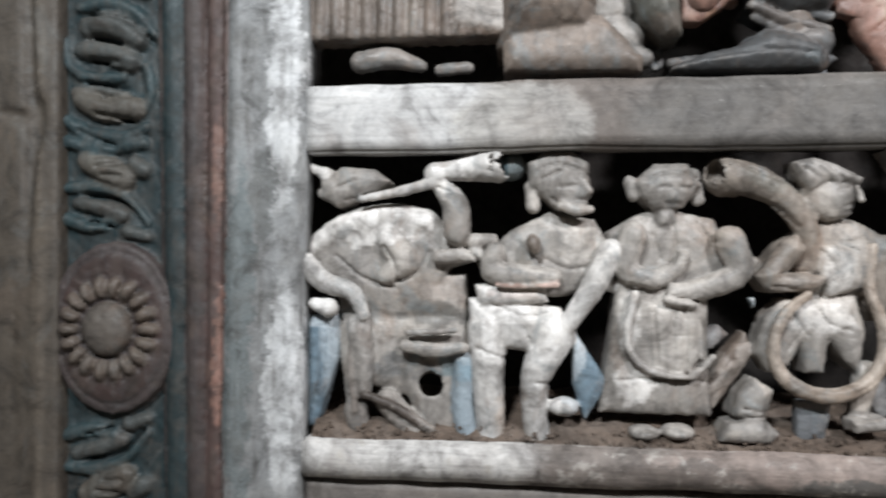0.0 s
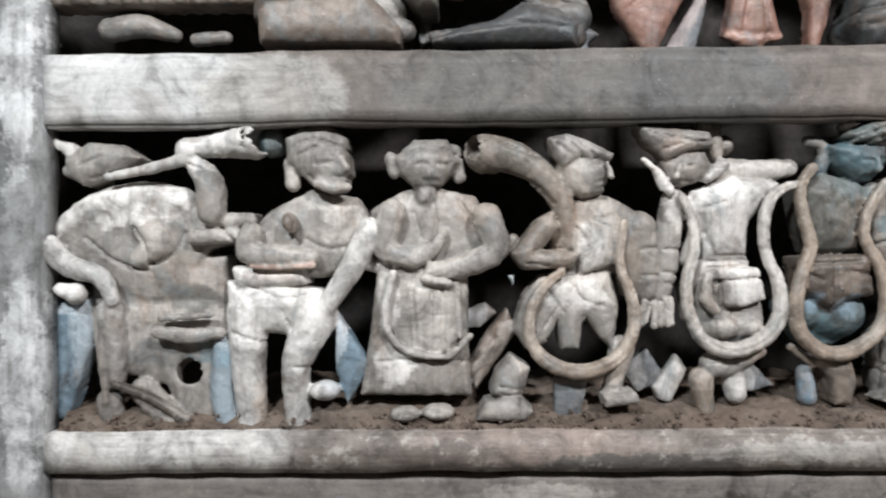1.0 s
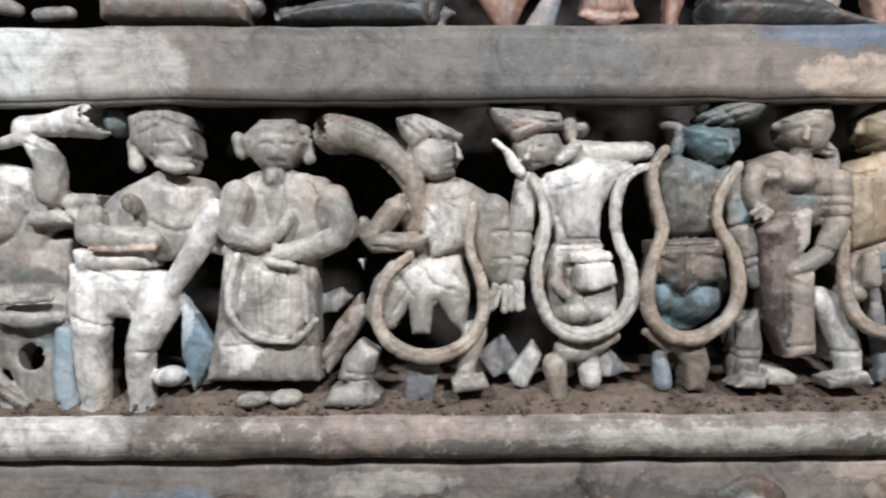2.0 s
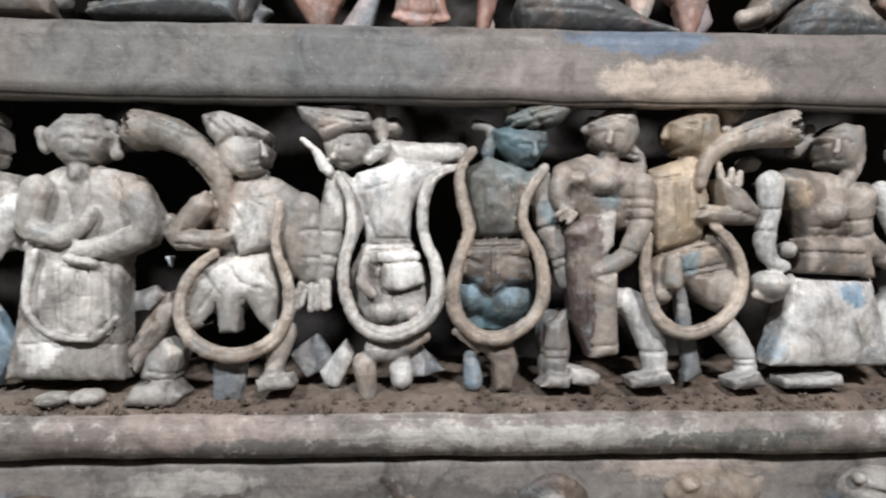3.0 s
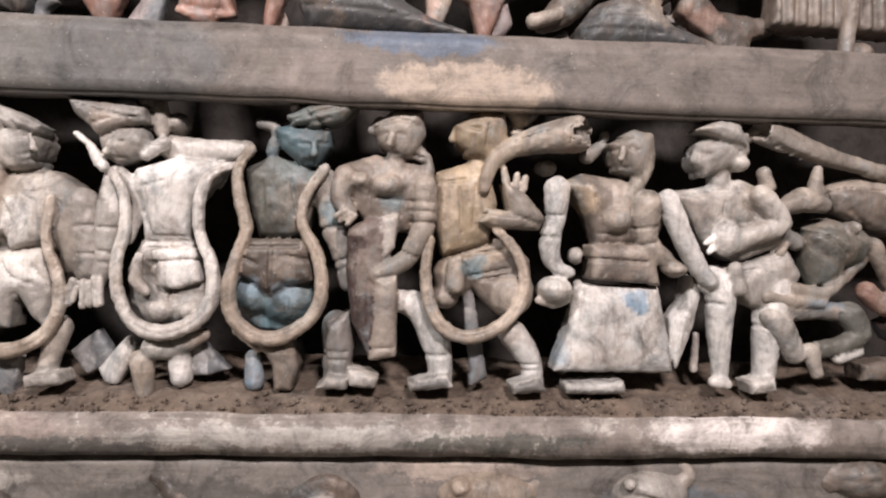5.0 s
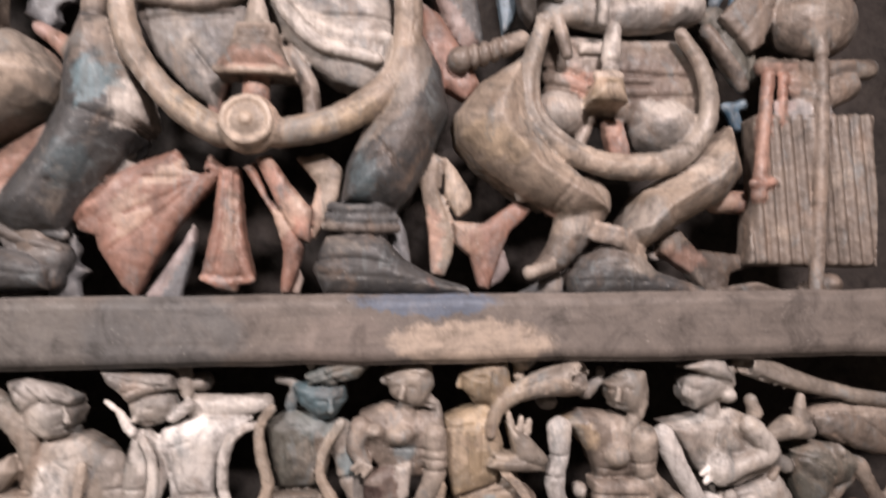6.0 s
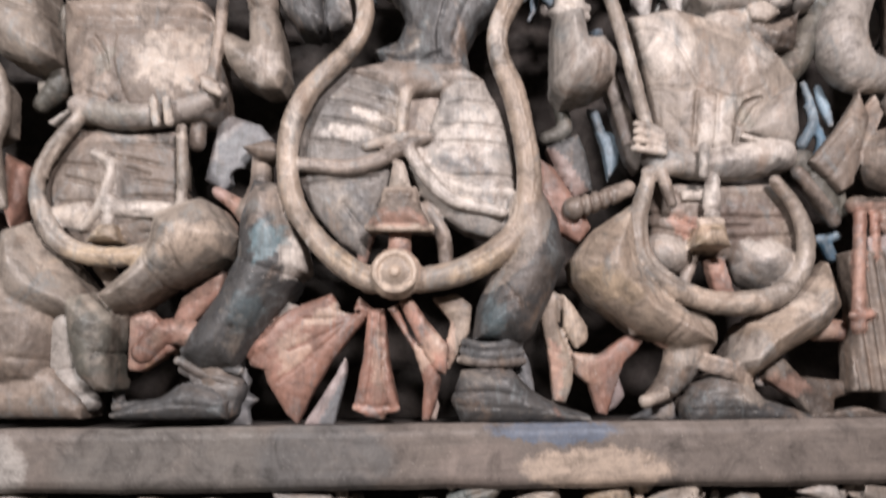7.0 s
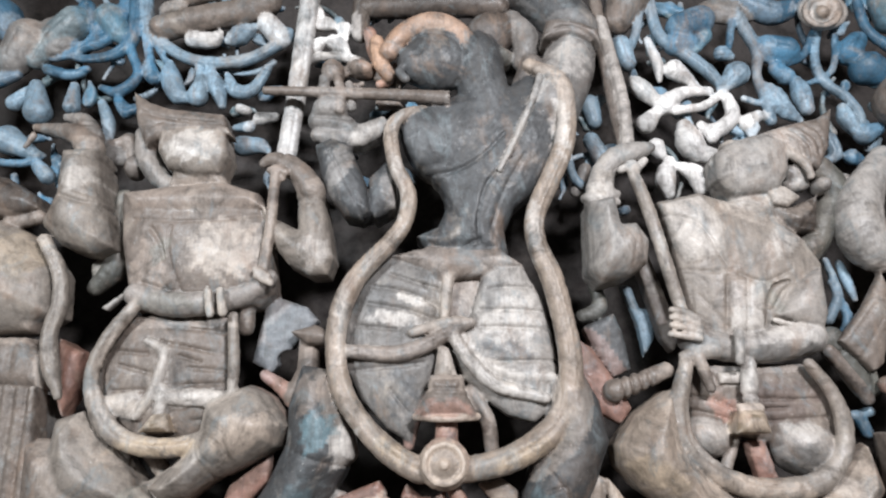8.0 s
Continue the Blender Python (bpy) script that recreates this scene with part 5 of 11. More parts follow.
c.limb([(0.861, 0.535, 1.347, 0.0077), (0.875, 0.535, 1.359, 0.005), (0.877, 0.535, 1.368, 0.0044)], 'grey', 0.003)
c.groove([(0.876, 1.352, 0.0014), (0.884, 1.351, 0.0013)], 0.0026)
c.groove([(0.893, 1.353, 0.0014), (0.901, 1.351, 0.0013)], 0.0026)
c.groove([(0.879, 1.338, 0.0013), (0.894, 1.335, 0.0013)], 0.0026)
c.groove([(0.872, 1.358, 0.0013), (0.896, 1.364, 0.0014)], 0.0026)
c.limb([(0.887, 0.509, 1.352, 0.0028), (0.885, 0.509, 1.343, 0.0035)], 'tan', 0.003)
c.slab([(0.826, 1.316), (0.854, 1.33), (0.892, 1.326), (0.927, 1.313), (0.934, 1.288), (0.925, 1.265), (0.87, 1.264), (0.86, 1.291), (0.844, 1.311)], 0.542, 0.034, 'wood', k=0.003, round=0.0055, bulge=0.009, reach=0.0198)
c.blob((0.887, 0.524, 1.288), (0.014, 0.018, 0.012), 0, 'tan', 0.004)
c.blob((0.865, 0.532, 1.307), (0.011, 0.016, 0.022), 20, 'ochre', 0.004)
c.stain(0.849, 1.305, 0.015, 0.02, 30, 'ochre', 0.5)
c.groove([(0.871, 1.275, 0.0014), (0.894, 1.274, 0.0014)], 0.0026)
c.groove([(0.899, 1.301, 0.0013), (0.897, 1.275, 0.0013)], 0.0026)
c.groove([(0.865, 1.31, 0.0013), (0.87, 1.29, 0.0014)], 0.0026)
c.limb([(0.83, 0.52, 1.314, 0.0121), (0.829, 0.52, 1.29, 0.0099), (0.824, 0.52, 1.261, 0.0099), (0.831, 0.52, 1.244, 0.007), (0.844, 0.52, 1.239, 0.005)], 'white', 0.003)
c.groove([(0.814, 1.291, 0.0013), (0.834, 1.29, 0.0013)], 0.0026)
c.groove([(0.813, 1.271, 0.0013), (0.831, 1.27, 0.0014)], 0.0026)
c.blob((0.831, 0.525, 1.222), (0.0165, 0.022, 0.0132), 0, 'pale', 0.004)
c.limb([(0.816, 0.52, 1.213, 0.0038), (0.829, 0.52, 1.21, 0.0044), (0.842, 0.52, 1.213, 0.0035)], 'pale', 0.003)
c.blob((0.851, 0.53, 1.254), (0.007, 0.014, 0.008), 0, 'tan', 0.004)
c.limb([(0.914, 0.52, 1.302, 0.0143), (0.914, 0.52, 1.271, 0.0105), (0.931, 0.52, 1.253, 0.0083), (0.942, 0.52, 1.243, 0.0066)], 'tan', 0.003)
c.groove([(0.899, 1.28, 0.0014), (0.921, 1.282, 0.0014)], 0.0026)
c.groove([(0.905, 1.265, 0.0013), (0.921, 1.268, 0.0013)], 0.0026)
c.blob((0.941, 0.52, 1.244), (0.011, 0.014, 0.0066), 0, 'tan', 0.004)
c.slab([(0.862, 1.265), (0.92, 1.266), (0.928, 1.228), (0.862, 1.231)], 0.534, 0.034, 'wood', k=0.003, round=0.0033, bulge=0.005, reach=0.0077)
c.groove([(0.856, 1.252, 0.0015), (0.913, 1.25, 0.0015)], 0.0036)
c.groove([(0.855, 1.231, 0.0017), (0.916, 1.229, 0.0015)], 0.0036)
c.stain(0.892, 1.239, 0.02, 0.007, -5, 'brown', 0.5)
c.slab([(0.859, 1.228), (0.929, 1.226), (0.939, 1.182), (0.945, 1.147), (0.832, 1.147), (0.847, 1.191)], 0.541, 0.036, 'white', k=0.003, round=0.0044, bulge=0.006, reach=0.0165)
c.stain(0.836, 1.173, 0.0077, 0.0275, 15, 'sky', 0.5)
c.stain(0.907, 1.214, 0.0143, 0.011, -30, 'blue', 0.7)
c.stain(0.883, 1.163, 0.044, 0.0099, 0, 'tan', 0.35)
c.stain(0.919, 1.184, 0.0088, 0.022, 0, 'tan', 0.4)
c.stain(0.898, 1.184, 0.0044, 0.0044, 0, 'wood', 0.5)
c.groove([(0.858, 1.224, 0.001), (0.846, 1.153, 0.001)], 0.0016)
c.groove([(0.838, 1.191, 0.001), (0.832, 1.153, 0.0011)], 0.0016)
c.groove([(0.909, 1.204, 0.0011), (0.917, 1.163, 0.001)], 0.0016)
c.slab([(0.961, 1.241), (0.972, 1.223), (0.966, 1.192), (0.95, 1.148), (0.941, 1.165), (0.945, 1.197), (0.957, 1.213)], 0.544, 0.03, 'white', k=0.003, round=0.0033, bulge=0.005, reach=0.0088)
c.slab([(0.843, 1.137), (0.897, 1.141), (0.9, 1.128), (0.843, 1.127)], 0.534, 0.03, 'grey', k=0.003, round=0.0022, bulge=0.003, reach=0.0055)
c.limb([(0.854, 0.53, 1.228, 0.0044), (0.85, 0.53, 1.192, 0.0044)], 'slate', 0.003)
tagged(c.skin('carved_figure'), 'wooden woman in a flared whitewashed skirt holding a pot', 'carving', group='figures of the lower frieze')

c = Carving(0.0019)
c.slab([(0.958, 1.36), (0.981, 1.375), (1.008, 1.372), (1.01, 1.352), (0.988, 1.338), (0.966, 1.329), (0.956, 1.342)], 0.534, 0.034, 'pale', k=0.003, round=0.0055, bulge=0.0075, reach=0.0143)
c.slab([(0.953, 1.371), (0.973, 1.381), (0.994, 1.378), (1.003, 1.357), (0.98, 1.362), (0.963, 1.369)], 0.522, 0.028, 'grey', k=0.0015, round=0.003, bulge=0.006, reach=0.007)
c.limb([(1.006, 0.53, 1.366, 0.0066), (1.017, 0.53, 1.374, 0.0077), (1.026, 0.53, 1.379, 0.0055)], 'pale', 0.003)
c.blob((1.0, 0.523, 1.343), (0.0088, 0.014, 0.0077), 0, 'pale', 0.004)
c.groove([(0.951, 1.365, 0.0014), (0.976, 1.363, 0.0014), (0.997, 1.353, 0.0014)], 0.0026)
c.groove([(0.959, 1.351, 0.0014), (0.968, 1.35, 0.0014)], 0.0026)
c.groove([(0.952, 1.333, 0.0013), (0.963, 1.335, 0.0014)], 0.0026)
c.limb([(0.96, 0.522, 1.354, 0.0033), (0.957, 0.522, 1.346, 0.0033)], 'pale', 0.003)
c.stain(0.96, 1.353, 0.0077, 0.0055, 0, 'grey', 0.5)
c.limb([(0.985, 0.532, 1.339, 0.0105), (0.986, 0.532, 1.326, 0.011)], 'grey', 0.003)
c.slab([(0.936, 1.316), (0.964, 1.32), (1.004, 1.33), (1.039, 1.316), (1.056, 1.29), (1.045, 1.267), (1.005, 1.25), (0.971, 1.266), (0.954, 1.293)], 0.542, 0.034, 'pale', k=0.003, round=0.0055, bulge=0.009, reach=0.0198)
c.stain(0.95, 1.297, 0.022, 0.0165, -20, 'wood', 0.45)
c.stain(0.987, 1.302, 0.022, 0.0138, 0, 'tan', 0.4)
c.groove([(0.942, 1.312, 0.0014), (0.971, 1.317, 0.0013), (0.998, 1.318, 0.0013)], 0.0026)
c.groove([(0.987, 1.308, 0.0014), (0.983, 1.282, 0.0014)], 0.0026)
c.groove([(0.961, 1.276, 0.0014), (0.983, 1.256, 0.0014)], 0.0026)
c.groove([(1.004, 1.308, 0.0014), (1.015, 1.293, 0.0014)], 0.0026)
c.limb([(0.932, 0.517, 1.306, 0.011), (0.948, 0.517, 1.271, 0.0099), (0.963, 0.517, 1.245, 0.0088), (0.974, 0.517, 1.234, 0.0072)], 'white', 0.003)
c.limb([(1.019, 0.515, 1.313, 0.011), (1.038, 0.515, 1.289, 0.0099), (1.01, 0.515, 1.277, 0.0094), (0.987, 0.515, 1.268, 0.011)], 'pale', 0.003)
c.blob((0.987, 0.52, 1.278), (0.0121, 0.018, 0.0154), 0, 'white', 0.004)
c.limb([(0.976, 0.516, 1.274, 0.0033), (0.968, 0.516, 1.269, 0.003)], 'white', 0.0015)
c.limb([(0.979, 0.516, 1.268, 0.0033), (0.972, 0.516, 1.261, 0.003)], 'white', 0.0015)
c.slab([(0.991, 1.246), (1.051, 1.267), (1.067, 1.242), (1.048, 1.202), (1.017, 1.211), (0.999, 1.23)], 0.542, 0.034, 'pale', k=0.003, round=0.0044, bulge=0.007, reach=0.0143)
c.stain(1.01, 1.246, 0.02, 0.007, 25, 'slate', 0.4)
c.groove([(0.98, 1.246, 0.0014), (1.015, 1.254, 0.0014), (1.037, 1.262, 0.0014)], 0.0026)
c.groove([(0.983, 1.238, 0.0013), (1.021, 1.246, 0.0014)], 0.0026)
c.limb([(0.998, 0.518, 1.246, 0.0066), (1.002, 0.518, 1.228, 0.0072)], 'grey', 0.003)
c.limb([(0.981, 0.53, 1.234, 0.0143), (0.99, 0.53, 1.225, 0.0149), (0.99, 0.53, 1.193, 0.0121), (0.992, 0.53, 1.144, 0.0077)], 'white', 0.003)
c.limb([(1.044, 0.533, 1.228, 0.0176), (1.038, 0.533, 1.182, 0.0138), (1.036, 0.533, 1.139, 0.0099)], 'white', 0.003)
c.groove([(0.962, 1.215, 0.0014), (0.989, 1.212, 0.0014)], 0.0026)
c.groove([(1.005, 1.195, 0.0014), (1.033, 1.192, 0.0014)], 0.0026)
c.slab([(1.012, 1.141), (1.037, 1.147), (1.04, 1.133), (1.014, 1.13)], 0.529, 0.03, 'pale', k=0.003, round=0.0027, bulge=0.004, reach=0.0066)
c.limb([(0.977, 0.55, 1.18, 0.0036), (0.975, 0.55, 1.147, 0.0044)], 'grey', 0.003)
c.limb([(0.984, 0.525, 1.14, 0.0055), (0.996, 0.525, 1.138, 0.0054)], 'pale', 0.003)
tagged(c.skin('carved_figure'), 'whitewashed wooden man with a bun, leaning on his knee', 'carving', group='figures of the lower frieze')

c = Carving(0.0019)
c.limb([(1.023, 0.52, 1.374, 0.0132), (1.069, 0.52, 1.356, 0.0104), (1.114, 0.52, 1.344, 0.0082), (1.151, 0.52, 1.337, 0.0072), (1.214, 0.52, 1.33, 0.0066)], 'tan', 0.002)
c.cut([(1.015, 0.516, 1.375, 0.0085), (1.026, 0.516, 1.371, 0.006)], 0.0012)
c.groove([(1.031, 1.361, 0.0013), (1.074, 1.345, 0.0014), (1.118, 1.336, 0.0014)], 0.0026)
c.stain(1.042, 1.361, 0.022, 0.0066, -20, 'grey', 0.4)
c.limb([(1.075, 0.52, 1.34, 0.0044), (1.073, 0.52, 1.321, 0.0077), (1.082, 0.52, 1.318, 0.0055)], 'tan', 0.003)
c.limb([(1.026, 0.518, 1.304, 0.0071), (1.039, 0.518, 1.302, 0.0066), (1.059, 0.518, 1.311, 0.0121), (1.08, 0.518, 1.307, 0.0077)], 'tan', 0.003)
c.limb([(1.028, 0.516, 1.309, 0.003), (1.02, 0.516, 1.304, 0.003)], 'pale', 0.0015)
c.limb([(1.031, 0.516, 1.295, 0.0033), (1.038, 0.516, 1.291, 0.003)], 'pale', 0.0015)
c.slab([(1.083, 1.324), (1.118, 1.335), (1.157, 1.333), (1.231, 1.33), (1.233, 1.27), (1.151, 1.281), (1.12, 1.291), (1.096, 1.301)], 0.542, 0.034, 'wood', k=0.003, round=0.0055, bulge=0.01, reach=0.0187)
c.stain(1.092, 1.308, 0.022, 0.0121, 0, 'slate', 0.4)
c.groove([(1.081, 1.317, 0.0014), (1.107, 1.323, 0.0014), (1.14, 1.321, 0.0014)], 0.0026)
c.groove([(1.108, 1.304, 0.0013), (1.13, 1.289, 0.0014)], 0.0026)
c.groove([(1.14, 1.315, 0.0014), (1.163, 1.295, 0.0014)], 0.0026)
c.slab([(1.068, 1.286), (1.091, 1.296), (1.12, 1.289), (1.139, 1.277), (1.127, 1.255), (1.109, 1.249), (1.105, 1.233), (1.075, 1.229), (1.068, 1.26)], 0.542, 0.034, 'moss', k=0.003, round=0.006, bulge=0.012, reach=0.0204)
c.blob((1.111, 0.52, 1.287), (0.0049, 0.01, 0.0066), 0, 'tan', 0.004)
c.limb([(1.043, 0.528, 1.282, 0.0077), (1.06, 0.528, 1.272, 0.0082)], 'grey', 0.003)
c.limb([(1.044, 0.525, 1.261, 0.0049), (1.049, 0.525, 1.269, 0.0044)], 'cream', 0.003)
c.groove([(1.066, 1.282, 0.0014), (1.087, 1.277, 0.0014), (1.104, 1.262, 0.0013)], 0.0026)
c.limb([(1.056, 0.52, 1.229, 0.0061), (1.085, 0.52, 1.225, 0.0061), (1.101, 0.52, 1.238, 0.005)], 'tan', 0.003)
c.limb([(1.03, 0.522, 1.221, 0.0066), (1.062, 0.522, 1.218, 0.0077), (1.082, 0.522, 1.217, 0.0071)], 'tan', 0.003)
c.limb([(1.037, 0.525, 1.201, 0.011), (1.046, 0.525, 1.191, 0.0132), (1.061, 0.525, 1.167, 0.0099)], 'pale', 0.003)
c.limb([(1.05, 0.53, 1.207, 0.011), (1.086, 0.53, 1.208, 0.0088), (1.119, 0.53, 1.206, 0.0099)], 'slate', 0.003)
c.stain(1.084, 1.214, 0.02, 0.005, 0, 'blue', 0.4)
c.limb([(1.114, 0.525, 1.205, 0.0121), (1.124, 0.525, 1.188, 0.0104), (1.106, 0.525, 1.176, 0.0088), (1.082, 0.525, 1.171, 0.0082)], 'moss', 0.003)
c.limb([(1.073, 0.52, 1.171, 0.0077), (1.08, 0.52, 1.15, 0.006)], 'tan', 0.003)
c.limb([(1.104, 0.525, 1.166, 0.0077), (1.123, 0.525, 1.17, 0.006)], 'white', 0.003)
c.limb([(1.04, 0.535, 1.184, 0.0036), (1.045, 0.535, 1.166, 0.0042)], 'pale', 0.003)
c.limb([(1.137, 0.528, 1.27, 0.0088), (1.147, 0.528, 1.251, 0.0072), (1.157, 0.528, 1.233, 0.0077)], 'wood', 0.003)
c.limb([(1.133, 0.53, 1.227, 0.0096), (1.15, 0.53, 1.214, 0.0099), (1.176, 0.53, 1.209, 0.0099)], 'red', 0.003)
c.limb([(1.149, 0.525, 1.219, 0.0044), (1.162, 0.525, 1.239, 0.0038), (1.168, 0.525, 1.252, 0.0028)], 'tan', 0.003)
c.slab([(1.159, 1.196), (1.202, 1.219), (1.243, 1.209), (1.244, 1.175), (1.192, 1.169), (1.169, 1.179)], 0.549, 0.03, 'slate', k=0.003, round=0.0044, bulge=0.006, reach=0.0132)
c.limb([(1.029, 0.53, 1.336, 0.0066), (1.033, 0.53, 1.323, 0.0077)], 'tan', 0.003)
c.limb([(1.127, 0.535, 1.256, 0.0084), (1.114, 0.535, 1.239, 0.0055)], 'wood', 0.003)
c.slab([(1.139, 1.156), (1.249, 1.169), (1.25, 1.141), (1.139, 1.139)], 0.554, 0.03, 'wood', k=0.003, round=0.0033, bulge=0.004, reach=0.0077)
tagged(c.skin('carved_relief'), 'dark wooden relief with a long horn and a crouching animal', 'carving', group='figures of the lower frieze')

# upper register
c = Carving(0.0023)
c.slab([(0.483, 2.056), (0.529, 2.067), (0.583, 2.087), (0.637, 2.089), (0.662, 2.107), (0.692, 2.113), (0.714, 2.077), (0.714, 2.027), (0.695, 1.978), (0.666, 1.943), (0.634, 1.916), (0.62, 1.887), (0.624, 1.855), (0.581, 1.843), (0.524, 1.861), (0.506, 1.882), (0.536, 1.894), (0.547, 1.92), (0.539, 1.952), (0.51, 1.977), (0.494, 2.01)], 0.548, 0.05, 'slate', k=0.004, round=0.0105, bulge=0.0168, reach=0.0525)
c.slab([(0.483, 2.052), (0.537, 2.063), (0.605, 2.068), (0.639, 2.059), (0.626, 2.022), (0.594, 1.989), (0.557, 1.974), (0.512, 1.975), (0.494, 2.006)], 0.54, 0.05, 'slate', k=0.003, round=0.009, bulge=0.0132, reach=0.0338)
c.groove([(0.509, 1.966, 0.0023), (0.556, 1.963, 0.0021), (0.593, 1.979, 0.0021), (0.626, 2.012, 0.0021)], 0.003)
c.groove([(0.633, 1.981, 0.0021), (0.598, 1.94, 0.0023), (0.586, 1.895, 0.0021), (0.588, 1.865, 0.0021)], 0.003)
c.groove([(0.541, 1.942, 0.0018), (0.561, 1.903, 0.0017), (0.564, 1.866, 0.0017)], 0.002)
c.groove([(0.651, 1.984, 0.0019), (0.619, 1.931, 0.0019), (0.603, 1.887, 0.0018)], 0.002)
c.groove([(0.525, 1.871, 0.0021), (0.553, 1.859, 0.0021), (0.588, 1.872, 0.0021)], 0.003)
c.limb([(0.617, 0.505, 1.96, 0.0035), (0.641, 0.505, 2.006, 0.0045), (0.663, 0.505, 2.054, 0.0045), (0.676, 0.505, 2.091, 0.0045)], 'pale', 0.001)
c.limb([(0.593, 0.536, 2.139, 0.0368), (0.607, 0.536, 2.069, 0.033)], 'slate', 0.008)
c.blob((0.542, 0.53, 2.137), (0.0496, 0.036, 0.048), -20, 'slate', 0.004)
c.blob((0.507, 0.525, 2.124), (0.0195, 0.026, 0.0255), 20, 'slate', 0.004)
c.limb([(0.495, 0.508, 2.114, 0.0045), (0.49, 0.508, 2.106, 0.006), (0.499, 0.508, 2.095, 0.006)], 'slate', 0.003)
c.groove([(0.504, 2.127, 0.0019), (0.52, 2.13, 0.0019)], 0.002)
c.groove([(0.496, 2.088, 0.0019), (0.519, 2.087, 0.0019)], 0.002)
c.limb([(0.476, 0.514, 2.141, 0.0128), (0.495, 0.514, 2.165, 0.0158), (0.536, 0.514, 2.18, 0.0184), (0.572, 0.514, 2.164, 0.016), (0.586, 0.514, 2.13, 0.012)], 'peach', 0.003)
c.limb([(0.459, 0.524, 2.163, 0.0105), (0.463, 0.524, 2.132, 0.0112), (0.476, 0.524, 2.11, 0.009)], 'peach', 0.003)
c.limb([(0.448, 0.534, 2.184, 0.0096), (0.456, 0.534, 2.148, 0.0096), (0.475, 0.534, 2.112, 0.0075), (0.461, 0.534, 2.103, 0.006)], 'red', 0.003)
c.groove([(0.486, 2.144, 0.0019), (0.524, 2.159, 0.002), (0.562, 2.15, 0.0019), (0.581, 2.128, 0.0019)], 0.002)
c.blob((0.618, 0.545, 2.183), (0.0368, 0.03, 0.032), 10, 'brown', 0.004)
c.limb([(0.648, 0.54, 2.199, 0.016), (0.666, 0.54, 2.17, 0.0192), (0.66, 0.54, 2.134, 0.0144)], 'grey', 0.004)
c.blob((0.626, 0.55, 2.142), (0.024, 0.03, 0.0144), 0, 'moss', 0.004)
c.limb([(0.441, 0.555, 2.242, 0.016), (0.499, 0.555, 2.242, 0.0176), (0.565, 0.555, 2.243, 0.0192), (0.631, 0.555, 2.237, 0.0176)], 'brown', 0.004)
c.limb([(0.671, 0.535, 2.124, 0.0165), (0.653, 0.535, 2.097, 0.0105)], 'brown', 0.004)
c.limb([(0.694, 0.54, 2.063, 0.04), (0.719, 0.54, 2.114, 0.0368), (0.727, 0.54, 2.154, 0.0352)], 'grey', 0.006)
c.stain(0.72, 2.118, 0.03, 0.03, 0, 'pale', 0.4)
c.slab([(0.682, 2.146), (0.691, 2.177), (0.719, 2.18), (0.76, 2.16), (0.762, 2.138), (0.724, 2.151)], 0.53, 0.05, 'brown', k=0.003, round=0.0045, bulge=0.009, reach=0.015)
c.groove([(0.689, 2.156, 0.002), (0.724, 2.161, 0.002), (0.757, 2.141, 0.0019)], 0.003)
c.groove([(0.684, 2.146, 0.0019), (0.723, 2.151, 0.002), (0.756, 2.131, 0.0019)], 0.003)
c.limb([(0.736, 0.545, 2.185, 0.0336), (0.714, 0.545, 2.218, 0.0352), (0.676, 0.545, 2.253, 0.0336)], 'slate', 0.005)
c.slab([(0.379, 2.006), (0.401, 2.015), (0.424, 2.005), (0.446, 1.95), (0.454, 1.911), (0.439, 1.902), (0.418, 1.908), (0.399, 1.936), (0.387, 1.968)], 0.535, 0.05, 'slate', k=0.003, round=0.006, bulge=0.0108, reach=0.0195)
c.slab([(0.438, 1.915), (0.449, 1.962), (0.475, 1.989), (0.482, 1.968), (0.482, 1.921), (0.456, 1.905)], 0.545, 0.05, 'slate', k=0.003, round=0.006, bulge=0.0096, reach=0.0195)
c.groove([(0.4, 1.993, 0.0019), (0.423, 1.946, 0.0018), (0.441, 1.907, 0.0018)], 0.003)
c.groove([(0.448, 1.949, 0.0021), (0.452, 1.903, 0.0023)], 0.003)
c.stain(0.412, 1.969, 0.0135, 0.0375, -20, 'grey', 0.6)
c.stain(0.477, 1.936, 0.0105, 0.03, 10, 'grey', 0.5)
c.limb([(0.382, 0.523, 2.045, 0.015), (0.408, 0.523, 2.04, 0.0165), (0.427, 0.523, 2.029, 0.012)], 'grey', 0.003)
c.limb([(0.381, 0.52, 2.023, 0.0098), (0.409, 0.52, 2.017, 0.0112), (0.425, 0.52, 2.021, 0.009)], 'grey', 0.002)
c.slab([(0.417, 2.03), (0.468, 2.048), (0.476, 2.038), (0.472, 2.022), (0.438, 2.005), (0.417, 2.006)], 0.532, 0.03, 'pale', k=0.003, round=0.0038, bulge=0.008, reach=0.012)
c.blob((0.397, 0.52, 2.06), (0.024, 0.022, 0.018), 0, 'grey', 0.004)
c.limb([(0.411, 0.508, 2.053, 0.0082), (0.412, 0.508, 2.082, 0.0067), (0.407, 0.508, 2.103, 0.006)], 'wood', 0.002)
c.limb([(0.385, 0.522, 2.07, 0.0075), (0.388, 0.522, 2.108, 0.008)], 'grey', 0.003)
c.limb([(0.426, 0.516, 2.061, 0.0068), (0.422, 0.516, 2.094, 0.006)], 'grey', 0.002)
c.blob((0.397, 0.535, 2.124), (0.016, 0.02, 0.0192), 0, 'wood', 0.004)
c.blob((0.436, 0.54, 2.13), (0.0195, 0.02, 0.012), -20, 'wood', 0.004)
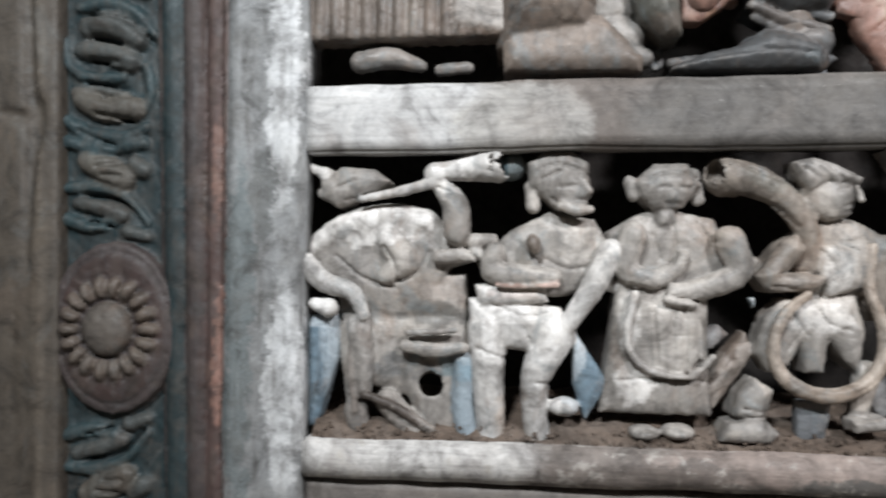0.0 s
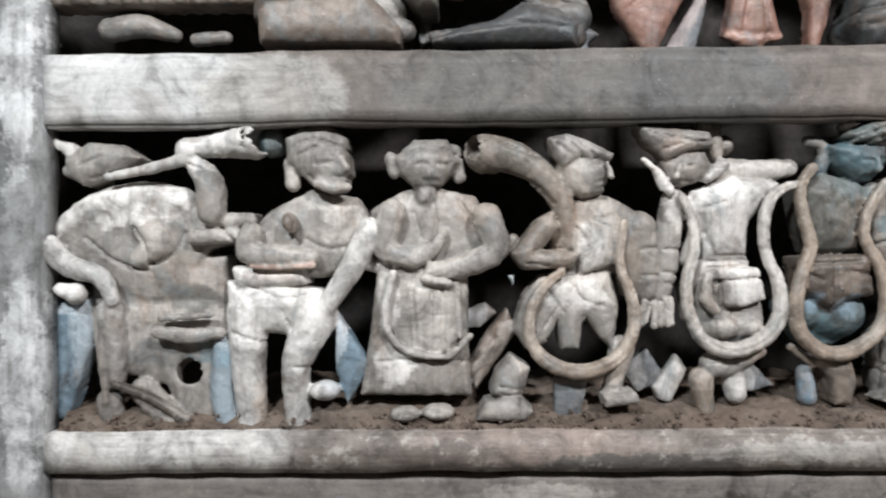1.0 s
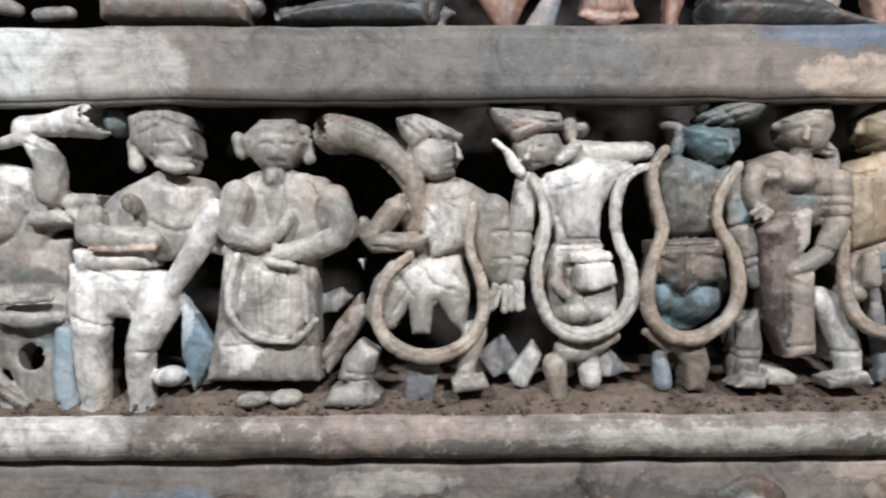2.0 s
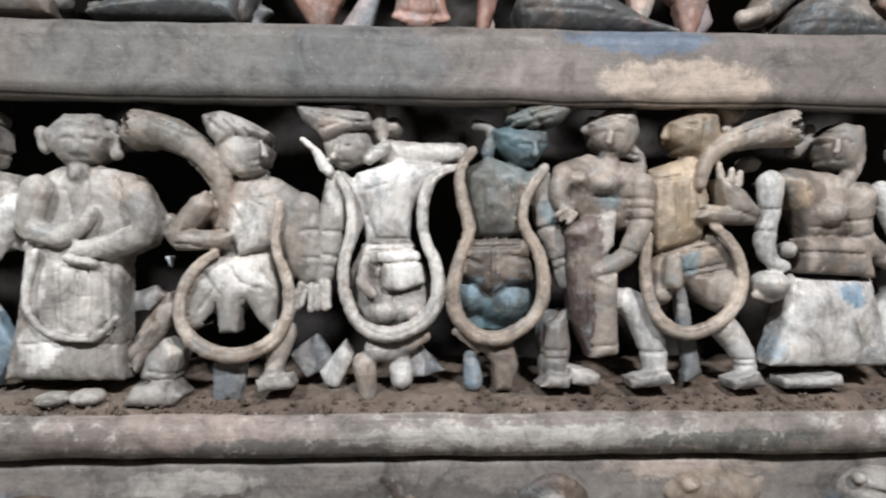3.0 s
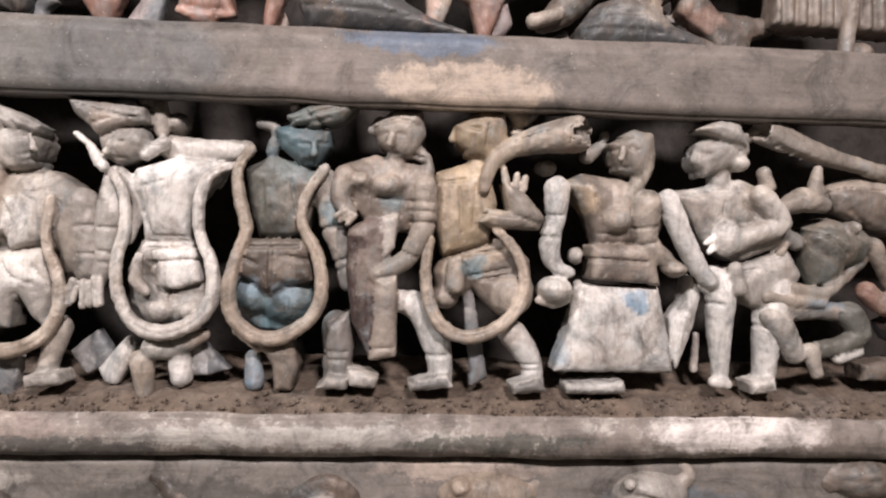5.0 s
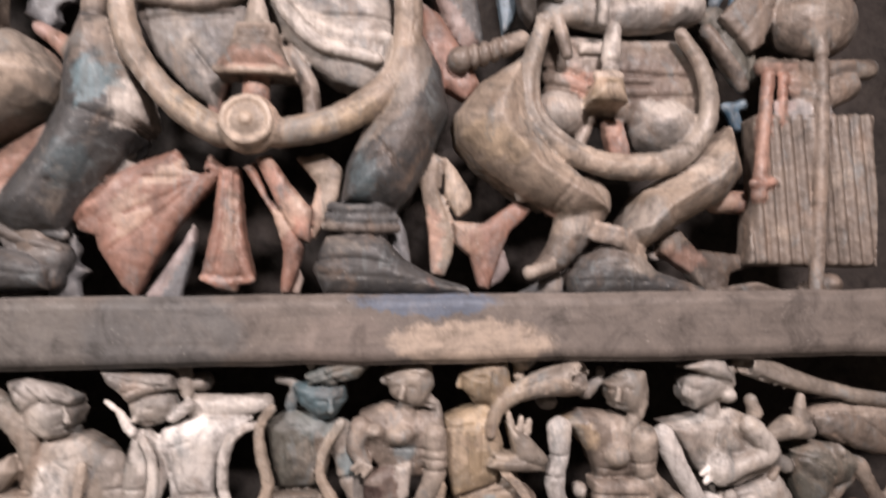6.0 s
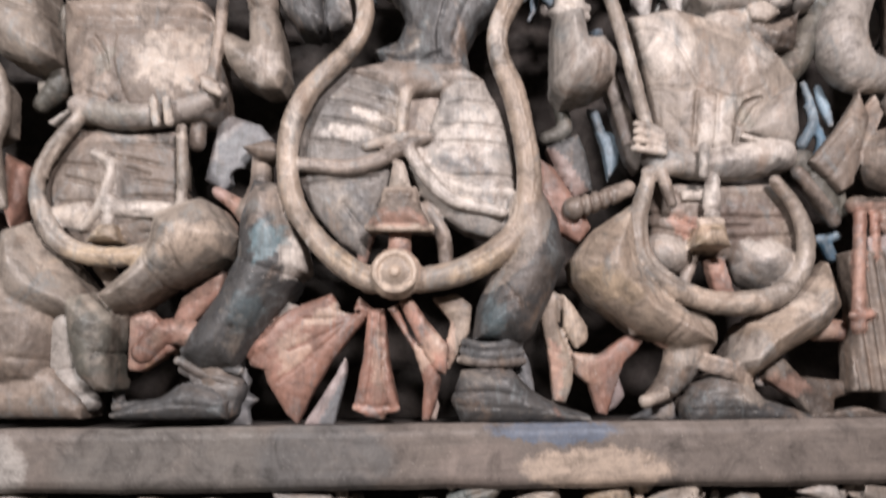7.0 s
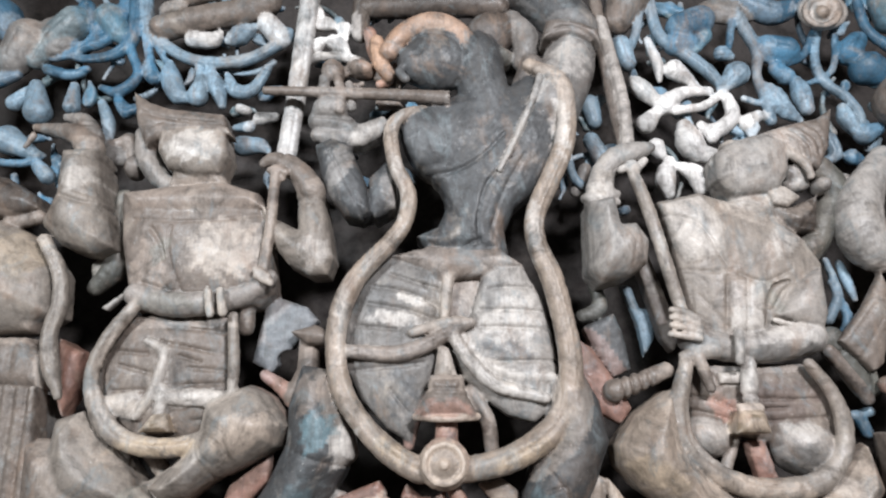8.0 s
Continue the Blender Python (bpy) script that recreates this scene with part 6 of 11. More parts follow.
c.groove([(0.377, 2.047, 0.0019), (0.429, 2.039, 0.0018)], 0.003)
c.limb([(0.314, 0.506, 2.084, 0.006), (0.411, 0.506, 2.077, 0.0075), (0.515, 0.506, 2.068, 0.0084), (0.551, 0.506, 2.064, 0.0098)], 'wood', 0.001)
c.cut([(0.543, 0.506, 2.065, 0.006), (0.559, 0.506, 2.063, 0.0067)], 0.0012)
c.slab([(0.597, 1.851), (0.639, 1.841), (0.661, 1.797), (0.672, 1.747), (0.675, 1.7), (0.666, 1.666), (0.643, 1.649), (0.613, 1.658), (0.584, 1.679), (0.563, 1.7), (0.547, 1.731), (0.55, 1.758), (0.573, 1.778), (0.587, 1.821)], 0.545, 0.04, 'pale', k=0.003, round=0.0056, bulge=0.0132, reach=0.0315)
c.slab([(0.474, 1.856), (0.538, 1.845), (0.545, 1.801), (0.534, 1.759), (0.529, 1.718), (0.508, 1.672), (0.498, 1.63), (0.472, 1.645), (0.439, 1.679), (0.419, 1.721), (0.419, 1.769), (0.438, 1.826)], 0.545, 0.04, 'grey', k=0.003, round=0.0056, bulge=0.0108, reach=0.0315)
c.slab([(0.474, 1.856), (0.524, 1.866), (0.61, 1.863), (0.641, 1.838), (0.587, 1.826), (0.537, 1.821), (0.51, 1.838)], 0.54, 0.04, 'wood', k=0.003, round=0.0056, bulge=0.0084, reach=0.0168)
c.groove([(0.594, 1.809, 0.0021), (0.65, 1.809, 0.002)], 0.0038)
c.groove([(0.584, 1.783, 0.002), (0.66, 1.779, 0.0021)], 0.0038)
c.groove([(0.583, 1.762, 0.002), (0.664, 1.757, 0.0021)], 0.0038)
c.groove([(0.595, 1.72, 0.002), (0.671, 1.719, 0.0021)], 0.0038)
c.groove([(0.617, 1.709, 0.002), (0.669, 1.691, 0.002)], 0.0038)
c.groove([(0.476, 1.831, 0.0021), (0.51, 1.818, 0.0021), (0.536, 1.811, 0.0021)], 0.0038)
c.groove([(0.455, 1.816, 0.0021), (0.496, 1.807, 0.002), (0.534, 1.789, 0.002)], 0.0038)
c.groove([(0.448, 1.795, 0.002), (0.496, 1.785, 0.0021), (0.533, 1.771, 0.0021)], 0.0038)
c.groove([(0.435, 1.768, 0.0021), (0.482, 1.762, 0.002)], 0.0038)
c.groove([(0.43, 1.743, 0.0021), (0.482, 1.738, 0.0021)], 0.0038)
c.groove([(0.429, 1.715, 0.002), (0.482, 1.718, 0.0021), (0.515, 1.722, 0.002)], 0.0038)
c.groove([(0.475, 1.691, 0.002), (0.495, 1.664, 0.002)], 0.0038)
c.stain(0.61, 1.732, 0.0336, 0.0119, -8, 'slate', 0.85)
c.stain(0.621, 1.772, 0.0385, 0.035, 0, 'pale', 0.5)
c.stain(0.599, 1.801, 0.014, 0.021, 0, 'slate', 0.5)
c.stain(0.482, 1.775, 0.0338, 0.0091, -8, 'pale', 0.7)
c.stain(0.506, 1.797, 0.0228, 0.0065, -12, 'pale', 0.7)
c.stain(0.482, 1.684, 0.0273, 0.0299, 0, 'slate', 0.7)
c.stain(0.459, 1.805, 0.021, 0.021, 0, 'slate', 0.35)
c.stain(0.631, 1.67, 0.0325, 0.0163, -10, 'grey', 0.6)
c.slab([(0.523, 1.849), (0.596, 1.846), (0.586, 1.78), (0.57, 1.752), (0.548, 1.712), (0.527, 1.726), (0.532, 1.782)], 0.556, 0.03, 'wood', k=0.003, round=0.0045, bulge=0.008, reach=0.015)
c.limb([(0.423, 0.512, 1.737, 0.0084), (0.482, 0.512, 1.732, 0.0098), (0.522, 0.512, 1.743, 0.0098), (0.554, 0.512, 1.761, 0.0091), (0.572, 0.512, 1.766, 0.0065)], 'wood', 0.0015)
c.limb([(0.502, 0.512, 1.757, 0.0059), (0.543, 0.512, 1.767, 0.0077), (0.563, 0.512, 1.769, 0.0065)], 'tan', 0.0015)
c.limb([(0.548, 0.512, 1.756, 0.0077), (0.57, 0.512, 1.721, 0.0085), (0.6, 0.512, 1.692, 0.0085), (0.655, 0.512, 1.676, 0.0065)], 'pale', 0.0015)
c.limb([(0.56, 0.518, 1.755, 0.0058), (0.582, 0.518, 1.724, 0.0077), (0.615, 0.518, 1.705, 0.0078), (0.666, 0.518, 1.7, 0.0063)], 'pale', 0.0015)
c.groove([(0.429, 1.737, 0.0013), (0.482, 1.732, 0.0014), (0.526, 1.744, 0.0013), (0.556, 1.762, 0.0013)], 0.002)
c.groove([(0.553, 1.747, 0.0013), (0.575, 1.714, 0.0013), (0.606, 1.687, 0.0013)], 0.002)
c.limb([(0.551, 0.522, 1.841, 0.007), (0.544, 0.522, 1.805, 0.0077), (0.54, 0.522, 1.772, 0.0065)], 'tan', 0.002)
c.limb([(0.539, 0.513, 1.732, 0.0078), (0.54, 0.513, 1.705, 0.014)], 'tan', 0.002)
c.slab([(0.523, 1.705), (0.56, 1.704), (0.565, 1.681), (0.577, 1.654), (0.502, 1.657), (0.516, 1.683)], 0.515, 0.04, 'wood', k=0.003, round=0.0035, bulge=0.0108, reach=0.0168)
c.groove([(0.519, 1.689, 0.002), (0.562, 1.688, 0.0019)], 0.003)
c.groove([(0.517, 1.682, 0.0018), (0.565, 1.68, 0.0016)], 0.002)
c.limb([(0.505, 0.5, 1.659, 0.0046), (0.54, 0.488, 1.655, 0.0042), (0.575, 0.5, 1.657, 0.0046)], 'cream', 0.001)
c.stain(0.54, 1.666, 0.0325, 0.0104, 0, 'red', 0.4)
c.limb([(0.54, 0.512, 1.648, 0.013), (0.539, 0.512, 1.62, 0.0137)], 'red', 0.002)
c.limb([(0.569, 0.53, 1.686, 0.0091), (0.587, 0.53, 1.656, 0.0098), (0.592, 0.53, 1.618, 0.0085)], 'wood', 0.003)
c.limb([(0.51, 0.535, 1.685, 0.0091), (0.498, 0.535, 1.646, 0.0084), (0.494, 0.535, 1.627, 0.0065)], 'red', 0.003)
c.limb([(0.537, 0.525, 2.06, 0.006), (0.496, 0.508, 2.043, 0.0077), (0.479, 0.508, 2.02, 0.0098), (0.484, 0.508, 1.972, 0.0098), (0.5, 0.508, 1.933, 0.0105), (0.495, 0.508, 1.896, 0.0105), (0.475, 0.508, 1.867, 0.0112), (0.44, 0.508, 1.831, 0.0126), (0.419, 0.508, 1.792, 0.0133), (0.411, 0.508, 1.743, 0.0123), (0.42, 0.508, 1.692, 0.013), (0.444, 0.508, 1.652, 0.0126), (0.476, 0.508, 1.62, 0.0143), (0.508, 0.508, 1.6, 0.0143)], 'cream', 0.0012)
c.limb([(0.563, 0.508, 1.6, 0.0143), (0.608, 0.508, 1.609, 0.015), (0.649, 0.508, 1.631, 0.0156), (0.676, 0.508, 1.662, 0.0144), (0.687, 0.508, 1.713, 0.0143), (0.682, 0.508, 1.767, 0.0136), (0.672, 0.508, 1.819, 0.014), (0.657, 0.508, 1.862, 0.0126), (0.658, 0.508, 1.899, 0.0126), (0.679, 0.508, 1.944, 0.0135), (0.701, 0.508, 1.993, 0.0133), (0.708, 0.508, 2.046, 0.0126), (0.699, 0.508, 2.086, 0.012), (0.665, 0.52, 2.117, 0.009)], 'cream', 0.0012)
c.groove([(0.481, 2.021, 0.0023), (0.486, 1.973, 0.0023), (0.502, 1.934, 0.0023), (0.497, 1.896, 0.0021), (0.477, 1.867, 0.0021), (0.442, 1.831, 0.0021), (0.42, 1.793, 0.002), (0.413, 1.744, 0.0021), (0.422, 1.692, 0.002), (0.446, 1.652, 0.002), (0.478, 1.62, 0.002), (0.51, 1.6, 0.002)], 0.0022)
c.groove([(0.607, 1.609, 0.0023), (0.648, 1.631, 0.0023), (0.675, 1.662, 0.0023), (0.686, 1.713, 0.0023), (0.681, 1.767, 0.0023), (0.671, 1.819, 0.0025), (0.656, 1.863, 0.0025), (0.657, 1.9, 0.0025), (0.677, 1.944, 0.0026), (0.7, 1.994, 0.0025), (0.707, 2.047, 0.0025), (0.698, 2.087, 0.0026)], 0.0022)
c.groove([(0.682, 1.661, 0.0013), (0.693, 1.712, 0.0013), (0.689, 1.765, 0.0013), (0.678, 1.818, 0.0013), (0.664, 1.861, 0.0014), (0.665, 1.898, 0.0014), (0.685, 1.943, 0.0014), (0.708, 1.993, 0.0014), (0.715, 2.045, 0.0014)], 0.0016)
c.stain(0.697, 2.015, 0.0112, 0.042, 0, 'pale', 0.6)
c.stain(0.421, 1.779, 0.0084, 0.056, 0, 'pale', 0.35)
c.stain(0.487, 1.943, 0.0105, 0.045, 0, 'pale', 0.5)
c.stain(0.655, 1.878, 0.0098, 0.035, 0, 'pale', 0.5)
c.stain(0.481, 1.621, 0.026, 0.0091, -35, 'ochre', 0.5)
c.stain(0.628, 1.614, 0.036, 0.0108, 20, 'ochre', 0.5)
c.blob((0.536, 0.502, 1.607), (0.0288, 0.02, 0.0288), 0, 'cream', 0.004)
c.limb([(0.558, 0.486, 1.607, 0.0036), (0.555, 0.486, 1.596, 0.0039), (0.546, 0.486, 1.589, 0.0039), (0.536, 0.486, 1.587, 0.0039), (0.525, 0.486, 1.59, 0.0036), (0.517, 0.486, 1.598, 0.0036), (0.515, 0.486, 1.608, 0.0039), (0.518, 0.486, 1.618, 0.0036), (0.526, 0.486, 1.625, 0.0036), (0.537, 0.486, 1.628, 0.0036), (0.548, 0.486, 1.625, 0.0039), (0.555, 0.486, 1.617, 0.0036), (0.558, 0.486, 1.607, 0.0036)], 'cream', 0.001)
c.limb([(0.536, 0.484, 1.607, 0.0066)], 'cream', 0.001)
c.slab([(0.702, 1.748), (0.719, 1.737), (0.743, 1.698), (0.761, 1.663), (0.746, 1.644), (0.709, 1.666), (0.698, 1.706)], 0.548, 0.02, 'red', k=0.0015, round=0.0028, bulge=0.003, reach=0.0098)
c.slab([(0.712, 1.763), (0.753, 1.779), (0.761, 1.754), (0.767, 1.709), (0.745, 1.7), (0.723, 1.731)], 0.556, 0.02, 'slate', k=0.0015, round=0.0028, bulge=0.003, reach=0.0098)
c.limb([(0.715, 0.56, 1.778, 0.0084), (0.738, 0.56, 1.789, 0.0105), (0.733, 0.56, 1.822, 0.0075)], 'moss', 0.003)
c.slab([(0.369, 1.724), (0.405, 1.717), (0.423, 1.66), (0.431, 1.619), (0.412, 1.587), (0.382, 1.545), (0.358, 1.508), (0.321, 1.504), (0.293, 1.522), (0.303, 1.548), (0.332, 1.59), (0.352, 1.633), (0.354, 1.677)], 0.55, 0.06, 'slate', k=0.003, round=0.0072, bulge=0.03, reach=0.03)
c.slab([(0.389, 1.686), (0.413, 1.68), (0.429, 1.636), (0.431, 1.614), (0.413, 1.609), (0.383, 1.621), (0.377, 1.649)], 0.54, 0.05, 'slate', k=0.003, round=0.0048, bulge=0.0132, reach=0.018)
c.groove([(0.368, 1.624, 0.0018), (0.395, 1.614, 0.0017), (0.433, 1.604, 0.0018)], 0.003)
c.stain(0.423, 1.629, 0.0156, 0.024, -20, 'pale', 0.8)
c.stain(0.394, 1.645, 0.018, 0.024, -20, 'teal', 0.6)
c.stain(0.382, 1.687, 0.018, 0.024, 0, 'wood', 0.5)
c.stain(0.371, 1.568, 0.0165, 0.022, -30, 'teal', 0.25)
c.limb([(0.297, 0.525, 1.528, 0.0054), (0.325, 0.525, 1.515, 0.006), (0.36, 0.525, 1.504, 0.0054)], 'slate', 0.002)
c.limb([(0.292, 0.522, 1.517, 0.0054), (0.321, 0.522, 1.502, 0.006), (0.356, 0.522, 1.491, 0.0054)], 'brown', 0.002)
c.limb([(0.294, 0.525, 1.507, 0.0039), (0.318, 0.525, 1.493, 0.0044), (0.349, 0.525, 1.482, 0.0042)], 'slate', 0.002)
c.slab([(0.217, 1.459), (0.246, 1.471), (0.275, 1.477), (0.301, 1.493), (0.333, 1.487), (0.352, 1.474), (0.35, 1.453), (0.278, 1.453), (0.226, 1.454)], 0.54, 0.05, 'slate', k=0.003, round=0.0036, bulge=0.0108, reach=0.0132)
c.groove([(0.249, 1.465, 0.0015), (0.292, 1.47, 0.0015), (0.343, 1.466, 0.0014)], 0.002)
c.slab([(0.661, 1.701), (0.702, 1.707), (0.72, 1.671), (0.727, 1.626), (0.709, 1.583), (0.688, 1.54), (0.673, 1.527), (0.619, 1.533), (0.625, 1.572), (0.638, 1.602), (0.654, 1.628)], 0.55, 0.06, 'slate', k=0.003, round=0.0072, bulge=0.03, reach=0.027)
c.groove([(0.651, 1.598, 0.0018), (0.67, 1.574, 0.0018), (0.682, 1.556, 0.0018)], 0.003)
c.groove([(0.628, 1.569, 0.0015), (0.668, 1.58, 0.0015)], 0.002)
c.stain(0.687, 1.604, 0.026, 0.026, 0, 'brown', 0.35)
c.stain(0.643, 1.556, 0.0132, 0.021, 0, 'teal', 0.3)
c.limb([(0.61, 0.525, 1.532, 0.0048), (0.636, 0.505, 1.526, 0.0054), (0.67, 0.525, 1.53, 0.0052)], 'slate', 0.002)
c.limb([(0.608, 0.525, 1.522, 0.0048), (0.636, 0.505, 1.517, 0.0054), (0.672, 0.525, 1.52, 0.0048)], 'slate', 0.002)
c.limb([(0.605, 0.525, 1.513, 0.0048), (0.635, 0.505, 1.508, 0.005), (0.673, 0.525, 1.51, 0.0052)], 'brown', 0.002)
c.slab([(0.606, 1.501), (0.636, 1.505), (0.663, 1.5), (0.681, 1.479), (0.713, 1.461), (0.743, 1.452), (0.746, 1.444), (0.605, 1.446), (0.594, 1.469)], 0.535, 0.05, 'slate', k=0.003, round=0.0048, bulge=0.0132, reach=0.0156)
c.groove([(0.599, 1.478, 0.0017), (0.635, 1.479, 0.0018), (0.67, 1.473, 0.0018)], 0.003)
c.groove([(0.602, 1.464, 0.0015), (0.652, 1.462, 0.0015), (0.699, 1.457, 0.0015)], 0.002)
c.slab([(0.67, 1.541), (0.684, 1.51), (0.689, 1.475), (0.671, 1.485), (0.665, 1.504)], 0.55, 0.012, 'blade', k=0.0015, round=0.002, bulge=0.003, reach=0.0091)
c.slab([(0.377, 1.539), (0.393, 1.561), (0.426, 1.578), (0.46, 1.59), (0.471, 1.571), (0.483, 1.569), (0.491, 1.586), (0.508, 1.571), (0.485, 1.544), (0.461, 1.514), (0.442, 1.483), (0.423, 1.444), (0.411, 1.455), (0.388, 1.491), (0.381, 1.516)], 0.54, 0.016, 'red', k=0.0015, round=0.0024, bulge=0.005, reach=0.012)
c.groove([(0.492, 1.568, 0.0015), (0.446, 1.526, 0.0015), (0.401, 1.491, 0.0015)], 0.0028)
c.groove([(0.492, 1.568, 0.0015), (0.452, 1.543, 0.0015), (0.412, 1.526, 0.0014)], 0.0028)
c.groove([(0.492, 1.568, 0.0015), (0.461, 1.561, 0.0015), (0.43, 1.561, 0.0015)], 0.0028)
c.groove([(0.492, 1.568, 0.0015), (0.474, 1.569, 0.0015), (0.456, 1.578, 0.0014)], 0.0028)
c.stain(0.418, 1.525, 0.018, 0.024, -20, 'cream', 0.35)
c.stain(0.456, 1.566, 0.03, 0.0096, 25, 'cream', 0.5)
c.slab([(0.393, 1.562), (0.408, 1.581), (0.42, 1.577), (0.427, 1.568)], 0.55, 0.014, 'pale', k=0.0015, round=0.002, bulge=0.003, reach=0.0091)
c.slab([(0.426, 1.442), (0.458, 1.49), (0.475, 1.52), (0.477, 1.499), (0.462, 1.441)], 0.548, 0.012, 'blade', k=0.0015, round=0.0018, bulge=0.003, reach=0.0084)
c.slab([(0.337, 1.444), (0.343, 1.474), (0.36, 1.509), (0.367, 1.492), (0.363, 1.48), (0.376, 1.472), (0.365, 1.462), (0.369, 1.443)], 0.548, 0.012, 'blade', k=0.0015, round=0.0018, bulge=0.003, reach=0.0084)
c.slab([(0.502, 1.571), (0.521, 1.571), (0.526, 1.512), (0.537, 1.462), (0.508, 1.46), (0.486, 1.465), (0.496, 1.513)], 0.535, 0.02, 'red', k=0.0015, round=0.0024, bulge=0.005, reach=0.0072)
c.groove([(0.512, 1.565, 0.0015), (0.508, 1.512, 0.0015), (0.501, 1.465, 0.0015)], 0.003)
c.groove([(0.518, 1.565, 0.0015), (0.519, 1.512, 0.0015), (0.523, 1.463, 0.0015)], 0.003)
c.limb([(0.489, 0.526, 1.463, 0.0042), (0.503, 0.526, 1.459, 0.0054), (0.518, 0.526, 1.459, 0.0048), (0.535, 0.526, 1.461, 0.0036)], 'red', 0.002)
c.limb([(0.502, 0.53, 1.458, 0.006), (0.517, 0.53, 1.454, 0.0054)], 'wood', 0.003)
c.slab([(0.524, 1.571), (0.535, 1.576), (0.549, 1.542), (0.57, 1.517), (0.584, 1.493), (0.578, 1.469), (0.57, 1.447), (0.561, 1.447), (0.564, 1.487), (0.553, 1.524)], 0.535, 0.018, 'red', k=0.0015, round=0.0024, bulge=0.004, reach=0.0072)
c.slab([(0.537, 1.578), (0.551, 1.584), (0.572, 1.553), (0.592, 1.529), (0.589, 1.496), (0.577, 1.502), (0.557, 1.536)], 0.53, 0.018, 'red', k=0.0015, round=0.0024, bulge=0.004, reach=0.0072)
c.stain(0.565, 1.522, 0.0132, 0.03, -35, 'cream', 0.4)
c.stain(0.515, 1.512, 0.0084, 0.036, 0, 'cream', 0.25)
c.slab([(0.573, 1.583), (0.602, 1.588), (0.62, 1.574), (0.616, 1.543), (0.601, 1.516), (0.591, 1.499), (0.587, 1.524), (0.595, 1.555)], 0.545, 0.016, 'cream', k=0.0015, round=0.0018, bulge=0.003, reach=0.0084)
c.slab([(0.564, 1.448), (0.577, 1.472), (0.581, 1.463), (0.577, 1.446)], 0.55, 0.012, 'pale', k=0.0015, round=0.0019, bulge=0.003, reach=0.0091)
c.slab([(0.697, 1.577), (0.714, 1.589), (0.724, 1.583), (0.72, 1.552), (0.732, 1.521), (0.731, 1.484), (0.722, 1.464), (0.708, 1.465), (0.706, 1.509), (0.699, 1.547)], 0.548, 0.016, 'cream', k=0.0015, round=0.0018, bulge=0.003, reach=0.0084)
c.slab([(0.724, 1.586), (0.736, 1.571), (0.75, 1.548), (0.75, 1.532), (0.736, 1.522), (0.723, 1.546)], 0.545, 0.016, 'cream', k=0.0015, round=0.0018, bulge=0.003, reach=0.0084)
c.groove([(0.719, 1.579, 0.0015), (0.718, 1.549, 0.0015), (0.728, 1.519, 0.0015)], 0.003)
c.stain(0.71, 1.496, 0.0108, 0.036, 0, 'red', 0.5)
c.slab([(0.73, 1.519), (0.761, 1.516), (0.793, 1.538), (0.812, 1.53), (0.787, 1.506), (0.777, 1.481), (0.765, 1.449), (0.755, 1.452), (0.747, 1.483), (0.734, 1.495)], 0.54, 0.018, 'red', k=0.0015, round=0.0024, bulge=0.003, reach=0.0084)
c.slab([(0.77, 1.483), (0.785, 1.492), (0.79, 1.47), (0.78, 1.458), (0.769, 1.452)], 0.552, 0.012, 'blade', k=0.0015, round=0.0018, bulge=0.003, reach=0.0084)
c.slab([(0.793, 1.444), (0.842, 1.469), (0.853, 1.442)], 0.555, 0.012, 'blade', k=0.0015, round=0.0018, bulge=0.003, reach=0.0084)
tagged(c.skin('carved_flute_player'), 'large dark-skinned wooden flute player framed by a long garland', 'carving', group='large figures of the upper register')

c = Carving(0.0023)
c.slab([(0.134, 2.093), (0.157, 2.076), (0.182, 2.066), (0.258, 2.054), (0.269, 2.024), (0.211, 2.031), (0.179, 2.028), (0.158, 2.012), (0.143, 2.045)], 0.525, 0.03, 'wood', k=0.0015, round=0.0045, bulge=0.006, reach=0.015)
c.groove([(0.152, 2.059, 0.0023), (0.186, 2.048, 0.0023), (0.262, 2.037, 0.0023)], 0.003)
c.groove([(0.16, 2.03, 0.0019), (0.18, 2.04, 0.0019)], 0.002)
c.slab([(0.173, 2.035), (0.212, 2.04), (0.258, 2.035), (0.266, 1.994), (0.256, 1.972), (0.225, 1.969), (0.187, 1.981), (0.173, 2.006)], 0.535, 0.05, 'tan', k=0.003, round=0.0075, bulge=0.012, reach=0.0262)
c.stain(0.223, 2.008, 0.0375, 0.0225, 0, 'pale', 0.6)
c.groove([(0.193, 1.977, 0.0023), (0.23, 1.963, 0.0022), (0.262, 1.971, 0.0023)], 0.003)
c.limb([(0.145, 0.535, 2.039, 0.0135), (0.151, 0.535, 2.006, 0.015), (0.169, 0.535, 1.977, 0.0135), (0.187, 0.535, 1.962, 0.009)], 'grey', 0.003)
c.groove([(0.161, 2.018, 0.0019), (0.178, 1.978, 0.0017)], 0.002)
c.blob((0.128, 0.55, 1.997), (0.0128, 0.02, 0.016), 0, 'brown', 0.004)
c.slab([(0.191, 1.984), (0.251, 1.982), (0.268, 1.957), (0.184, 1.958)], 0.545, 0.04, 'wood', k=0.003, round=0.006, bulge=0.01, reach=0.015)
c.slab([(0.127, 1.953), (0.185, 1.96), (0.259, 1.964), (0.306, 1.946), (0.32, 1.904), (0.326, 1.851), (0.331, 1.814), (0.313, 1.796), (0.27, 1.798), (0.164, 1.794), (0.149, 1.82), (0.134, 1.887)], 0.545, 0.05, 'wood', k=0.003, round=0.009, bulge=0.0156, reach=0.0525)
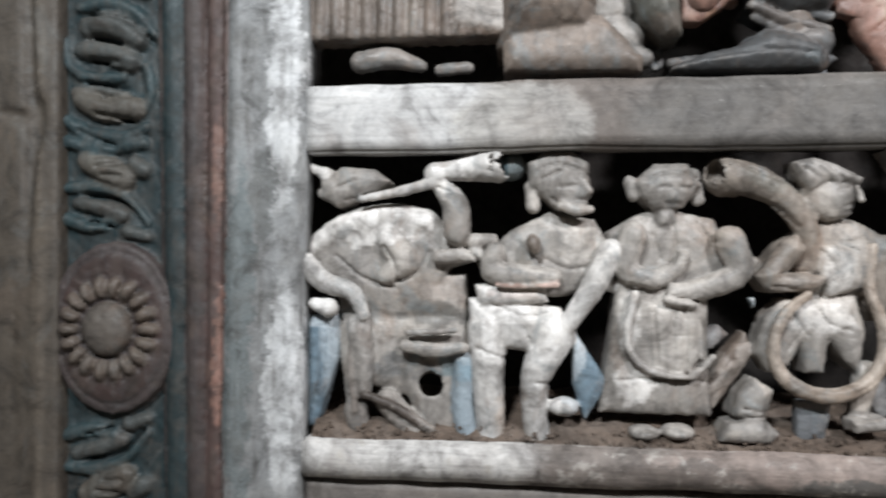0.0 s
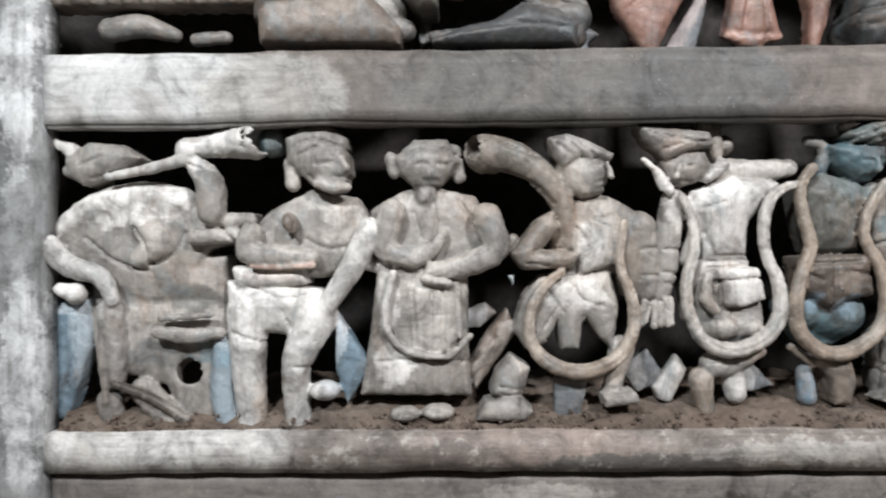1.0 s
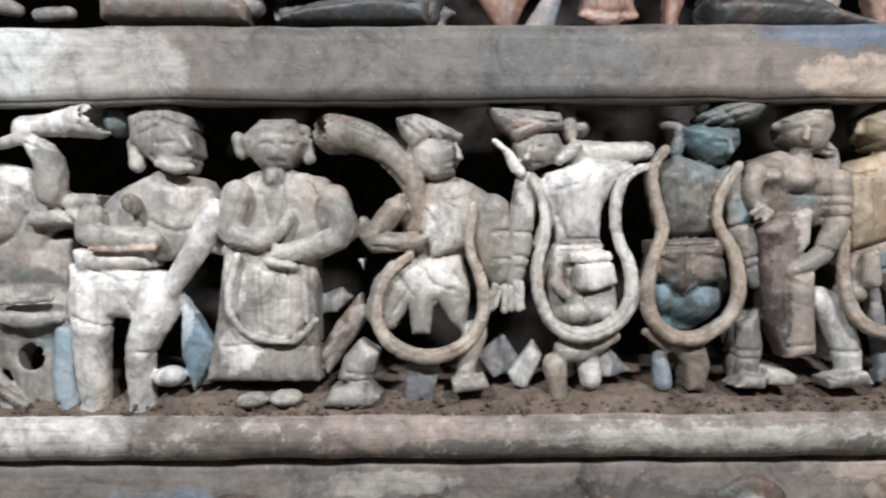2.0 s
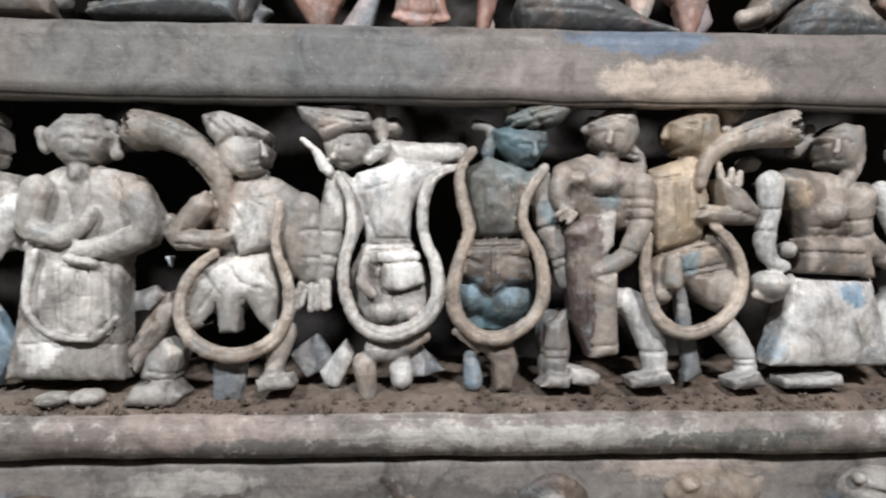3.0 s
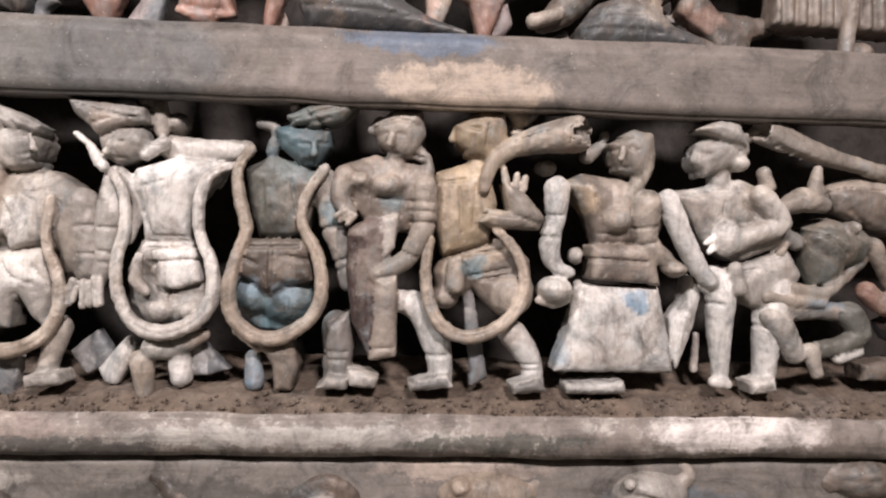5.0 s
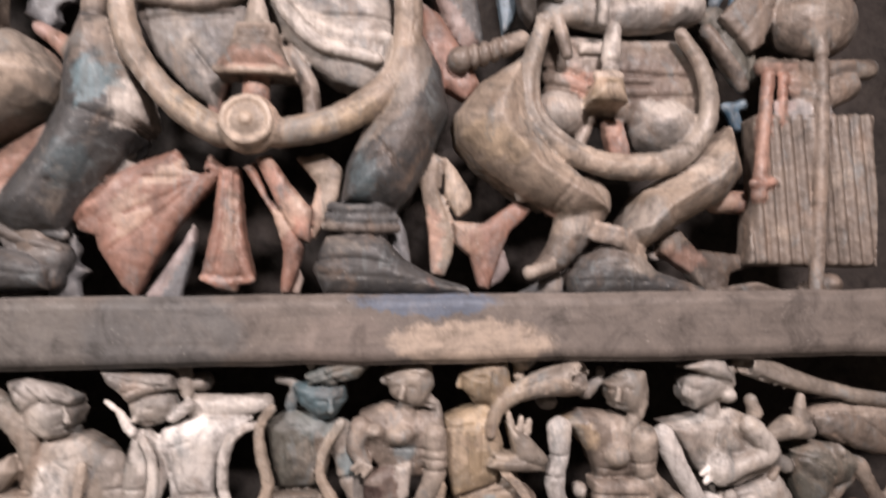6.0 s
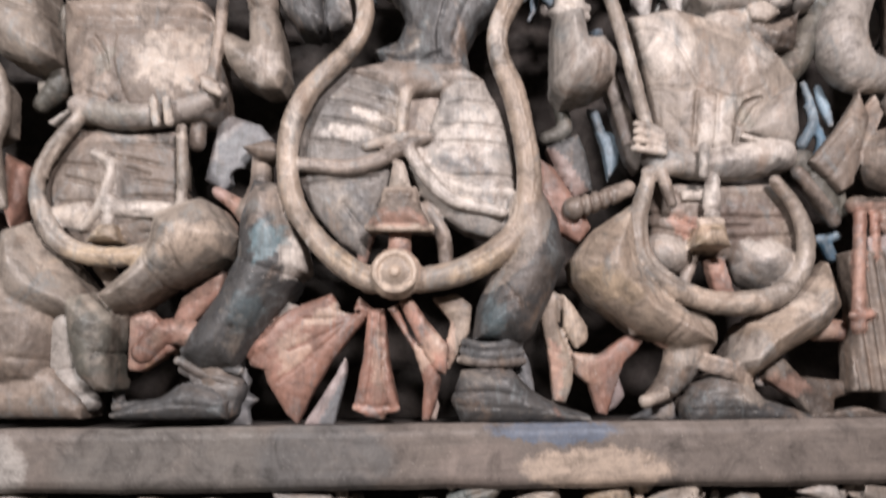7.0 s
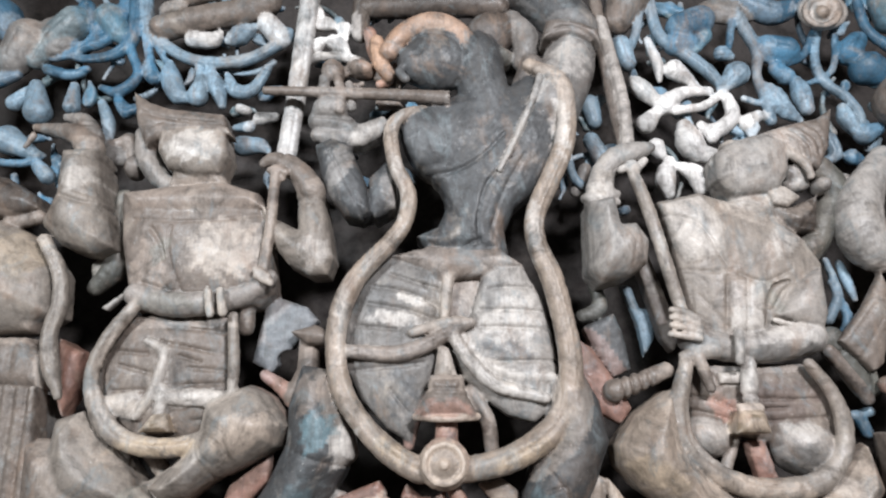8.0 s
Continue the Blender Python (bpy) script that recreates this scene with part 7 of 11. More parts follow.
c.slab([(0.134, 1.95), (0.189, 1.955), (0.262, 1.959), (0.306, 1.943), (0.315, 1.923), (0.265, 1.914), (0.207, 1.913), (0.148, 1.921)], 0.537, 0.05, 'wood', k=0.003, round=0.006, bulge=0.012, reach=0.0195)
c.groove([(0.152, 1.911, 0.0018), (0.213, 1.905, 0.0018), (0.27, 1.906, 0.0018), (0.318, 1.916, 0.0018)], 0.002)
c.stain(0.273, 1.869, 0.049, 0.0385, 0, 'tan', 0.7)
c.stain(0.176, 1.843, 0.0245, 0.042, 0, 'wood', 0.7)
c.stain(0.231, 1.911, 0.0525, 0.0105, 0, 'brown', 0.4)
c.stain(0.192, 1.868, 0.0112, 0.0182, -25, 'moss', 0.6)
c.groove([(0.203, 1.9, 0.0021), (0.203, 1.864, 0.0021), (0.221, 1.813, 0.0021)], 0.003)
c.groove([(0.178, 1.898, 0.0024), (0.191, 1.879, 0.0025), (0.198, 1.856, 0.0024)], 0.004)
c.limb([(0.162, 0.517, 1.815, 0.014), (0.205, 0.517, 1.803, 0.0168), (0.261, 0.517, 1.803, 0.0156), (0.302, 0.517, 1.813, 0.014), (0.327, 0.517, 1.831, 0.0105)], 'grey', 0.003)
c.limb([(0.259, 0.495, 1.814, 0.0052), (0.264, 0.495, 1.784, 0.0052)], 'tan', 0.0015)
c.limb([(0.274, 0.495, 1.813, 0.0052), (0.279, 0.495, 1.785, 0.0056)], 'tan', 0.0015)
c.groove([(0.171, 1.829, 0.0017), (0.214, 1.816, 0.0018), (0.276, 1.817, 0.0017), (0.31, 1.827, 0.0018)], 0.003)
c.stain(0.208, 1.802, 0.035, 0.0126, 0, 'moss', 0.5)
c.limb([(0.329, 0.5, 1.828, 0.0049), (0.314, 0.5, 1.837, 0.0049)], 'tan', 0.002)
c.limb([(0.332, 0.5, 1.821, 0.0049), (0.316, 0.5, 1.829, 0.0049)], 'tan', 0.002)
c.slab([(0.308, 1.937), (0.33, 1.909), (0.359, 1.893), (0.356, 1.939), (0.39, 1.944), (0.398, 1.899), (0.405, 1.854), (0.398, 1.833), (0.377, 1.832), (0.35, 1.847), (0.324, 1.878)], 0.54, 0.05, 'tan', k=0.003, round=0.007, bulge=0.0132, reach=0.0238)
c.groove([(0.358, 1.931, 0.0023), (0.394, 1.931, 0.0021)], 0.003)
c.groove([(0.359, 1.924, 0.0019), (0.396, 1.924, 0.0018)], 0.002)
c.groove([(0.365, 1.889, 0.0018), (0.358, 1.866, 0.0018)], 0.002)
c.stain(0.382, 1.858, 0.0196, 0.021, 0, 'pale', 0.4)
c.limb([(0.375, 0.52, 1.945, 0.018), (0.362, 0.52, 1.966, 0.0158), (0.342, 0.52, 1.984, 0.0135), (0.322, 0.52, 1.99, 0.0098), (0.311, 0.52, 1.985, 0.006)], 'wood', 0.004)
c.limb([(0.343, 0.508, 1.967, 0.0056), (0.332, 0.508, 1.973, 0.0049), (0.323, 0.508, 1.97, 0.0045)], 'wood', 0.002)
c.limb([(0.339, 0.51, 1.96, 0.0052), (0.33, 0.51, 1.965, 0.0045)], 'wood', 0.002)
c.limb([(0.331, 0.508, 1.971, 0.0068), (0.327, 0.508, 1.895, 0.007), (0.32, 0.508, 1.836, 0.007)], 'wood', 0.001)
c.limb([(0.297, 0.535, 1.798, 0.0098), (0.295, 0.535, 1.773, 0.0105)], 'wood', 0.003)
c.limb([(0.361, 0.545, 2.271, 0.0145), (0.346, 0.545, 2.114, 0.0135), (0.333, 0.545, 1.999, 0.0135)], 'white', 0.001)
c.groove([(0.364, 2.225, 0.0024), (0.349, 2.085, 0.0022), (0.338, 1.988, 0.0022)], 0.002)
c.limb([(0.113, 0.56, 1.96, 0.0112), (0.11, 0.56, 1.92, 0.016), (0.111, 0.56, 1.865, 0.0165), (0.088, 0.56, 1.836, 0.0112)], 'moss', 0.004)
c.slab([(0.152, 1.793), (0.275, 1.789), (0.282, 1.698), (0.266, 1.658), (0.233, 1.642), (0.193, 1.639), (0.151, 1.649), (0.123, 1.673), (0.113, 1.703), (0.114, 1.738), (0.131, 1.768)], 0.55, 0.04, 'wood', k=0.003, round=0.0056, bulge=0.012, reach=0.042)
c.groove([(0.181, 1.76, 0.0021), (0.212, 1.753, 0.002), (0.26, 1.742, 0.002)], 0.0035)
c.groove([(0.15, 1.73, 0.002), (0.189, 1.719, 0.002)], 0.0035)
c.groove([(0.22, 1.739, 0.0021), (0.248, 1.73, 0.0021)], 0.0035)
c.groove([(0.144, 1.7, 0.0019), (0.184, 1.699, 0.002)], 0.0035)
c.groove([(0.235, 1.724, 0.0021), (0.282, 1.719, 0.0021)], 0.0035)
c.groove([(0.204, 1.775, 0.0019), (0.272, 1.766, 0.0021)], 0.0035)
c.groove([(0.23, 1.704, 0.0019), (0.283, 1.705, 0.0021)], 0.0035)
c.groove([(0.145, 1.747, 0.0021), (0.183, 1.742, 0.0021)], 0.0035)
c.limb([(0.183, 0.518, 1.757, 0.0052), (0.203, 0.518, 1.745, 0.0063), (0.202, 0.518, 1.722, 0.007), (0.193, 0.518, 1.693, 0.0072), (0.176, 0.518, 1.669, 0.0052)], 'pale', 0.002)
c.cut([(0.216, 0.505, 1.732, 0.0033), (0.231, 0.505, 1.727, 0.0032)], 0.0012)
c.cut([(0.213, 0.505, 1.71, 0.0028), (0.226, 0.505, 1.708, 0.0026)], 0.0012)
c.limb([(0.215, 0.52, 1.69, 0.0105), (0.24, 0.52, 1.689, 0.011), (0.277, 0.52, 1.687, 0.0097)], 'pale', 0.002)
c.groove([(0.235, 1.684, 0.0016), (0.248, 1.683, 0.0018)], 0.002)
c.stain(0.251, 1.688, 0.028, 0.0098, 0, 'pale', 0.4)
c.slab([(0.129, 1.695), (0.176, 1.701), (0.185, 1.691), (0.171, 1.663), (0.145, 1.67)], 0.535, 0.03, 'pale', k=0.003, round=0.0039, bulge=0.008, reach=0.0104)
c.cut([(0.198, 0.506, 1.697, 0.0019), (0.19, 0.506, 1.673, 0.0026), (0.18, 0.506, 1.663, 0.0021)], 0.0012)
c.limb([(0.206, 0.518, 1.699, 0.0071), (0.205, 0.518, 1.673, 0.0078)], 'pale', 0.002)
c.slab([(0.199, 1.67), (0.216, 1.67), (0.223, 1.65), (0.183, 1.651), (0.191, 1.659)], 0.522, 0.03, 'ochre', k=0.003, round=0.0026, bulge=0.008, reach=0.0078)
c.stain(0.163, 1.681, 0.026, 0.0104, -10, 'tan', 0.5)
c.groove([(0.24, 1.662, 0.0016), (0.279, 1.668, 0.0016)], 0.003)
c.stain(0.259, 1.665, 0.026, 0.0065, 15, 'drab', 0.4)
c.limb([(0.166, 0.512, 1.801, 0.0077), (0.142, 0.512, 1.769, 0.0091), (0.125, 0.512, 1.734, 0.0091), (0.125, 0.512, 1.7, 0.0098), (0.143, 0.512, 1.663, 0.0119), (0.17, 0.512, 1.642, 0.0117), (0.209, 0.512, 1.633, 0.0117), (0.248, 0.512, 1.637, 0.0111), (0.276, 0.512, 1.654, 0.0091), (0.289, 0.512, 1.69, 0.0065), (0.29, 0.512, 1.729, 0.007), (0.286, 0.512, 1.783, 0.0065)], 'tan', 0.0012)
c.groove([(0.146, 1.768, 0.0019), (0.131, 1.734, 0.002), (0.131, 1.7, 0.002), (0.148, 1.665, 0.002), (0.173, 1.646, 0.0019), (0.211, 1.638, 0.002), (0.247, 1.642, 0.002)], 0.002)
c.stain(0.21, 1.633, 0.0585, 0.0104, 0, 'ochre', 0.6)
c.slab([(0.317, 1.818), (0.367, 1.8), (0.382, 1.782), (0.353, 1.752), (0.325, 1.718), (0.3, 1.732), (0.308, 1.776)], 0.56, 0.018, 'blade', k=0.0015, round=0.0023, bulge=0.003, reach=0.0105)
c.cut([(0.344, 0.54, 1.731, 0.0112), (0.341, 0.58, 1.742, 0.0112)], 0.0012)
c.slab([(0.352, 1.765), (0.383, 1.773), (0.404, 1.762), (0.401, 1.747), (0.373, 1.749)], 0.54, 0.03, 'wood', k=0.003, round=0.0035, bulge=0.008, reach=0.0098)
c.limb([(0.372, 0.545, 1.751, 0.0126), (0.371, 0.545, 1.717, 0.014), (0.355, 0.545, 1.69, 0.0126)], 'wood', 0.004)
c.limb([(0.319, 0.545, 1.715, 0.007), (0.344, 0.545, 1.697, 0.0098), (0.355, 0.545, 1.683, 0.0098)], 'red', 0.004)
c.slab([(0.083, 1.669), (0.114, 1.678), (0.147, 1.637), (0.178, 1.601), (0.195, 1.567), (0.097, 1.567), (0.077, 1.613)], 0.545, 0.06, 'tan', k=0.003, round=0.0084, bulge=0.03, reach=0.0315)
c.slab([(0.26, 1.685), (0.311, 1.702), (0.336, 1.687), (0.356, 1.654), (0.343, 1.63), (0.297, 1.606), (0.268, 1.594), (0.244, 1.578), (0.218, 1.572), (0.2, 1.591), (0.24, 1.626), (0.254, 1.651)], 0.54, 0.06, 'tan', k=0.003, round=0.0072, bulge=0.034, reach=0.033)
c.stain(0.312, 1.646, 0.036, 0.021, 20, 'cream', 0.5)
c.stain(0.33, 1.616, 0.024, 0.0084, 30, 'moss', 0.6)
c.groove([(0.257, 1.632, 0.0017), (0.272, 1.608, 0.0018), (0.278, 1.593, 0.0018)], 0.003)
c.groove([(0.262, 1.635, 0.0014), (0.277, 1.614, 0.0014)], 0.002)
c.stain(0.257, 1.617, 0.0108, 0.021, -20, 'grey', 0.5)
c.limb([(0.245, 0.545, 1.61, 0.024), (0.215, 0.545, 1.584, 0.024), (0.189, 0.545, 1.569, 0.026)], 'tan', 0.006)
c.groove([(0.235, 1.564, 0.0015), (0.249, 1.573, 0.0014)], 0.003)
c.groove([(0.227, 1.56, 0.0014), (0.241, 1.569, 0.0014)], 0.002)
c.slab([(0.166, 1.587), (0.192, 1.593), (0.222, 1.565), (0.223, 1.524), (0.226, 1.486), (0.21, 1.484), (0.188, 1.502), (0.176, 1.537)], 0.53, 0.05, 'moss', k=0.003, round=0.0048, bulge=0.0144, reach=0.018)
c.groove([(0.21, 1.527, 0.0017), (0.228, 1.525, 0.0017)], 0.003)
c.stain(0.211, 1.495, 0.0165, 0.0099, 0, 'brown', 0.5)
c.slab([(0.048, 1.65), (0.12, 1.642), (0.146, 1.593), (0.153, 1.551), (0.152, 1.521), (0.147, 1.491), (0.056, 1.481)], 0.55, 0.06, 'wood', k=0.003, round=0.0072, bulge=0.03, reach=0.03)
c.groove([(0.119, 1.523, 0.0022), (0.179, 1.516, 0.0022)], 0.003)
c.slab([(0.061, 1.499), (0.154, 1.511), (0.175, 1.49), (0.193, 1.469), (0.191, 1.455), (0.063, 1.458)], 0.54, 0.05, 'wood', k=0.003, round=0.0033, bulge=0.0084, reach=0.011)
c.limb([(0.141, 0.55, 1.63, 0.0132), (0.157, 0.55, 1.605, 0.0132)], 'wood', 0.004)
c.limb([(0.181, 0.555, 1.63, 0.0108), (0.2, 0.555, 1.605, 0.0096)], 'wood', 0.004)
c.slab([(0.281, 1.588), (0.33, 1.623), (0.327, 1.592), (0.291, 1.554), (0.272, 1.561)], 0.555, 0.018, 'red', k=0.0015, round=0.0019, bulge=0.003, reach=0.0091)
c.slab([(0.229, 1.567), (0.251, 1.574), (0.277, 1.548), (0.283, 1.529), (0.247, 1.505), (0.231, 1.507)], 0.54, 0.02, 'red', k=0.0015, round=0.0024, bulge=0.003, reach=0.0084)
c.groove([(0.255, 1.564, 0.0014), (0.27, 1.534, 0.0014), (0.277, 1.514, 0.0014)], 0.002)
c.stain(0.265, 1.512, 0.018, 0.0072, 20, 'peach', 0.4)
c.limb([(0.256, 0.55, 1.55, 0.0084), (0.281, 0.55, 1.531, 0.0072)], 'wood', 0.004)
c.slab([(0.203, 1.523), (0.213, 1.526), (0.218, 1.471), (0.207, 1.464)], 0.555, 0.012, 'blade', k=0.0015, round=0.0018, bulge=0.003, reach=0.0084)
tagged(c.skin('carved_attendant'), 'wooden attendant with bent knees, round garland and a pale staff', 'carving', group='large figures of the upper register')

c = Carving(0.0023)
c.slab([(0.046, 2.014), (0.092, 2.014), (0.1, 1.965), (0.116, 1.918), (0.124, 1.879), (0.1, 1.869), (0.062, 1.881), (0.033, 1.909), (0.046, 1.951)], 0.545, 0.06, 'tan', k=0.003, round=0.0075, bulge=0.024, reach=0.0255)
c.groove([(0.059, 2.0, 0.0023), (0.104, 1.998, 0.0021)], 0.003)
c.groove([(0.062, 1.943, 0.0026), (0.085, 1.933, 0.0026), (0.109, 1.931, 0.0025)], 0.004)
c.groove([(0.063, 1.951, 0.0018), (0.108, 1.94, 0.0017)], 0.002)
c.stain(0.077, 1.966, 0.021, 0.021, 0, 'pale', 0.4)
c.limb([(0.074, 0.53, 2.021, 0.0187), (0.057, 0.53, 2.04, 0.015), (0.029, 0.53, 2.048, 0.0104), (-0.003, 0.53, 2.054, 0.0053)], 'wood', 0.004)
c.limb([(0.073, 0.535, 2.038, 0.015), (0.059, 0.535, 2.063, 0.0113), (0.035, 0.535, 2.07, 0.006)], 'grey', 0.003)
c.limb([(-0.008, 0.535, 2.045, 0.0045), (-0.018, 0.535, 2.028, 0.003)], 'wood', 0.002)
c.cut([(0.098, 0.55, 1.894, 0.018), (0.079, 0.6, 1.901, 0.0176)], 0.0012)
c.slab([(-0.103, 1.931), (-0.02, 1.92), (0.016, 1.9), (0.052, 1.853), (0.056, 1.795), (0.017, 1.775), (-0.074, 1.771)], 0.55, 0.06, 'tan', k=0.003, round=0.009, bulge=0.03, reach=0.045)
c.stain(0.011, 1.87, 0.035, 0.035, 0, 'ochre', 0.35)
c.slab([(-0.108, 1.988), (-0.024, 1.978), (0.017, 1.951), (0.023, 1.934), (-0.001, 1.925), (-0.096, 1.923)], 0.54, 0.05, 'brown', k=0.003, round=0.006, bulge=0.012, reach=0.0195)
c.limb([(-0.016, 0.53, 1.918, 0.0105), (0.02, 0.53, 1.925, 0.009)], 'wood', 0.003)
c.limb([(0.042, 0.512, 1.888, 0.0083), (0.066, 0.512, 1.847, 0.0091), (0.073, 0.512, 1.804, 0.0098), (0.065, 0.512, 1.77, 0.0098), (0.072, 0.512, 1.729, 0.0105), (0.085, 0.512, 1.695, 0.0052)], 'tan', 0.001)
c.groove([(0.044, 1.887, 0.0021), (0.068, 1.846, 0.0021), (0.075, 1.804, 0.0021), (0.068, 1.769, 0.0019), (0.075, 1.729, 0.0019)], 0.003)
c.slab([(0.008, 1.796), (0.044, 1.795), (0.033, 1.774), (0.004, 1.778)], 0.54, 0.03, 'wood', k=0.003, round=0.0042, bulge=0.01, reach=0.0098)
c.slab([(-0.076, 1.771), (0.03, 1.768), (0.057, 1.739), (0.058, 1.704), (-0.065, 1.709)], 0.55, 0.05, 'wood', k=0.002, round=0.0042, bulge=0.012, reach=0.0168, pleat=(0, 0.02, 0.003))
c.slab([(-0.066, 1.706), (0.047, 1.703), (0.061, 1.658), (0.059, 1.629), (-0.053, 1.632)], 0.552, 0.05, 'grey', k=0.002, round=0.0042, bulge=0.012, reach=0.0168, pleat=(0, 0.024, 0.004))
c.groove([(-0.024, 1.705, 0.0021), (0.074, 1.701, 0.0019)], 0.004)
c.slab([(0.06, 1.768), (0.091, 1.75), (0.089, 1.705), (0.074, 1.671), (0.061, 1.706)], 0.555, 0.03, 'red', k=0.003, round=0.0042, bulge=0.008, reach=0.0112)
c.slab([(-0.054, 1.628), (0.049, 1.625), (0.062, 1.567), (-0.043, 1.569)], 0.555, 0.05, 'grey', k=0.003, round=0.0042, bulge=0.012, reach=0.014)
c.slab([(0.078, 1.868), (0.113, 1.89), (0.114, 1.859), (0.082, 1.829)], 0.57, 0.02, 'moss', k=0.0015, round=0.0023, bulge=0.003, reach=0.0105)
c.slab([(0.108, 1.805), (0.138, 1.826), (0.132, 1.815), (0.116, 1.8)], 0.545, 0.012, 'pale', k=0.0015, round=0.0021, bulge=0.003, reach=0.0098)
tagged(c.skin('carved_dancer'), 'weathered wooden dancer with raised arm and hanging garland', 'carving', group='large figures of the upper register')

c = Carving(0.0023)
c.slab([(0.895, 1.977), (0.925, 1.994), (0.959, 2.002), (0.987, 1.987), (0.984, 1.946), (0.966, 1.922), (0.913, 1.916), (0.892, 1.94)], 0.535, 0.055, 'pale', k=0.003, round=0.0105, bulge=0.0132, reach=0.0338)
c.limb([(0.903, 0.53, 1.978, 0.0053), (0.894, 0.53, 1.967, 0.0045)], 'pale', 0.003)
c.blob((0.921, 0.535, 1.992), (0.012, 0.02, 0.0075), 0, 'tan', 0.004)
c.groove([(0.889, 1.938, 0.0018), (0.905, 1.939, 0.0018)], 0.002)
c.slab([(0.955, 2.001), (0.994, 2.012), (1.03, 2.019), (1.052, 2.033), (1.039, 1.98), (1.022, 1.949), (1.007, 1.955), (0.985, 1.977)], 0.528, 0.04, 'wood', k=0.0015, round=0.006, bulge=0.008, reach=0.018)
c.groove([(0.976, 1.999, 0.0019), (0.999, 1.978, 0.0019), (1.003, 1.953, 0.0018)], 0.003)
c.groove([(0.988, 2.003, 0.0018), (1.008, 1.981, 0.0019), (1.012, 1.96, 0.0018)], 0.003)
c.groove([(1.0, 2.006, 0.0017), (1.018, 1.985, 0.0018), (1.021, 1.967, 0.0018)], 0.003)
c.groove([(1.012, 2.009, 0.0018), (1.028, 1.988, 0.0018), (1.031, 1.974, 0.0019)], 0.003)
c.limb([(0.983, 0.51, 1.974, 0.0068), (1.004, 0.51, 1.956, 0.0056), (1.008, 0.51, 1.939, 0.0049)], 'tan', 0.002)
c.limb([(0.995, 0.53, 1.953, 0.012), (1.003, 0.53, 1.937, 0.012), (0.988, 0.53, 1.934, 0.0075)], 'grey', 0.004)
c.slab([(0.953, 1.921), (0.973, 1.927), (0.992, 1.912), (0.973, 1.899), (0.955, 1.905)], 0.52, 0.02, 'tan', k=0.0015, round=0.0021, bulge=0.003, reach=0.0098)
c.slab([(0.954, 1.91), (0.986, 1.905), (1.021, 1.919), (1.012, 1.873), (0.983, 1.867), (0.957, 1.887)], 0.545, 0.04, 'brown', k=0.003, round=0.0056, bulge=0.012, reach=0.0154)
c.limb([(1.041, 0.545, 1.962, 0.0165), (1.055, 0.545, 1.937, 0.0165), (1.038, 0.545, 1.899, 0.0165), (1.015, 0.545, 1.861, 0.018), (0.994, 0.545, 1.839, 0.0165)], 'moss', 0.004)
c.groove([(0.99, 1.877, 0.0021), (1.017, 1.876, 0.0021)], 0.003)
c.groove([(0.988, 1.87, 0.0018), (1.016, 1.869, 0.0018)], 0.003)
c.blob((1.026, 0.525, 1.93), (0.0105, 0.02, 0.0105), 0, 'grey', 0.004)
c.slab([(0.913, 1.927), (0.964, 1.925), (0.965, 1.882), (0.936, 1.887), (0.901, 1.901)], 0.545, 0.04, 'tan', k=0.003, round=0.0056, bulge=0.012, reach=0.0168)
c.slab([(0.815, 1.916), (0.869, 1.927), (0.917, 1.91), (0.965, 1.889), (0.994, 1.858), (1.008, 1.828), (1.002, 1.764), (0.987, 1.734), (0.888, 1.719), (0.854, 1.72), (0.837, 1.77), (0.826, 1.856)], 0.545, 0.05, 'tan', k=0.003, round=0.0084, bulge=0.0144, reach=0.049)
c.slab([(0.817, 1.911), (0.869, 1.921), (0.903, 1.881), (0.902, 1.83), (0.877, 1.824), (0.839, 1.832), (0.826, 1.862)], 0.538, 0.05, 'pale', k=0.003, round=0.0075, bulge=0.0096, reach=0.0255)
c.slab([(0.913, 1.859), (0.959, 1.88), (0.984, 1.86), (0.971, 1.828), (0.944, 1.808), (0.914, 1.819)], 0.538, 0.05, 'pale', k=0.003, round=0.007, bulge=0.0096, reach=0.0238)
c.groove([(0.823, 1.894, 0.0021), (0.858, 1.878, 0.0021), (0.885, 1.826, 0.0021)], 0.003)
c.groove([(0.897, 1.815, 0.0021), (0.926, 1.804, 0.002), (0.96, 1.817, 0.002)], 0.003)
c.groove([(0.833, 1.825, 0.0018), (0.867, 1.819, 0.0016), (0.891, 1.821, 0.0018)], 0.002)
c.groove([(0.849, 1.793, 0.0013), (0.877, 1.751, 0.0014)], 0.002)
c.groove([(0.841, 1.807, 0.0018), (0.842, 1.765, 0.0016)], 0.002)
c.slab([(0.885, 1.811), (0.926, 1.804), (0.917, 1.743), (0.878, 1.747)], 0.515, 0.016, 'pale', k=0.0015, round=0.0028, bulge=0.003, reach=0.0098)
c.groove([(0.906, 1.806, 0.0016), (0.897, 1.743, 0.0016)], 0.003)
c.groove([(0.883, 1.812, 0.002), (0.872, 1.724, 0.002)], 0.003)
c.groove([(0.929, 1.8, 0.0021), (0.921, 1.744, 0.002)], 0.003)
c.slab([(0.936, 1.763), (0.958, 1.797), (0.996, 1.821), (0.994, 1.762), (0.984, 1.74), (0.953, 1.753)], 0.528, 0.05, 'grey', k=0.003, round=0.0052, bulge=0.0108, reach=0.0182)
c.groove([(0.933, 1.761, 0.0019), (0.957, 1.752, 0.002), (0.984, 1.747, 0.002)], 0.003)
c.limb([(0.929, 0.503, 1.757, 0.0033), (0.956, 0.503, 1.748, 0.0039), (0.98, 0.503, 1.742, 0.0033)], 'pale', 0.001)
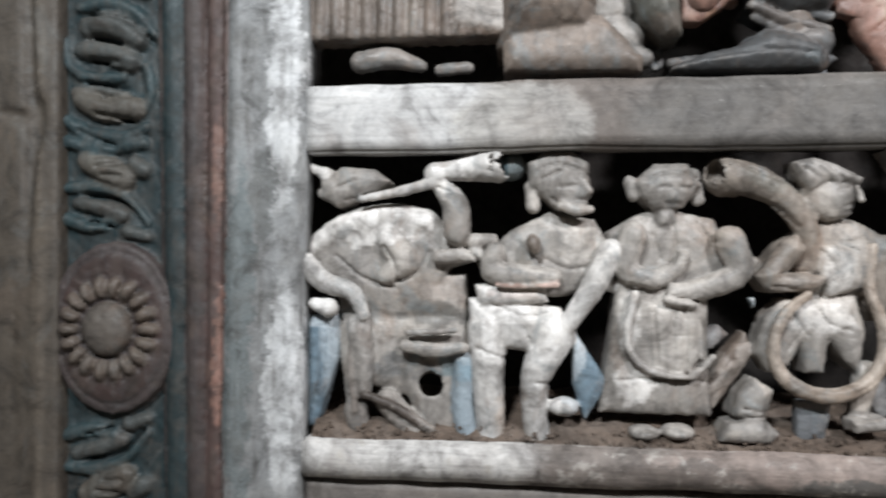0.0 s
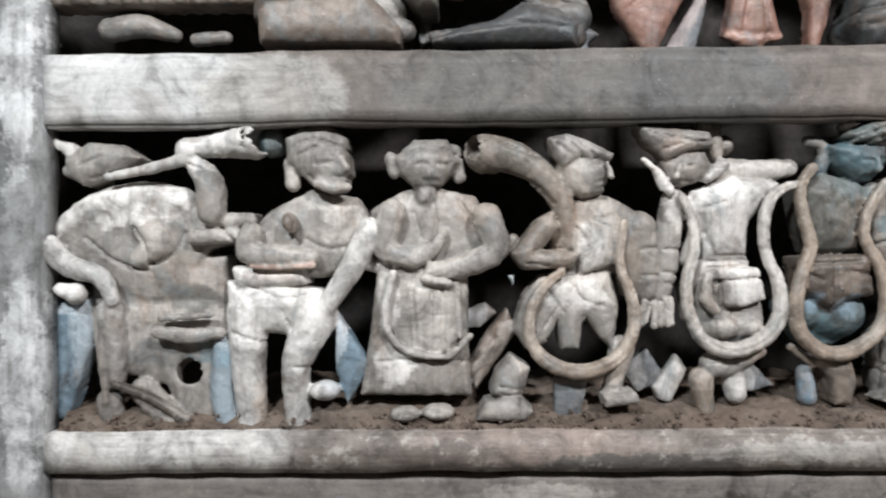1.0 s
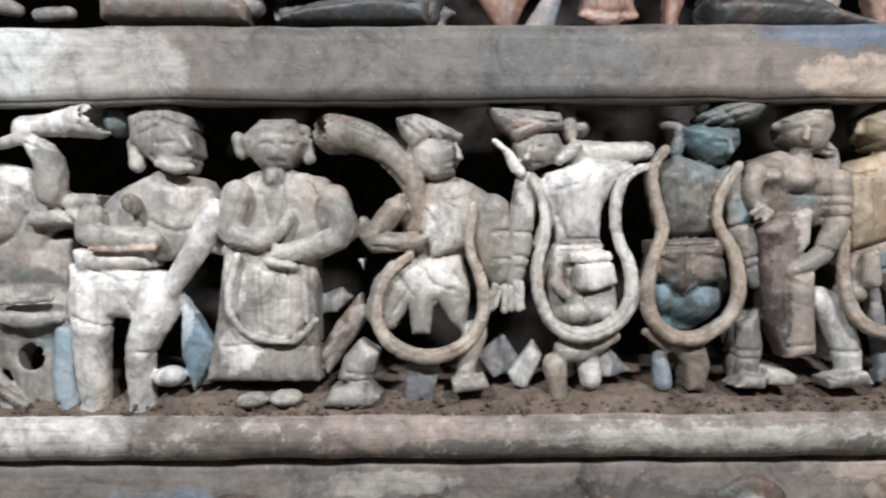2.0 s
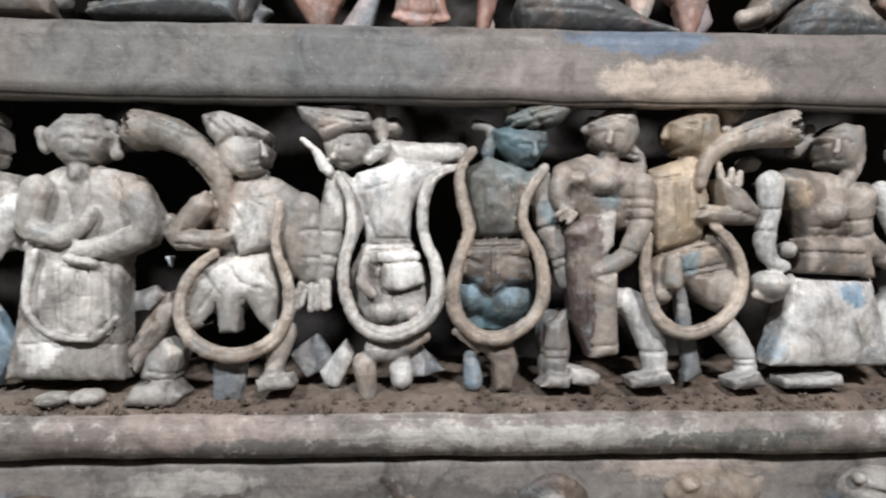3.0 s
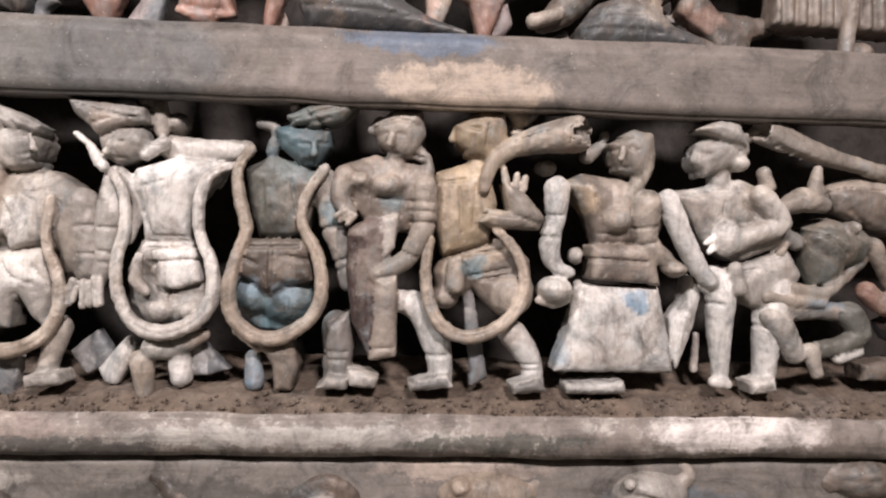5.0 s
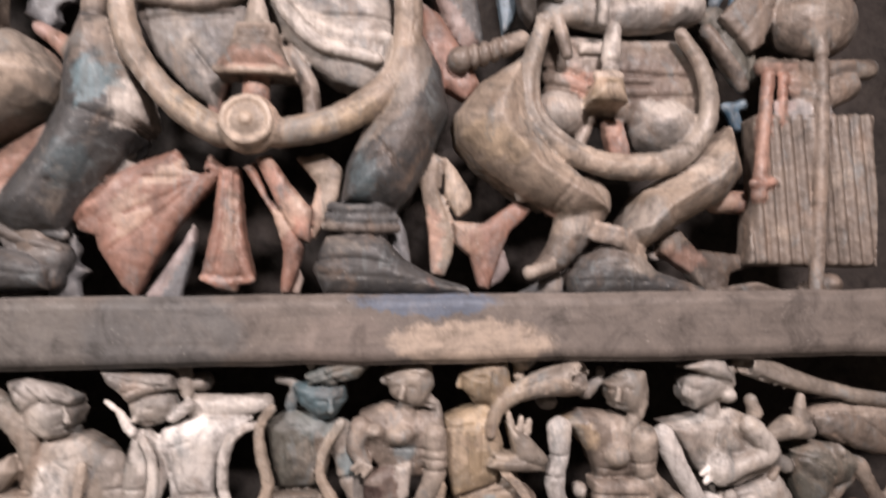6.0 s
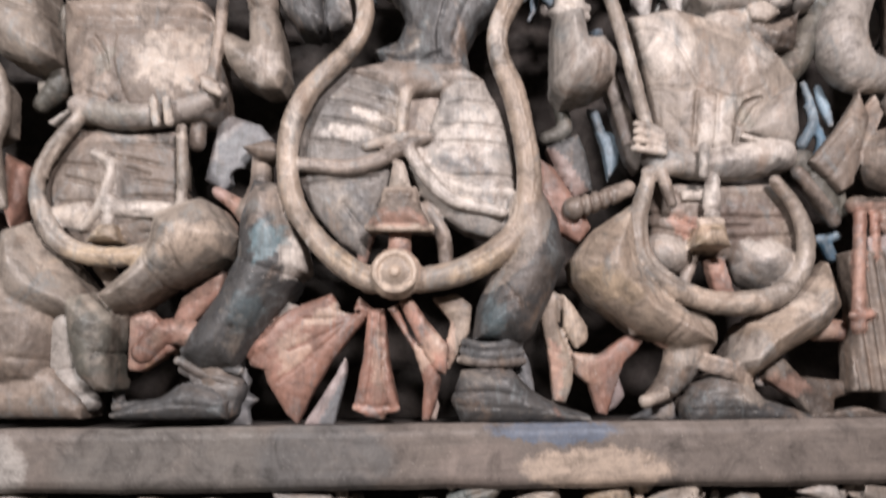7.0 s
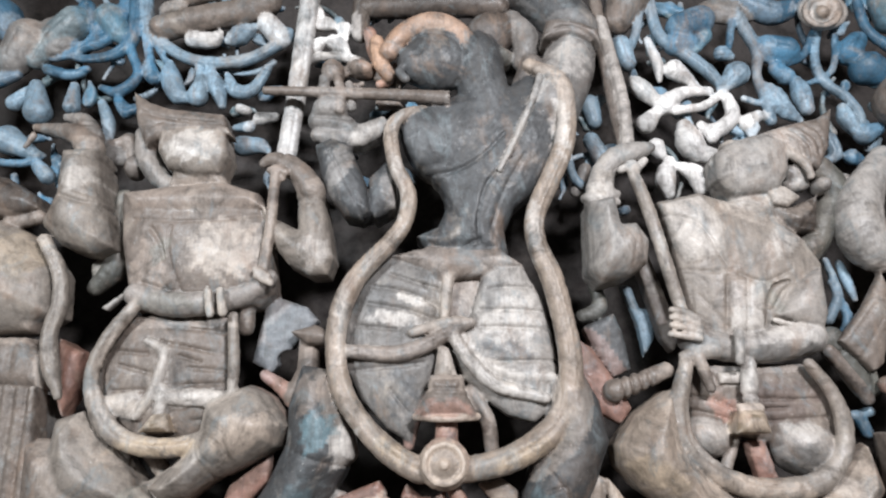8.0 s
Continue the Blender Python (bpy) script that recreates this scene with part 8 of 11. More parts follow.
c.cut([(0.928, 0.508, 1.776, 0.0052), (0.94, 0.508, 1.796, 0.0065), (0.955, 0.508, 1.803, 0.0035)], 0.0012)
c.stain(0.936, 1.783, 0.0065, 0.0195, 10, 'moss', 0.7)
c.limb([(0.833, 0.518, 1.74, 0.0168), (0.877, 0.518, 1.728, 0.0169), (0.924, 0.518, 1.73, 0.021), (0.972, 0.518, 1.738, 0.021)], 'grey', 0.003)
c.stain(0.947, 1.735, 0.026, 0.0117, 0, 'pale', 0.3)
c.limb([(0.808, 0.498, 1.772, 0.0042), (0.822, 0.498, 1.769, 0.0049), (0.839, 0.498, 1.759, 0.0052)], 'tan', 0.0012)
c.limb([(0.807, 0.498, 1.763, 0.0039), (0.821, 0.498, 1.76, 0.0046), (0.838, 0.498, 1.752, 0.0052)], 'tan', 0.0012)
c.limb([(0.806, 0.498, 1.754, 0.0039), (0.82, 0.498, 1.751, 0.0046), (0.837, 0.498, 1.745, 0.0052)], 'tan', 0.0012)
c.limb([(0.804, 0.498, 1.744, 0.0039), (0.818, 0.498, 1.741, 0.0045), (0.836, 0.498, 1.738, 0.0052)], 'tan', 0.0012)
c.limb([(0.82, 0.51, 1.719, 0.0065), (0.854, 0.51, 1.726, 0.0117)], 'tan', 0.003)
c.limb([(0.88, 0.492, 1.742, 0.0059), (0.877, 0.492, 1.709, 0.0054)], 'pale', 0.0015)
c.limb([(0.835, 0.505, 1.717, 0.0072), (0.839, 0.505, 1.699, 0.0072), (0.844, 0.505, 1.681, 0.0059)], 'wood', 0.002)
c.slab([(0.724, 1.914), (0.759, 1.921), (0.764, 1.884), (0.782, 1.885), (0.796, 1.861), (0.79, 1.832), (0.767, 1.817), (0.731, 1.808), (0.719, 1.826)], 0.535, 0.06, 'pale', k=0.003, round=0.0084, bulge=0.03, reach=0.0266)
c.groove([(0.762, 1.874, 0.0021), (0.771, 1.852, 0.0021), (0.766, 1.823, 0.0021)], 0.003)
c.groove([(0.78, 1.873, 0.0014), (0.783, 1.83, 0.0013)], 0.002)
c.stain(0.78, 1.837, 0.0126, 0.0245, 0, 'wood', 0.5)
c.limb([(0.726, 0.525, 1.924, 0.0068), (0.74, 0.508, 1.919, 0.007), (0.765, 0.525, 1.929, 0.0063)], 'pale', 0.002)
c.limb([(0.728, 0.525, 1.913, 0.0053), (0.742, 0.508, 1.908, 0.0056), (0.765, 0.525, 1.918, 0.0053)], 'pale', 0.002)
c.limb([(0.745, 0.524, 1.936, 0.018), (0.752, 0.524, 1.959, 0.0154), (0.77, 0.524, 1.977, 0.0165), (0.797, 0.524, 1.987, 0.0128), (0.815, 0.524, 1.991, 0.0075)], 'pale', 0.004)
c.limb([(0.771, 0.508, 1.956, 0.0063), (0.785, 0.508, 1.963, 0.0056), (0.791, 0.508, 1.955, 0.0049)], 'pale', 0.002)
c.limb([(0.802, 0.512, 1.968, 0.0056), (0.786, 0.512, 1.953, 0.0049)], 'pale', 0.002)
c.groove([(0.761, 1.957, 0.0018), (0.776, 1.964, 0.0018)], 0.002)
c.limb([(0.769, 0.548, 2.256, 0.0088), (0.777, 0.548, 2.135, 0.0104), (0.79, 0.548, 2.003, 0.0098)], 'wood', 0.001)
c.limb([(0.773, 0.54, 2.194, 0.0096), (0.791, 0.54, 2.077, 0.009), (0.792, 0.54, 1.999, 0.009)], 'pale', 0.001)
c.limb([(0.784, 0.508, 1.955, 0.007), (0.8, 0.508, 1.894, 0.0084), (0.823, 0.508, 1.774, 0.0078)], 'tan', 0.001)
c.slab([(0.782, 1.854), (0.799, 1.861), (0.831, 1.744), (0.818, 1.727), (0.806, 1.744)], 0.55, 0.024, 'brown', k=0.0015, round=0.0021, bulge=0.003, reach=0.0098)
c.slab([(0.831, 1.712), (0.97, 1.708), (0.995, 1.67), (0.997, 1.632), (0.97, 1.601), (0.927, 1.615), (0.87, 1.629), (0.835, 1.617), (0.823, 1.662)], 0.548, 0.04, 'wood', k=0.003, round=0.0052, bulge=0.0084, reach=0.026)
c.stain(0.929, 1.664, 0.052, 0.026, 0, 'maroon', 0.35)
c.stain(0.863, 1.657, 0.018, 0.0132, -40, 'red', 0.6)
c.groove([(0.824, 1.675, 0.002), (0.852, 1.669, 0.002), (0.873, 1.658, 0.0018)], 0.0038)
c.groove([(0.822, 1.66, 0.002), (0.868, 1.646, 0.002)], 0.0038)
c.groove([(0.897, 1.668, 0.0018), (0.975, 1.666, 0.002)], 0.0038)
c.groove([(0.895, 1.657, 0.002), (0.934, 1.657, 0.0019)], 0.0038)
c.groove([(0.896, 1.643, 0.002), (0.98, 1.645, 0.002)], 0.0038)
c.groove([(0.859, 1.698, 0.002), (0.88, 1.693, 0.002)], 0.0038)
c.slab([(0.86, 1.699), (0.887, 1.7), (0.883, 1.685), (0.859, 1.687)], 0.52, 0.012, 'pale', k=0.0015, round=0.002, bulge=0.003, reach=0.0091)
c.blob((0.841, 0.54, 1.628), (0.0294, 0.034, 0.0252), -15, 'pale', 0.004)
c.blob((0.954, 0.54, 1.612), (0.0429, 0.036, 0.0325), -15, 'grey', 0.004)
c.stain(0.945, 1.63, 0.024, 0.012, 0, 'pale', 0.5)
c.limb([(0.892, 0.506, 1.707, 0.0078), (0.888, 0.506, 1.678, 0.0104), (0.888, 0.506, 1.662, 0.0078)], 'pale', 0.002)
c.groove([(0.88, 1.672, 0.002), (0.901, 1.672, 0.002)], 0.003)
c.limb([(0.873, 0.5, 1.658, 0.0059), (0.894, 0.5, 1.657, 0.0054)], 'cream', 0.002)
c.slab([(0.87, 1.654), (0.895, 1.654), (0.9, 1.629), (0.86, 1.63)], 0.51, 0.04, 'ochre', k=0.003, round=0.003, bulge=0.0084, reach=0.0096)
c.stain(0.886, 1.637, 0.0221, 0.0104, 0, 'cream', 0.5)
c.limb([(0.873, 0.53, 1.624, 0.0059), (0.855, 0.53, 1.586, 0.0072)], 'wood', 0.002)
c.slab([(0.884, 1.622), (0.906, 1.621), (0.916, 1.577), (0.894, 1.575)], 0.535, 0.018, 'red', k=0.0015, round=0.002, bulge=0.003, reach=0.0091)
c.limb([(0.82, 0.508, 1.709, 0.0085), (0.806, 0.508, 1.662, 0.011), (0.808, 0.508, 1.623, 0.0123), (0.835, 0.508, 1.591, 0.012), (0.876, 0.508, 1.572, 0.0126), (0.919, 0.508, 1.569, 0.0137), (0.955, 0.508, 1.578, 0.012), (0.982, 0.508, 1.607, 0.0102), (0.989, 0.508, 1.641, 0.0098), (0.981, 0.508, 1.675, 0.0078), (0.962, 0.508, 1.705, 0.0072)], 'tan', 0.0012)
c.groove([(0.811, 1.662, 0.0019), (0.812, 1.624, 0.0019), (0.839, 1.594, 0.002), (0.879, 1.577, 0.002), (0.919, 1.573, 0.0018), (0.953, 1.582, 0.0018)], 0.002)
c.stain(0.876, 1.573, 0.0585, 0.0117, -8, 'cream', 0.5)
c.limb([(0.74, 0.53, 1.683, 0.014), (0.769, 0.53, 1.692, 0.0117), (0.803, 0.53, 1.705, 0.0098)], 'wood', 0.003)
c.groove([(0.748, 1.699, 0.0016), (0.75, 1.668, 0.0016)], 0.004)
c.groove([(0.758, 1.701, 0.0016), (0.76, 1.673, 0.0016)], 0.004)
c.groove([(0.769, 1.702, 0.0016), (0.771, 1.678, 0.0016)], 0.004)
c.groove([(0.78, 1.704, 0.0016), (0.782, 1.683, 0.0016)], 0.004)
c.limb([(1.016, 0.55, 1.739, 0.0154), (1.036, 0.55, 1.697, 0.0156), (1.045, 0.55, 1.676, 0.0126)], 'moss', 0.004)
c.groove([(0.995, 1.707, 0.0019), (1.025, 1.726, 0.0019)], 0.003)
c.limb([(1.052, 0.545, 1.709, 0.0078), (1.054, 0.545, 1.676, 0.007)], 'moss', 0.003)
c.slab([(0.731, 1.621), (0.757, 1.654), (0.802, 1.683), (0.808, 1.623), (0.83, 1.585), (0.867, 1.554), (0.886, 1.527), (0.846, 1.52), (0.798, 1.54), (0.755, 1.573), (0.734, 1.598)], 0.54, 0.06, 'cream', k=0.003, round=0.0084, bulge=0.036, reach=0.036)
c.stain(0.765, 1.59, 0.036, 0.0144, -25, 'ochre', 0.4)
c.stain(0.847, 1.54, 0.018, 0.015, 0, 'wood', 0.5)
c.groove([(0.822, 1.523, 0.0018), (0.848, 1.558, 0.0018)], 0.003)
c.groove([(0.829, 1.519, 0.0015), (0.855, 1.552, 0.0015)], 0.002)
c.limb([(0.865, 0.535, 1.537, 0.0273), (0.851, 0.535, 1.506, 0.0204), (0.834, 0.535, 1.481, 0.0144), (0.816, 0.535, 1.468, 0.009)], 'wood', 0.006)
c.stain(0.819, 1.476, 0.018, 0.0096, 20, 'brown', 0.5)
c.stain(0.852, 1.516, 0.0132, 0.0132, 0, 'pale', 0.4)
c.limb([(0.808, 0.525, 1.547, 0.0084), (0.798, 0.525, 1.542, 0.006)], 'pale', 0.003)
c.limb([(0.814, 0.53, 1.543, 0.0072), (0.832, 0.53, 1.53, 0.0084)], 'red', 0.003)
c.limb([(0.804, 0.52, 1.465, 0.0072), (0.825, 0.52, 1.472, 0.0065)], 'tan', 0.002)
c.slab([(0.977, 1.58), (1.016, 1.617), (1.026, 1.564), (1.006, 1.538), (0.96, 1.514), (0.921, 1.488), (0.895, 1.503), (0.921, 1.546)], 0.545, 0.06, 'cream', k=0.003, round=0.0091, bulge=0.034, reach=0.0325)
c.groove([(0.933, 1.551, 0.0018), (0.941, 1.529, 0.0018), (0.943, 1.514, 0.0018)], 0.003)
c.stain(0.913, 1.518, 0.024, 0.021, 0, 'grey', 0.55)
c.stain(0.983, 1.562, 0.021, 0.021, 0, 'pale', 0.3)
c.limb([(0.868, 0.52, 1.5, 0.0036), (0.888, 0.505, 1.493, 0.0042), (0.92, 0.52, 1.48, 0.0036)], 'wood', 0.002)
c.limb([(0.87, 0.52, 1.506, 0.0036), (0.888, 0.505, 1.499, 0.0042), (0.919, 0.52, 1.488, 0.0036)], 'wood', 0.002)
c.limb([(0.872, 0.52, 1.513, 0.0039), (0.888, 0.505, 1.506, 0.0046), (0.918, 0.52, 1.495, 0.0036)], 'wood', 0.002)
c.slab([(0.859, 1.481), (0.889, 1.495), (0.915, 1.484), (0.933, 1.466), (0.979, 1.45), (0.986, 1.439), (0.848, 1.441), (0.845, 1.462)], 0.54, 0.05, 'slate', k=0.003, round=0.0048, bulge=0.0132, reach=0.0156)
c.groove([(0.849, 1.47, 0.0015), (0.904, 1.472, 0.0015)], 0.002)
c.stain(0.88, 1.477, 0.024, 0.0096, 0, 'brown', 0.4)
c.groove([(0.851, 1.457, 0.0015), (0.921, 1.455, 0.0015), (0.962, 1.447, 0.0016)], 0.002)
c.limb([(1.009, 0.545, 1.539, 0.0117), (1.04, 0.545, 1.539, 0.0124)], 'red', 0.003)
c.stain(1.012, 1.537, 0.015, 0.0108, 0, 'wood', 0.5)
c.slab([(0.944, 1.513), (0.965, 1.51), (0.983, 1.489), (1.032, 1.483), (1.044, 1.472), (1.017, 1.464), (1.013, 1.439), (0.997, 1.439), (0.973, 1.465), (0.943, 1.486)], 0.545, 0.02, 'brown', k=0.0015, round=0.0026, bulge=0.003, reach=0.0091)
c.stain(0.965, 1.478, 0.024, 0.015, 0, 'red', 0.3)
c.slab([(0.921, 1.487), (0.933, 1.492), (0.951, 1.478), (0.94, 1.478)], 0.55, 0.01, 'blade', k=0.0015, round=0.002, bulge=0.003, reach=0.0091)
tagged(c.skin('carved_attendant'), 'wooden attendant in a turban with round garland and slender staff', 'carving', group='large figures of the upper register')

c = Carving(0.0023)
c.slab([(1.043, 1.627), (1.173, 1.629), (1.165, 1.469), (1.026, 1.472), (1.041, 1.56)], 0.534, 0.034, 'wood', k=0.0015, round=0.006, pleat=(2, 0.0125, 0.006))
c.limb([(1.058, 0.518, 1.667, 0.0072), (1.049, 0.518, 1.603, 0.0066), (1.041, 0.518, 1.542, 0.0078)], 'red', 0.001)
c.limb([(1.075, 0.52, 1.665, 0.006), (1.07, 0.52, 1.621, 0.0054)], 'red', 0.001)
c.limb([(1.035, 0.514, 1.554, 0.0055), (1.054, 0.514, 1.555, 0.0055)], 'red', 0.001)
c.limb([(1.115, 0.514, 1.712, 0.0077), (1.109, 0.514, 1.601, 0.0072), (1.093, 0.514, 1.44, 0.0072)], 'wood', 0.001)
c.slab([(1.014, 1.734), (1.051, 1.774), (1.08, 1.816), (1.087, 1.784), (1.06, 1.704), (1.047, 1.696)], 0.532, 0.016, 'wood', k=0.0015, round=0.004, bulge=0.003)
c.blob((1.12, 0.536, 1.733), (0.0468, 0.036, 0.042), 0, 'wood', 0.004)
c.limb([(1.06, 0.528, 1.68, 0.0108), (1.11, 0.528, 1.676, 0.012), (1.174, 0.528, 1.679, 0.0108)], 'brown', 0.003)
c.limb([(1.09, 0.528, 1.66, 0.0156), (1.114, 0.528, 1.647, 0.0156), (1.147, 0.528, 1.66, 0.0156)], 'wood', 0.003)
c.slab([(1.062, 1.642), (1.124, 1.642), (1.129, 1.62), (1.064, 1.621)], 0.524, 0.014, 'blade', k=0.0015, round=0.002)
c.slab([(0.983, 1.447), (1.044, 1.455), (1.074, 1.446), (1.074, 1.436), (0.982, 1.438)], 0.54, 0.02, 'brown', k=0.0015, round=0.002)
c.limb([(1.121, 0.534, 1.451, 0.0132), (1.096, 0.534, 1.445, 0.0096)], 'brown', 0.003)
c.limb([(1.009, 0.546, 1.724, 0.0096), (1.033, 0.546, 1.692, 0.0108), (1.044, 0.546, 1.666, 0.0084)], 'brown', 0.003)
c.limb([(1.115, 0.53, 1.971, 0.014), (1.071, 0.53, 1.901, 0.0281), (1.075, 0.53, 1.85, 0.0281), (1.117, 0.53, 1.834, 0.0182)], 'pale', 0.008)
c.limb([(1.188, 0.54, 1.954, 0.049), (1.177, 0.54, 1.867, 0.049), (1.156, 0.54, 1.799, 0.042)], 'wood', 0.01)
c.blob((1.205, 0.534, 2.059), (0.0421, 0.03, 0.0456), 0, 'wood', 0.004)
c.slab([(1.023, 1.734), (1.101, 1.815), (1.107, 1.789), (1.06, 1.706)], 0.534, 0.014, 'wood', k=0.0015, round=0.002)
c.limb([(1.071, 0.55, 1.945, 0.012), (1.03, 0.55, 1.874, 0.0105)], 'grey', 0.003)
c.limb([(1.17, 0.54, 2.055, 0.0375), (1.212, 0.54, 2.105, 0.03)], 'wood', 0.003)
c.groove([(1.022, 1.731, 0.0017), (1.063, 1.775, 0.0017)])
c.groove([(1.033, 1.712, 0.0017), (1.067, 1.756, 0.0017)])
c.groove([(1.066, 1.743, 0.0017), (1.129, 1.749, 0.0017)])
c.groove([(1.062, 1.687, 0.0017), (1.124, 1.684, 0.0017)], 0.0025)
c.groove([(1.072, 1.656, 0.0017), (1.133, 1.649, 0.0017)])
c.groove([(1.033, 1.883, 0.0021), (1.084, 1.889, 0.0021)])
c.groove([(1.052, 1.83, 0.0021), (1.069, 1.808, 0.0021)])
c.groove([(1.125, 1.88, 0.0021), (1.177, 1.857, 0.0021)])
tagged(c.skin('carved_woman'), 'wooden woman in a long pleated skirt', 'carving', group='large figures of the upper register')

c = Carving(0.0023)
c.slab([(-0.139, 1.723), (0.056, 1.708), (0.07, 1.553), (0.065, 1.493), (-0.137, 1.494)], 0.528, 0.032, 'wood', k=0.0015, round=0.005, pleat=(0, 0.0155, 0.005))
c.slab([(0.014, 1.538), (0.067, 1.533), (0.066, 1.495), (0.014, 1.506)], 0.521, 0.024, 'pale', k=0.0015, round=0.004)
c.limb([(-0.079, 0.53, 1.476, 0.011), (-0.05, 0.53, 1.48, 0.011), (-0.019, 0.53, 1.471, 0.0066)], 'grey', 0.003)
c.limb([(0.001, 0.532, 1.467, 0.0066), (0.028, 0.532, 1.469, 0.006)], 'grey', 0.003)
c.slab([(-0.145, 1.493), (-0.136, 1.493), (-0.13, 1.463), (-0.145, 1.463)], 0.53, 0.02, 'blade', k=0.0015, round=0.002)
tagged(c.skin('carved_woman'), 'wooden woman in a wide pleated skirt seen at the hem', 'carving', group='large figures of the upper register')

c = Carving(0.0023)
c.limb([(0.166, 0.536, 1.555, 0.0253), (0.164, 0.536, 1.499, 0.0209)], 'pale', 0.003)
c.limb([(0.1, 0.53, 1.471, 0.0066), (0.143, 0.53, 1.474, 0.011), (0.195, 0.53, 1.472, 0.0099)], 'grey', 0.003)
c.limb([(0.143, 0.532, 1.49, 0.0165), (0.18, 0.532, 1.492, 0.0165)], 'grey', 0.004)
c.limb([(0.086, 0.53, 1.471, 0.0055), (0.1, 0.53, 1.471, 0.0055)], 'grey', 0.003)
c.slab([(0.075, 1.468), (0.092, 1.493), (0.106, 1.475), (0.105, 1.467)], 0.536, 0.01, 'blade', k=0.0015, round=0.002)
c.limb([(0.144, 0.54, 1.501, 0.011), (0.103, 0.54, 1.542, 0.0143), (0.114, 0.54, 1.559, 0.0143)], 'red', 0.003)
c.groove([(0.141, 1.507, 0.0016), (0.187, 1.511, 0.0016)])
tagged(c.skin('carved_shoe'), 'grey wooden foot and pale leg below red drapery', 'carving', group='large figures of the upper register')

c = Carving(0.0023)
c.limb([(0.316, 0.536, 1.537, 0.022), (0.331, 0.536, 1.499, 0.0198)], 'wood', 0.003)
c.limb([(0.249, 0.534, 1.528, 0.0156), (0.275, 0.534, 1.549, 0.0156), (0.316, 0.534, 1.542, 0.0156)], 'red', 0.003)
c.limb([(0.221, 0.53, 1.467, 0.0055), (0.278, 0.53, 1.467, 0.0088), (0.348, 0.53, 1.465, 0.0132)], 'slate', 0.003)
c.limb([(0.294, 0.532, 1.477, 0.0132), (0.349, 0.532, 1.483, 0.0176)], 'slate', 0.003)
c.slab([(0.368, 1.553), (0.446, 1.549), (0.445, 1.497), (0.425, 1.461), (0.406, 1.483), (0.387, 1.504), (0.368, 1.51)], 0.536, 0.016, 'red', k=0.0015, round=0.004)
c.limb([(0.341, 0.536, 1.525, 0.0143), (0.382, 0.536, 1.534, 0.011)], 'red', 0.003)
tagged(c.skin('carved_shoe'), 'slate-grey wooden foot below red drapery', 'carving', group='large figures of the upper register')

c = Carving(0.0026)
c.limb([(0.14, 0.562, 2.225, 0.0195), (0.189, 0.562, 2.237, 0.0195), (0.256, 0.562, 2.248, 0.0195), (0.297, 0.562, 2.263, 0.0165)], 'wood', 0.003)
c.limb([(0.169, 0.562, 2.282, 0.0195), (0.244, 0.562, 2.299, 0.0195)], 'wood', 0.003)
c.limb([(0.147, 0.555, 2.015, 0.0135), (0.172, 0.555, 1.989, 0.0105)], 'grey', 0.003)
c.blob((-0.02, 0.56, 2.216), (0.03, 0.012, 0.0338), 0, 'grey', 0.004)
c.blob((0.155, 0.56, 2.252), (0.0225, 0.012, 0.018), 0, 'grey', 0.004)
c.limb([(-0.056, 0.565, 2.213, 0.0306), (-0.076, 0.565, 2.181, 0.0221)], 'grey', 0.003)
c.limb([(0.057, 0.565, 2.058, 0.0096), (0.072, 0.565, 2.037, 0.0104), (0.097, 0.565, 2.02, 0.0112)], 'grey', 0.003)
c.limb([(0.108, 0.565, 2.047, 0.0096), (0.116, 0.565, 2.025, 0.0088)], 'wood', 0.003)
c.limb([(0.086, 0.565, 2.039, 0.008), (0.099, 0.565, 2.044, 0.0075)], 'wood', 0.003)
c.limb([(-0.056, 0.565, 2.213, 0.0306), (-0.076, 0.565, 2.181, 0.0221)], 'grey', 0.003)
c.limb([(0.057, 0.565, 2.058, 0.0096), (0.072, 0.565, 2.037, 0.0104), (0.097, 0.565, 2.02, 0.0112)], 'grey', 0.003)
c.limb([(0.108, 0.565, 2.047, 0.0096), (0.116, 0.565, 2.025, 0.0088)], 'wood', 0.003)
c.limb([(0.086, 0.565, 2.039, 0.008), (0.099, 0.565, 2.044, 0.0075)], 'wood', 0.003)
c.limb([(-0.056, 0.565, 2.213, 0.0306), (-0.076, 0.565, 2.181, 0.0221)], 'grey', 0.003)
c.limb([(0.057, 0.565, 2.058, 0.0096), (0.072, 0.565, 2.037, 0.0104), (0.097, 0.565, 2.02, 0.0112)], 'grey', 0.003)
c.limb([(0.108, 0.565, 2.047, 0.0096), (0.116, 0.565, 2.025, 0.0088)], 'wood', 0.003)
c.limb([(0.086, 0.565, 2.039, 0.008), (0.099, 0.565, 2.044, 0.0075)], 'wood', 0.003)
c.limb([(0.095, 0.565, 2.295, 0.0119), (0.098, 0.565, 2.226, 0.0111), (0.077, 0.565, 2.189, 0.0085), (0.032, 0.565, 2.18, 0.0064), (-0.011, 0.565, 2.193, 0.0056)], 'blue', 0.003)
c.groove([(0.095, 2.295, 0.0019), (0.098, 2.226, 0.0019), (0.077, 2.189, 0.0019), (0.032, 2.18, 0.0018), (-0.011, 2.193, 0.0018)], 0.0022)
c.limb([(0.082, 0.565, 2.295, 0.009), (0.068, 0.565, 2.227, 0.0094), (0.03, 0.565, 2.2, 0.0076), (-0.018, 0.565, 2.217, 0.0068)], 'blue', 0.003)
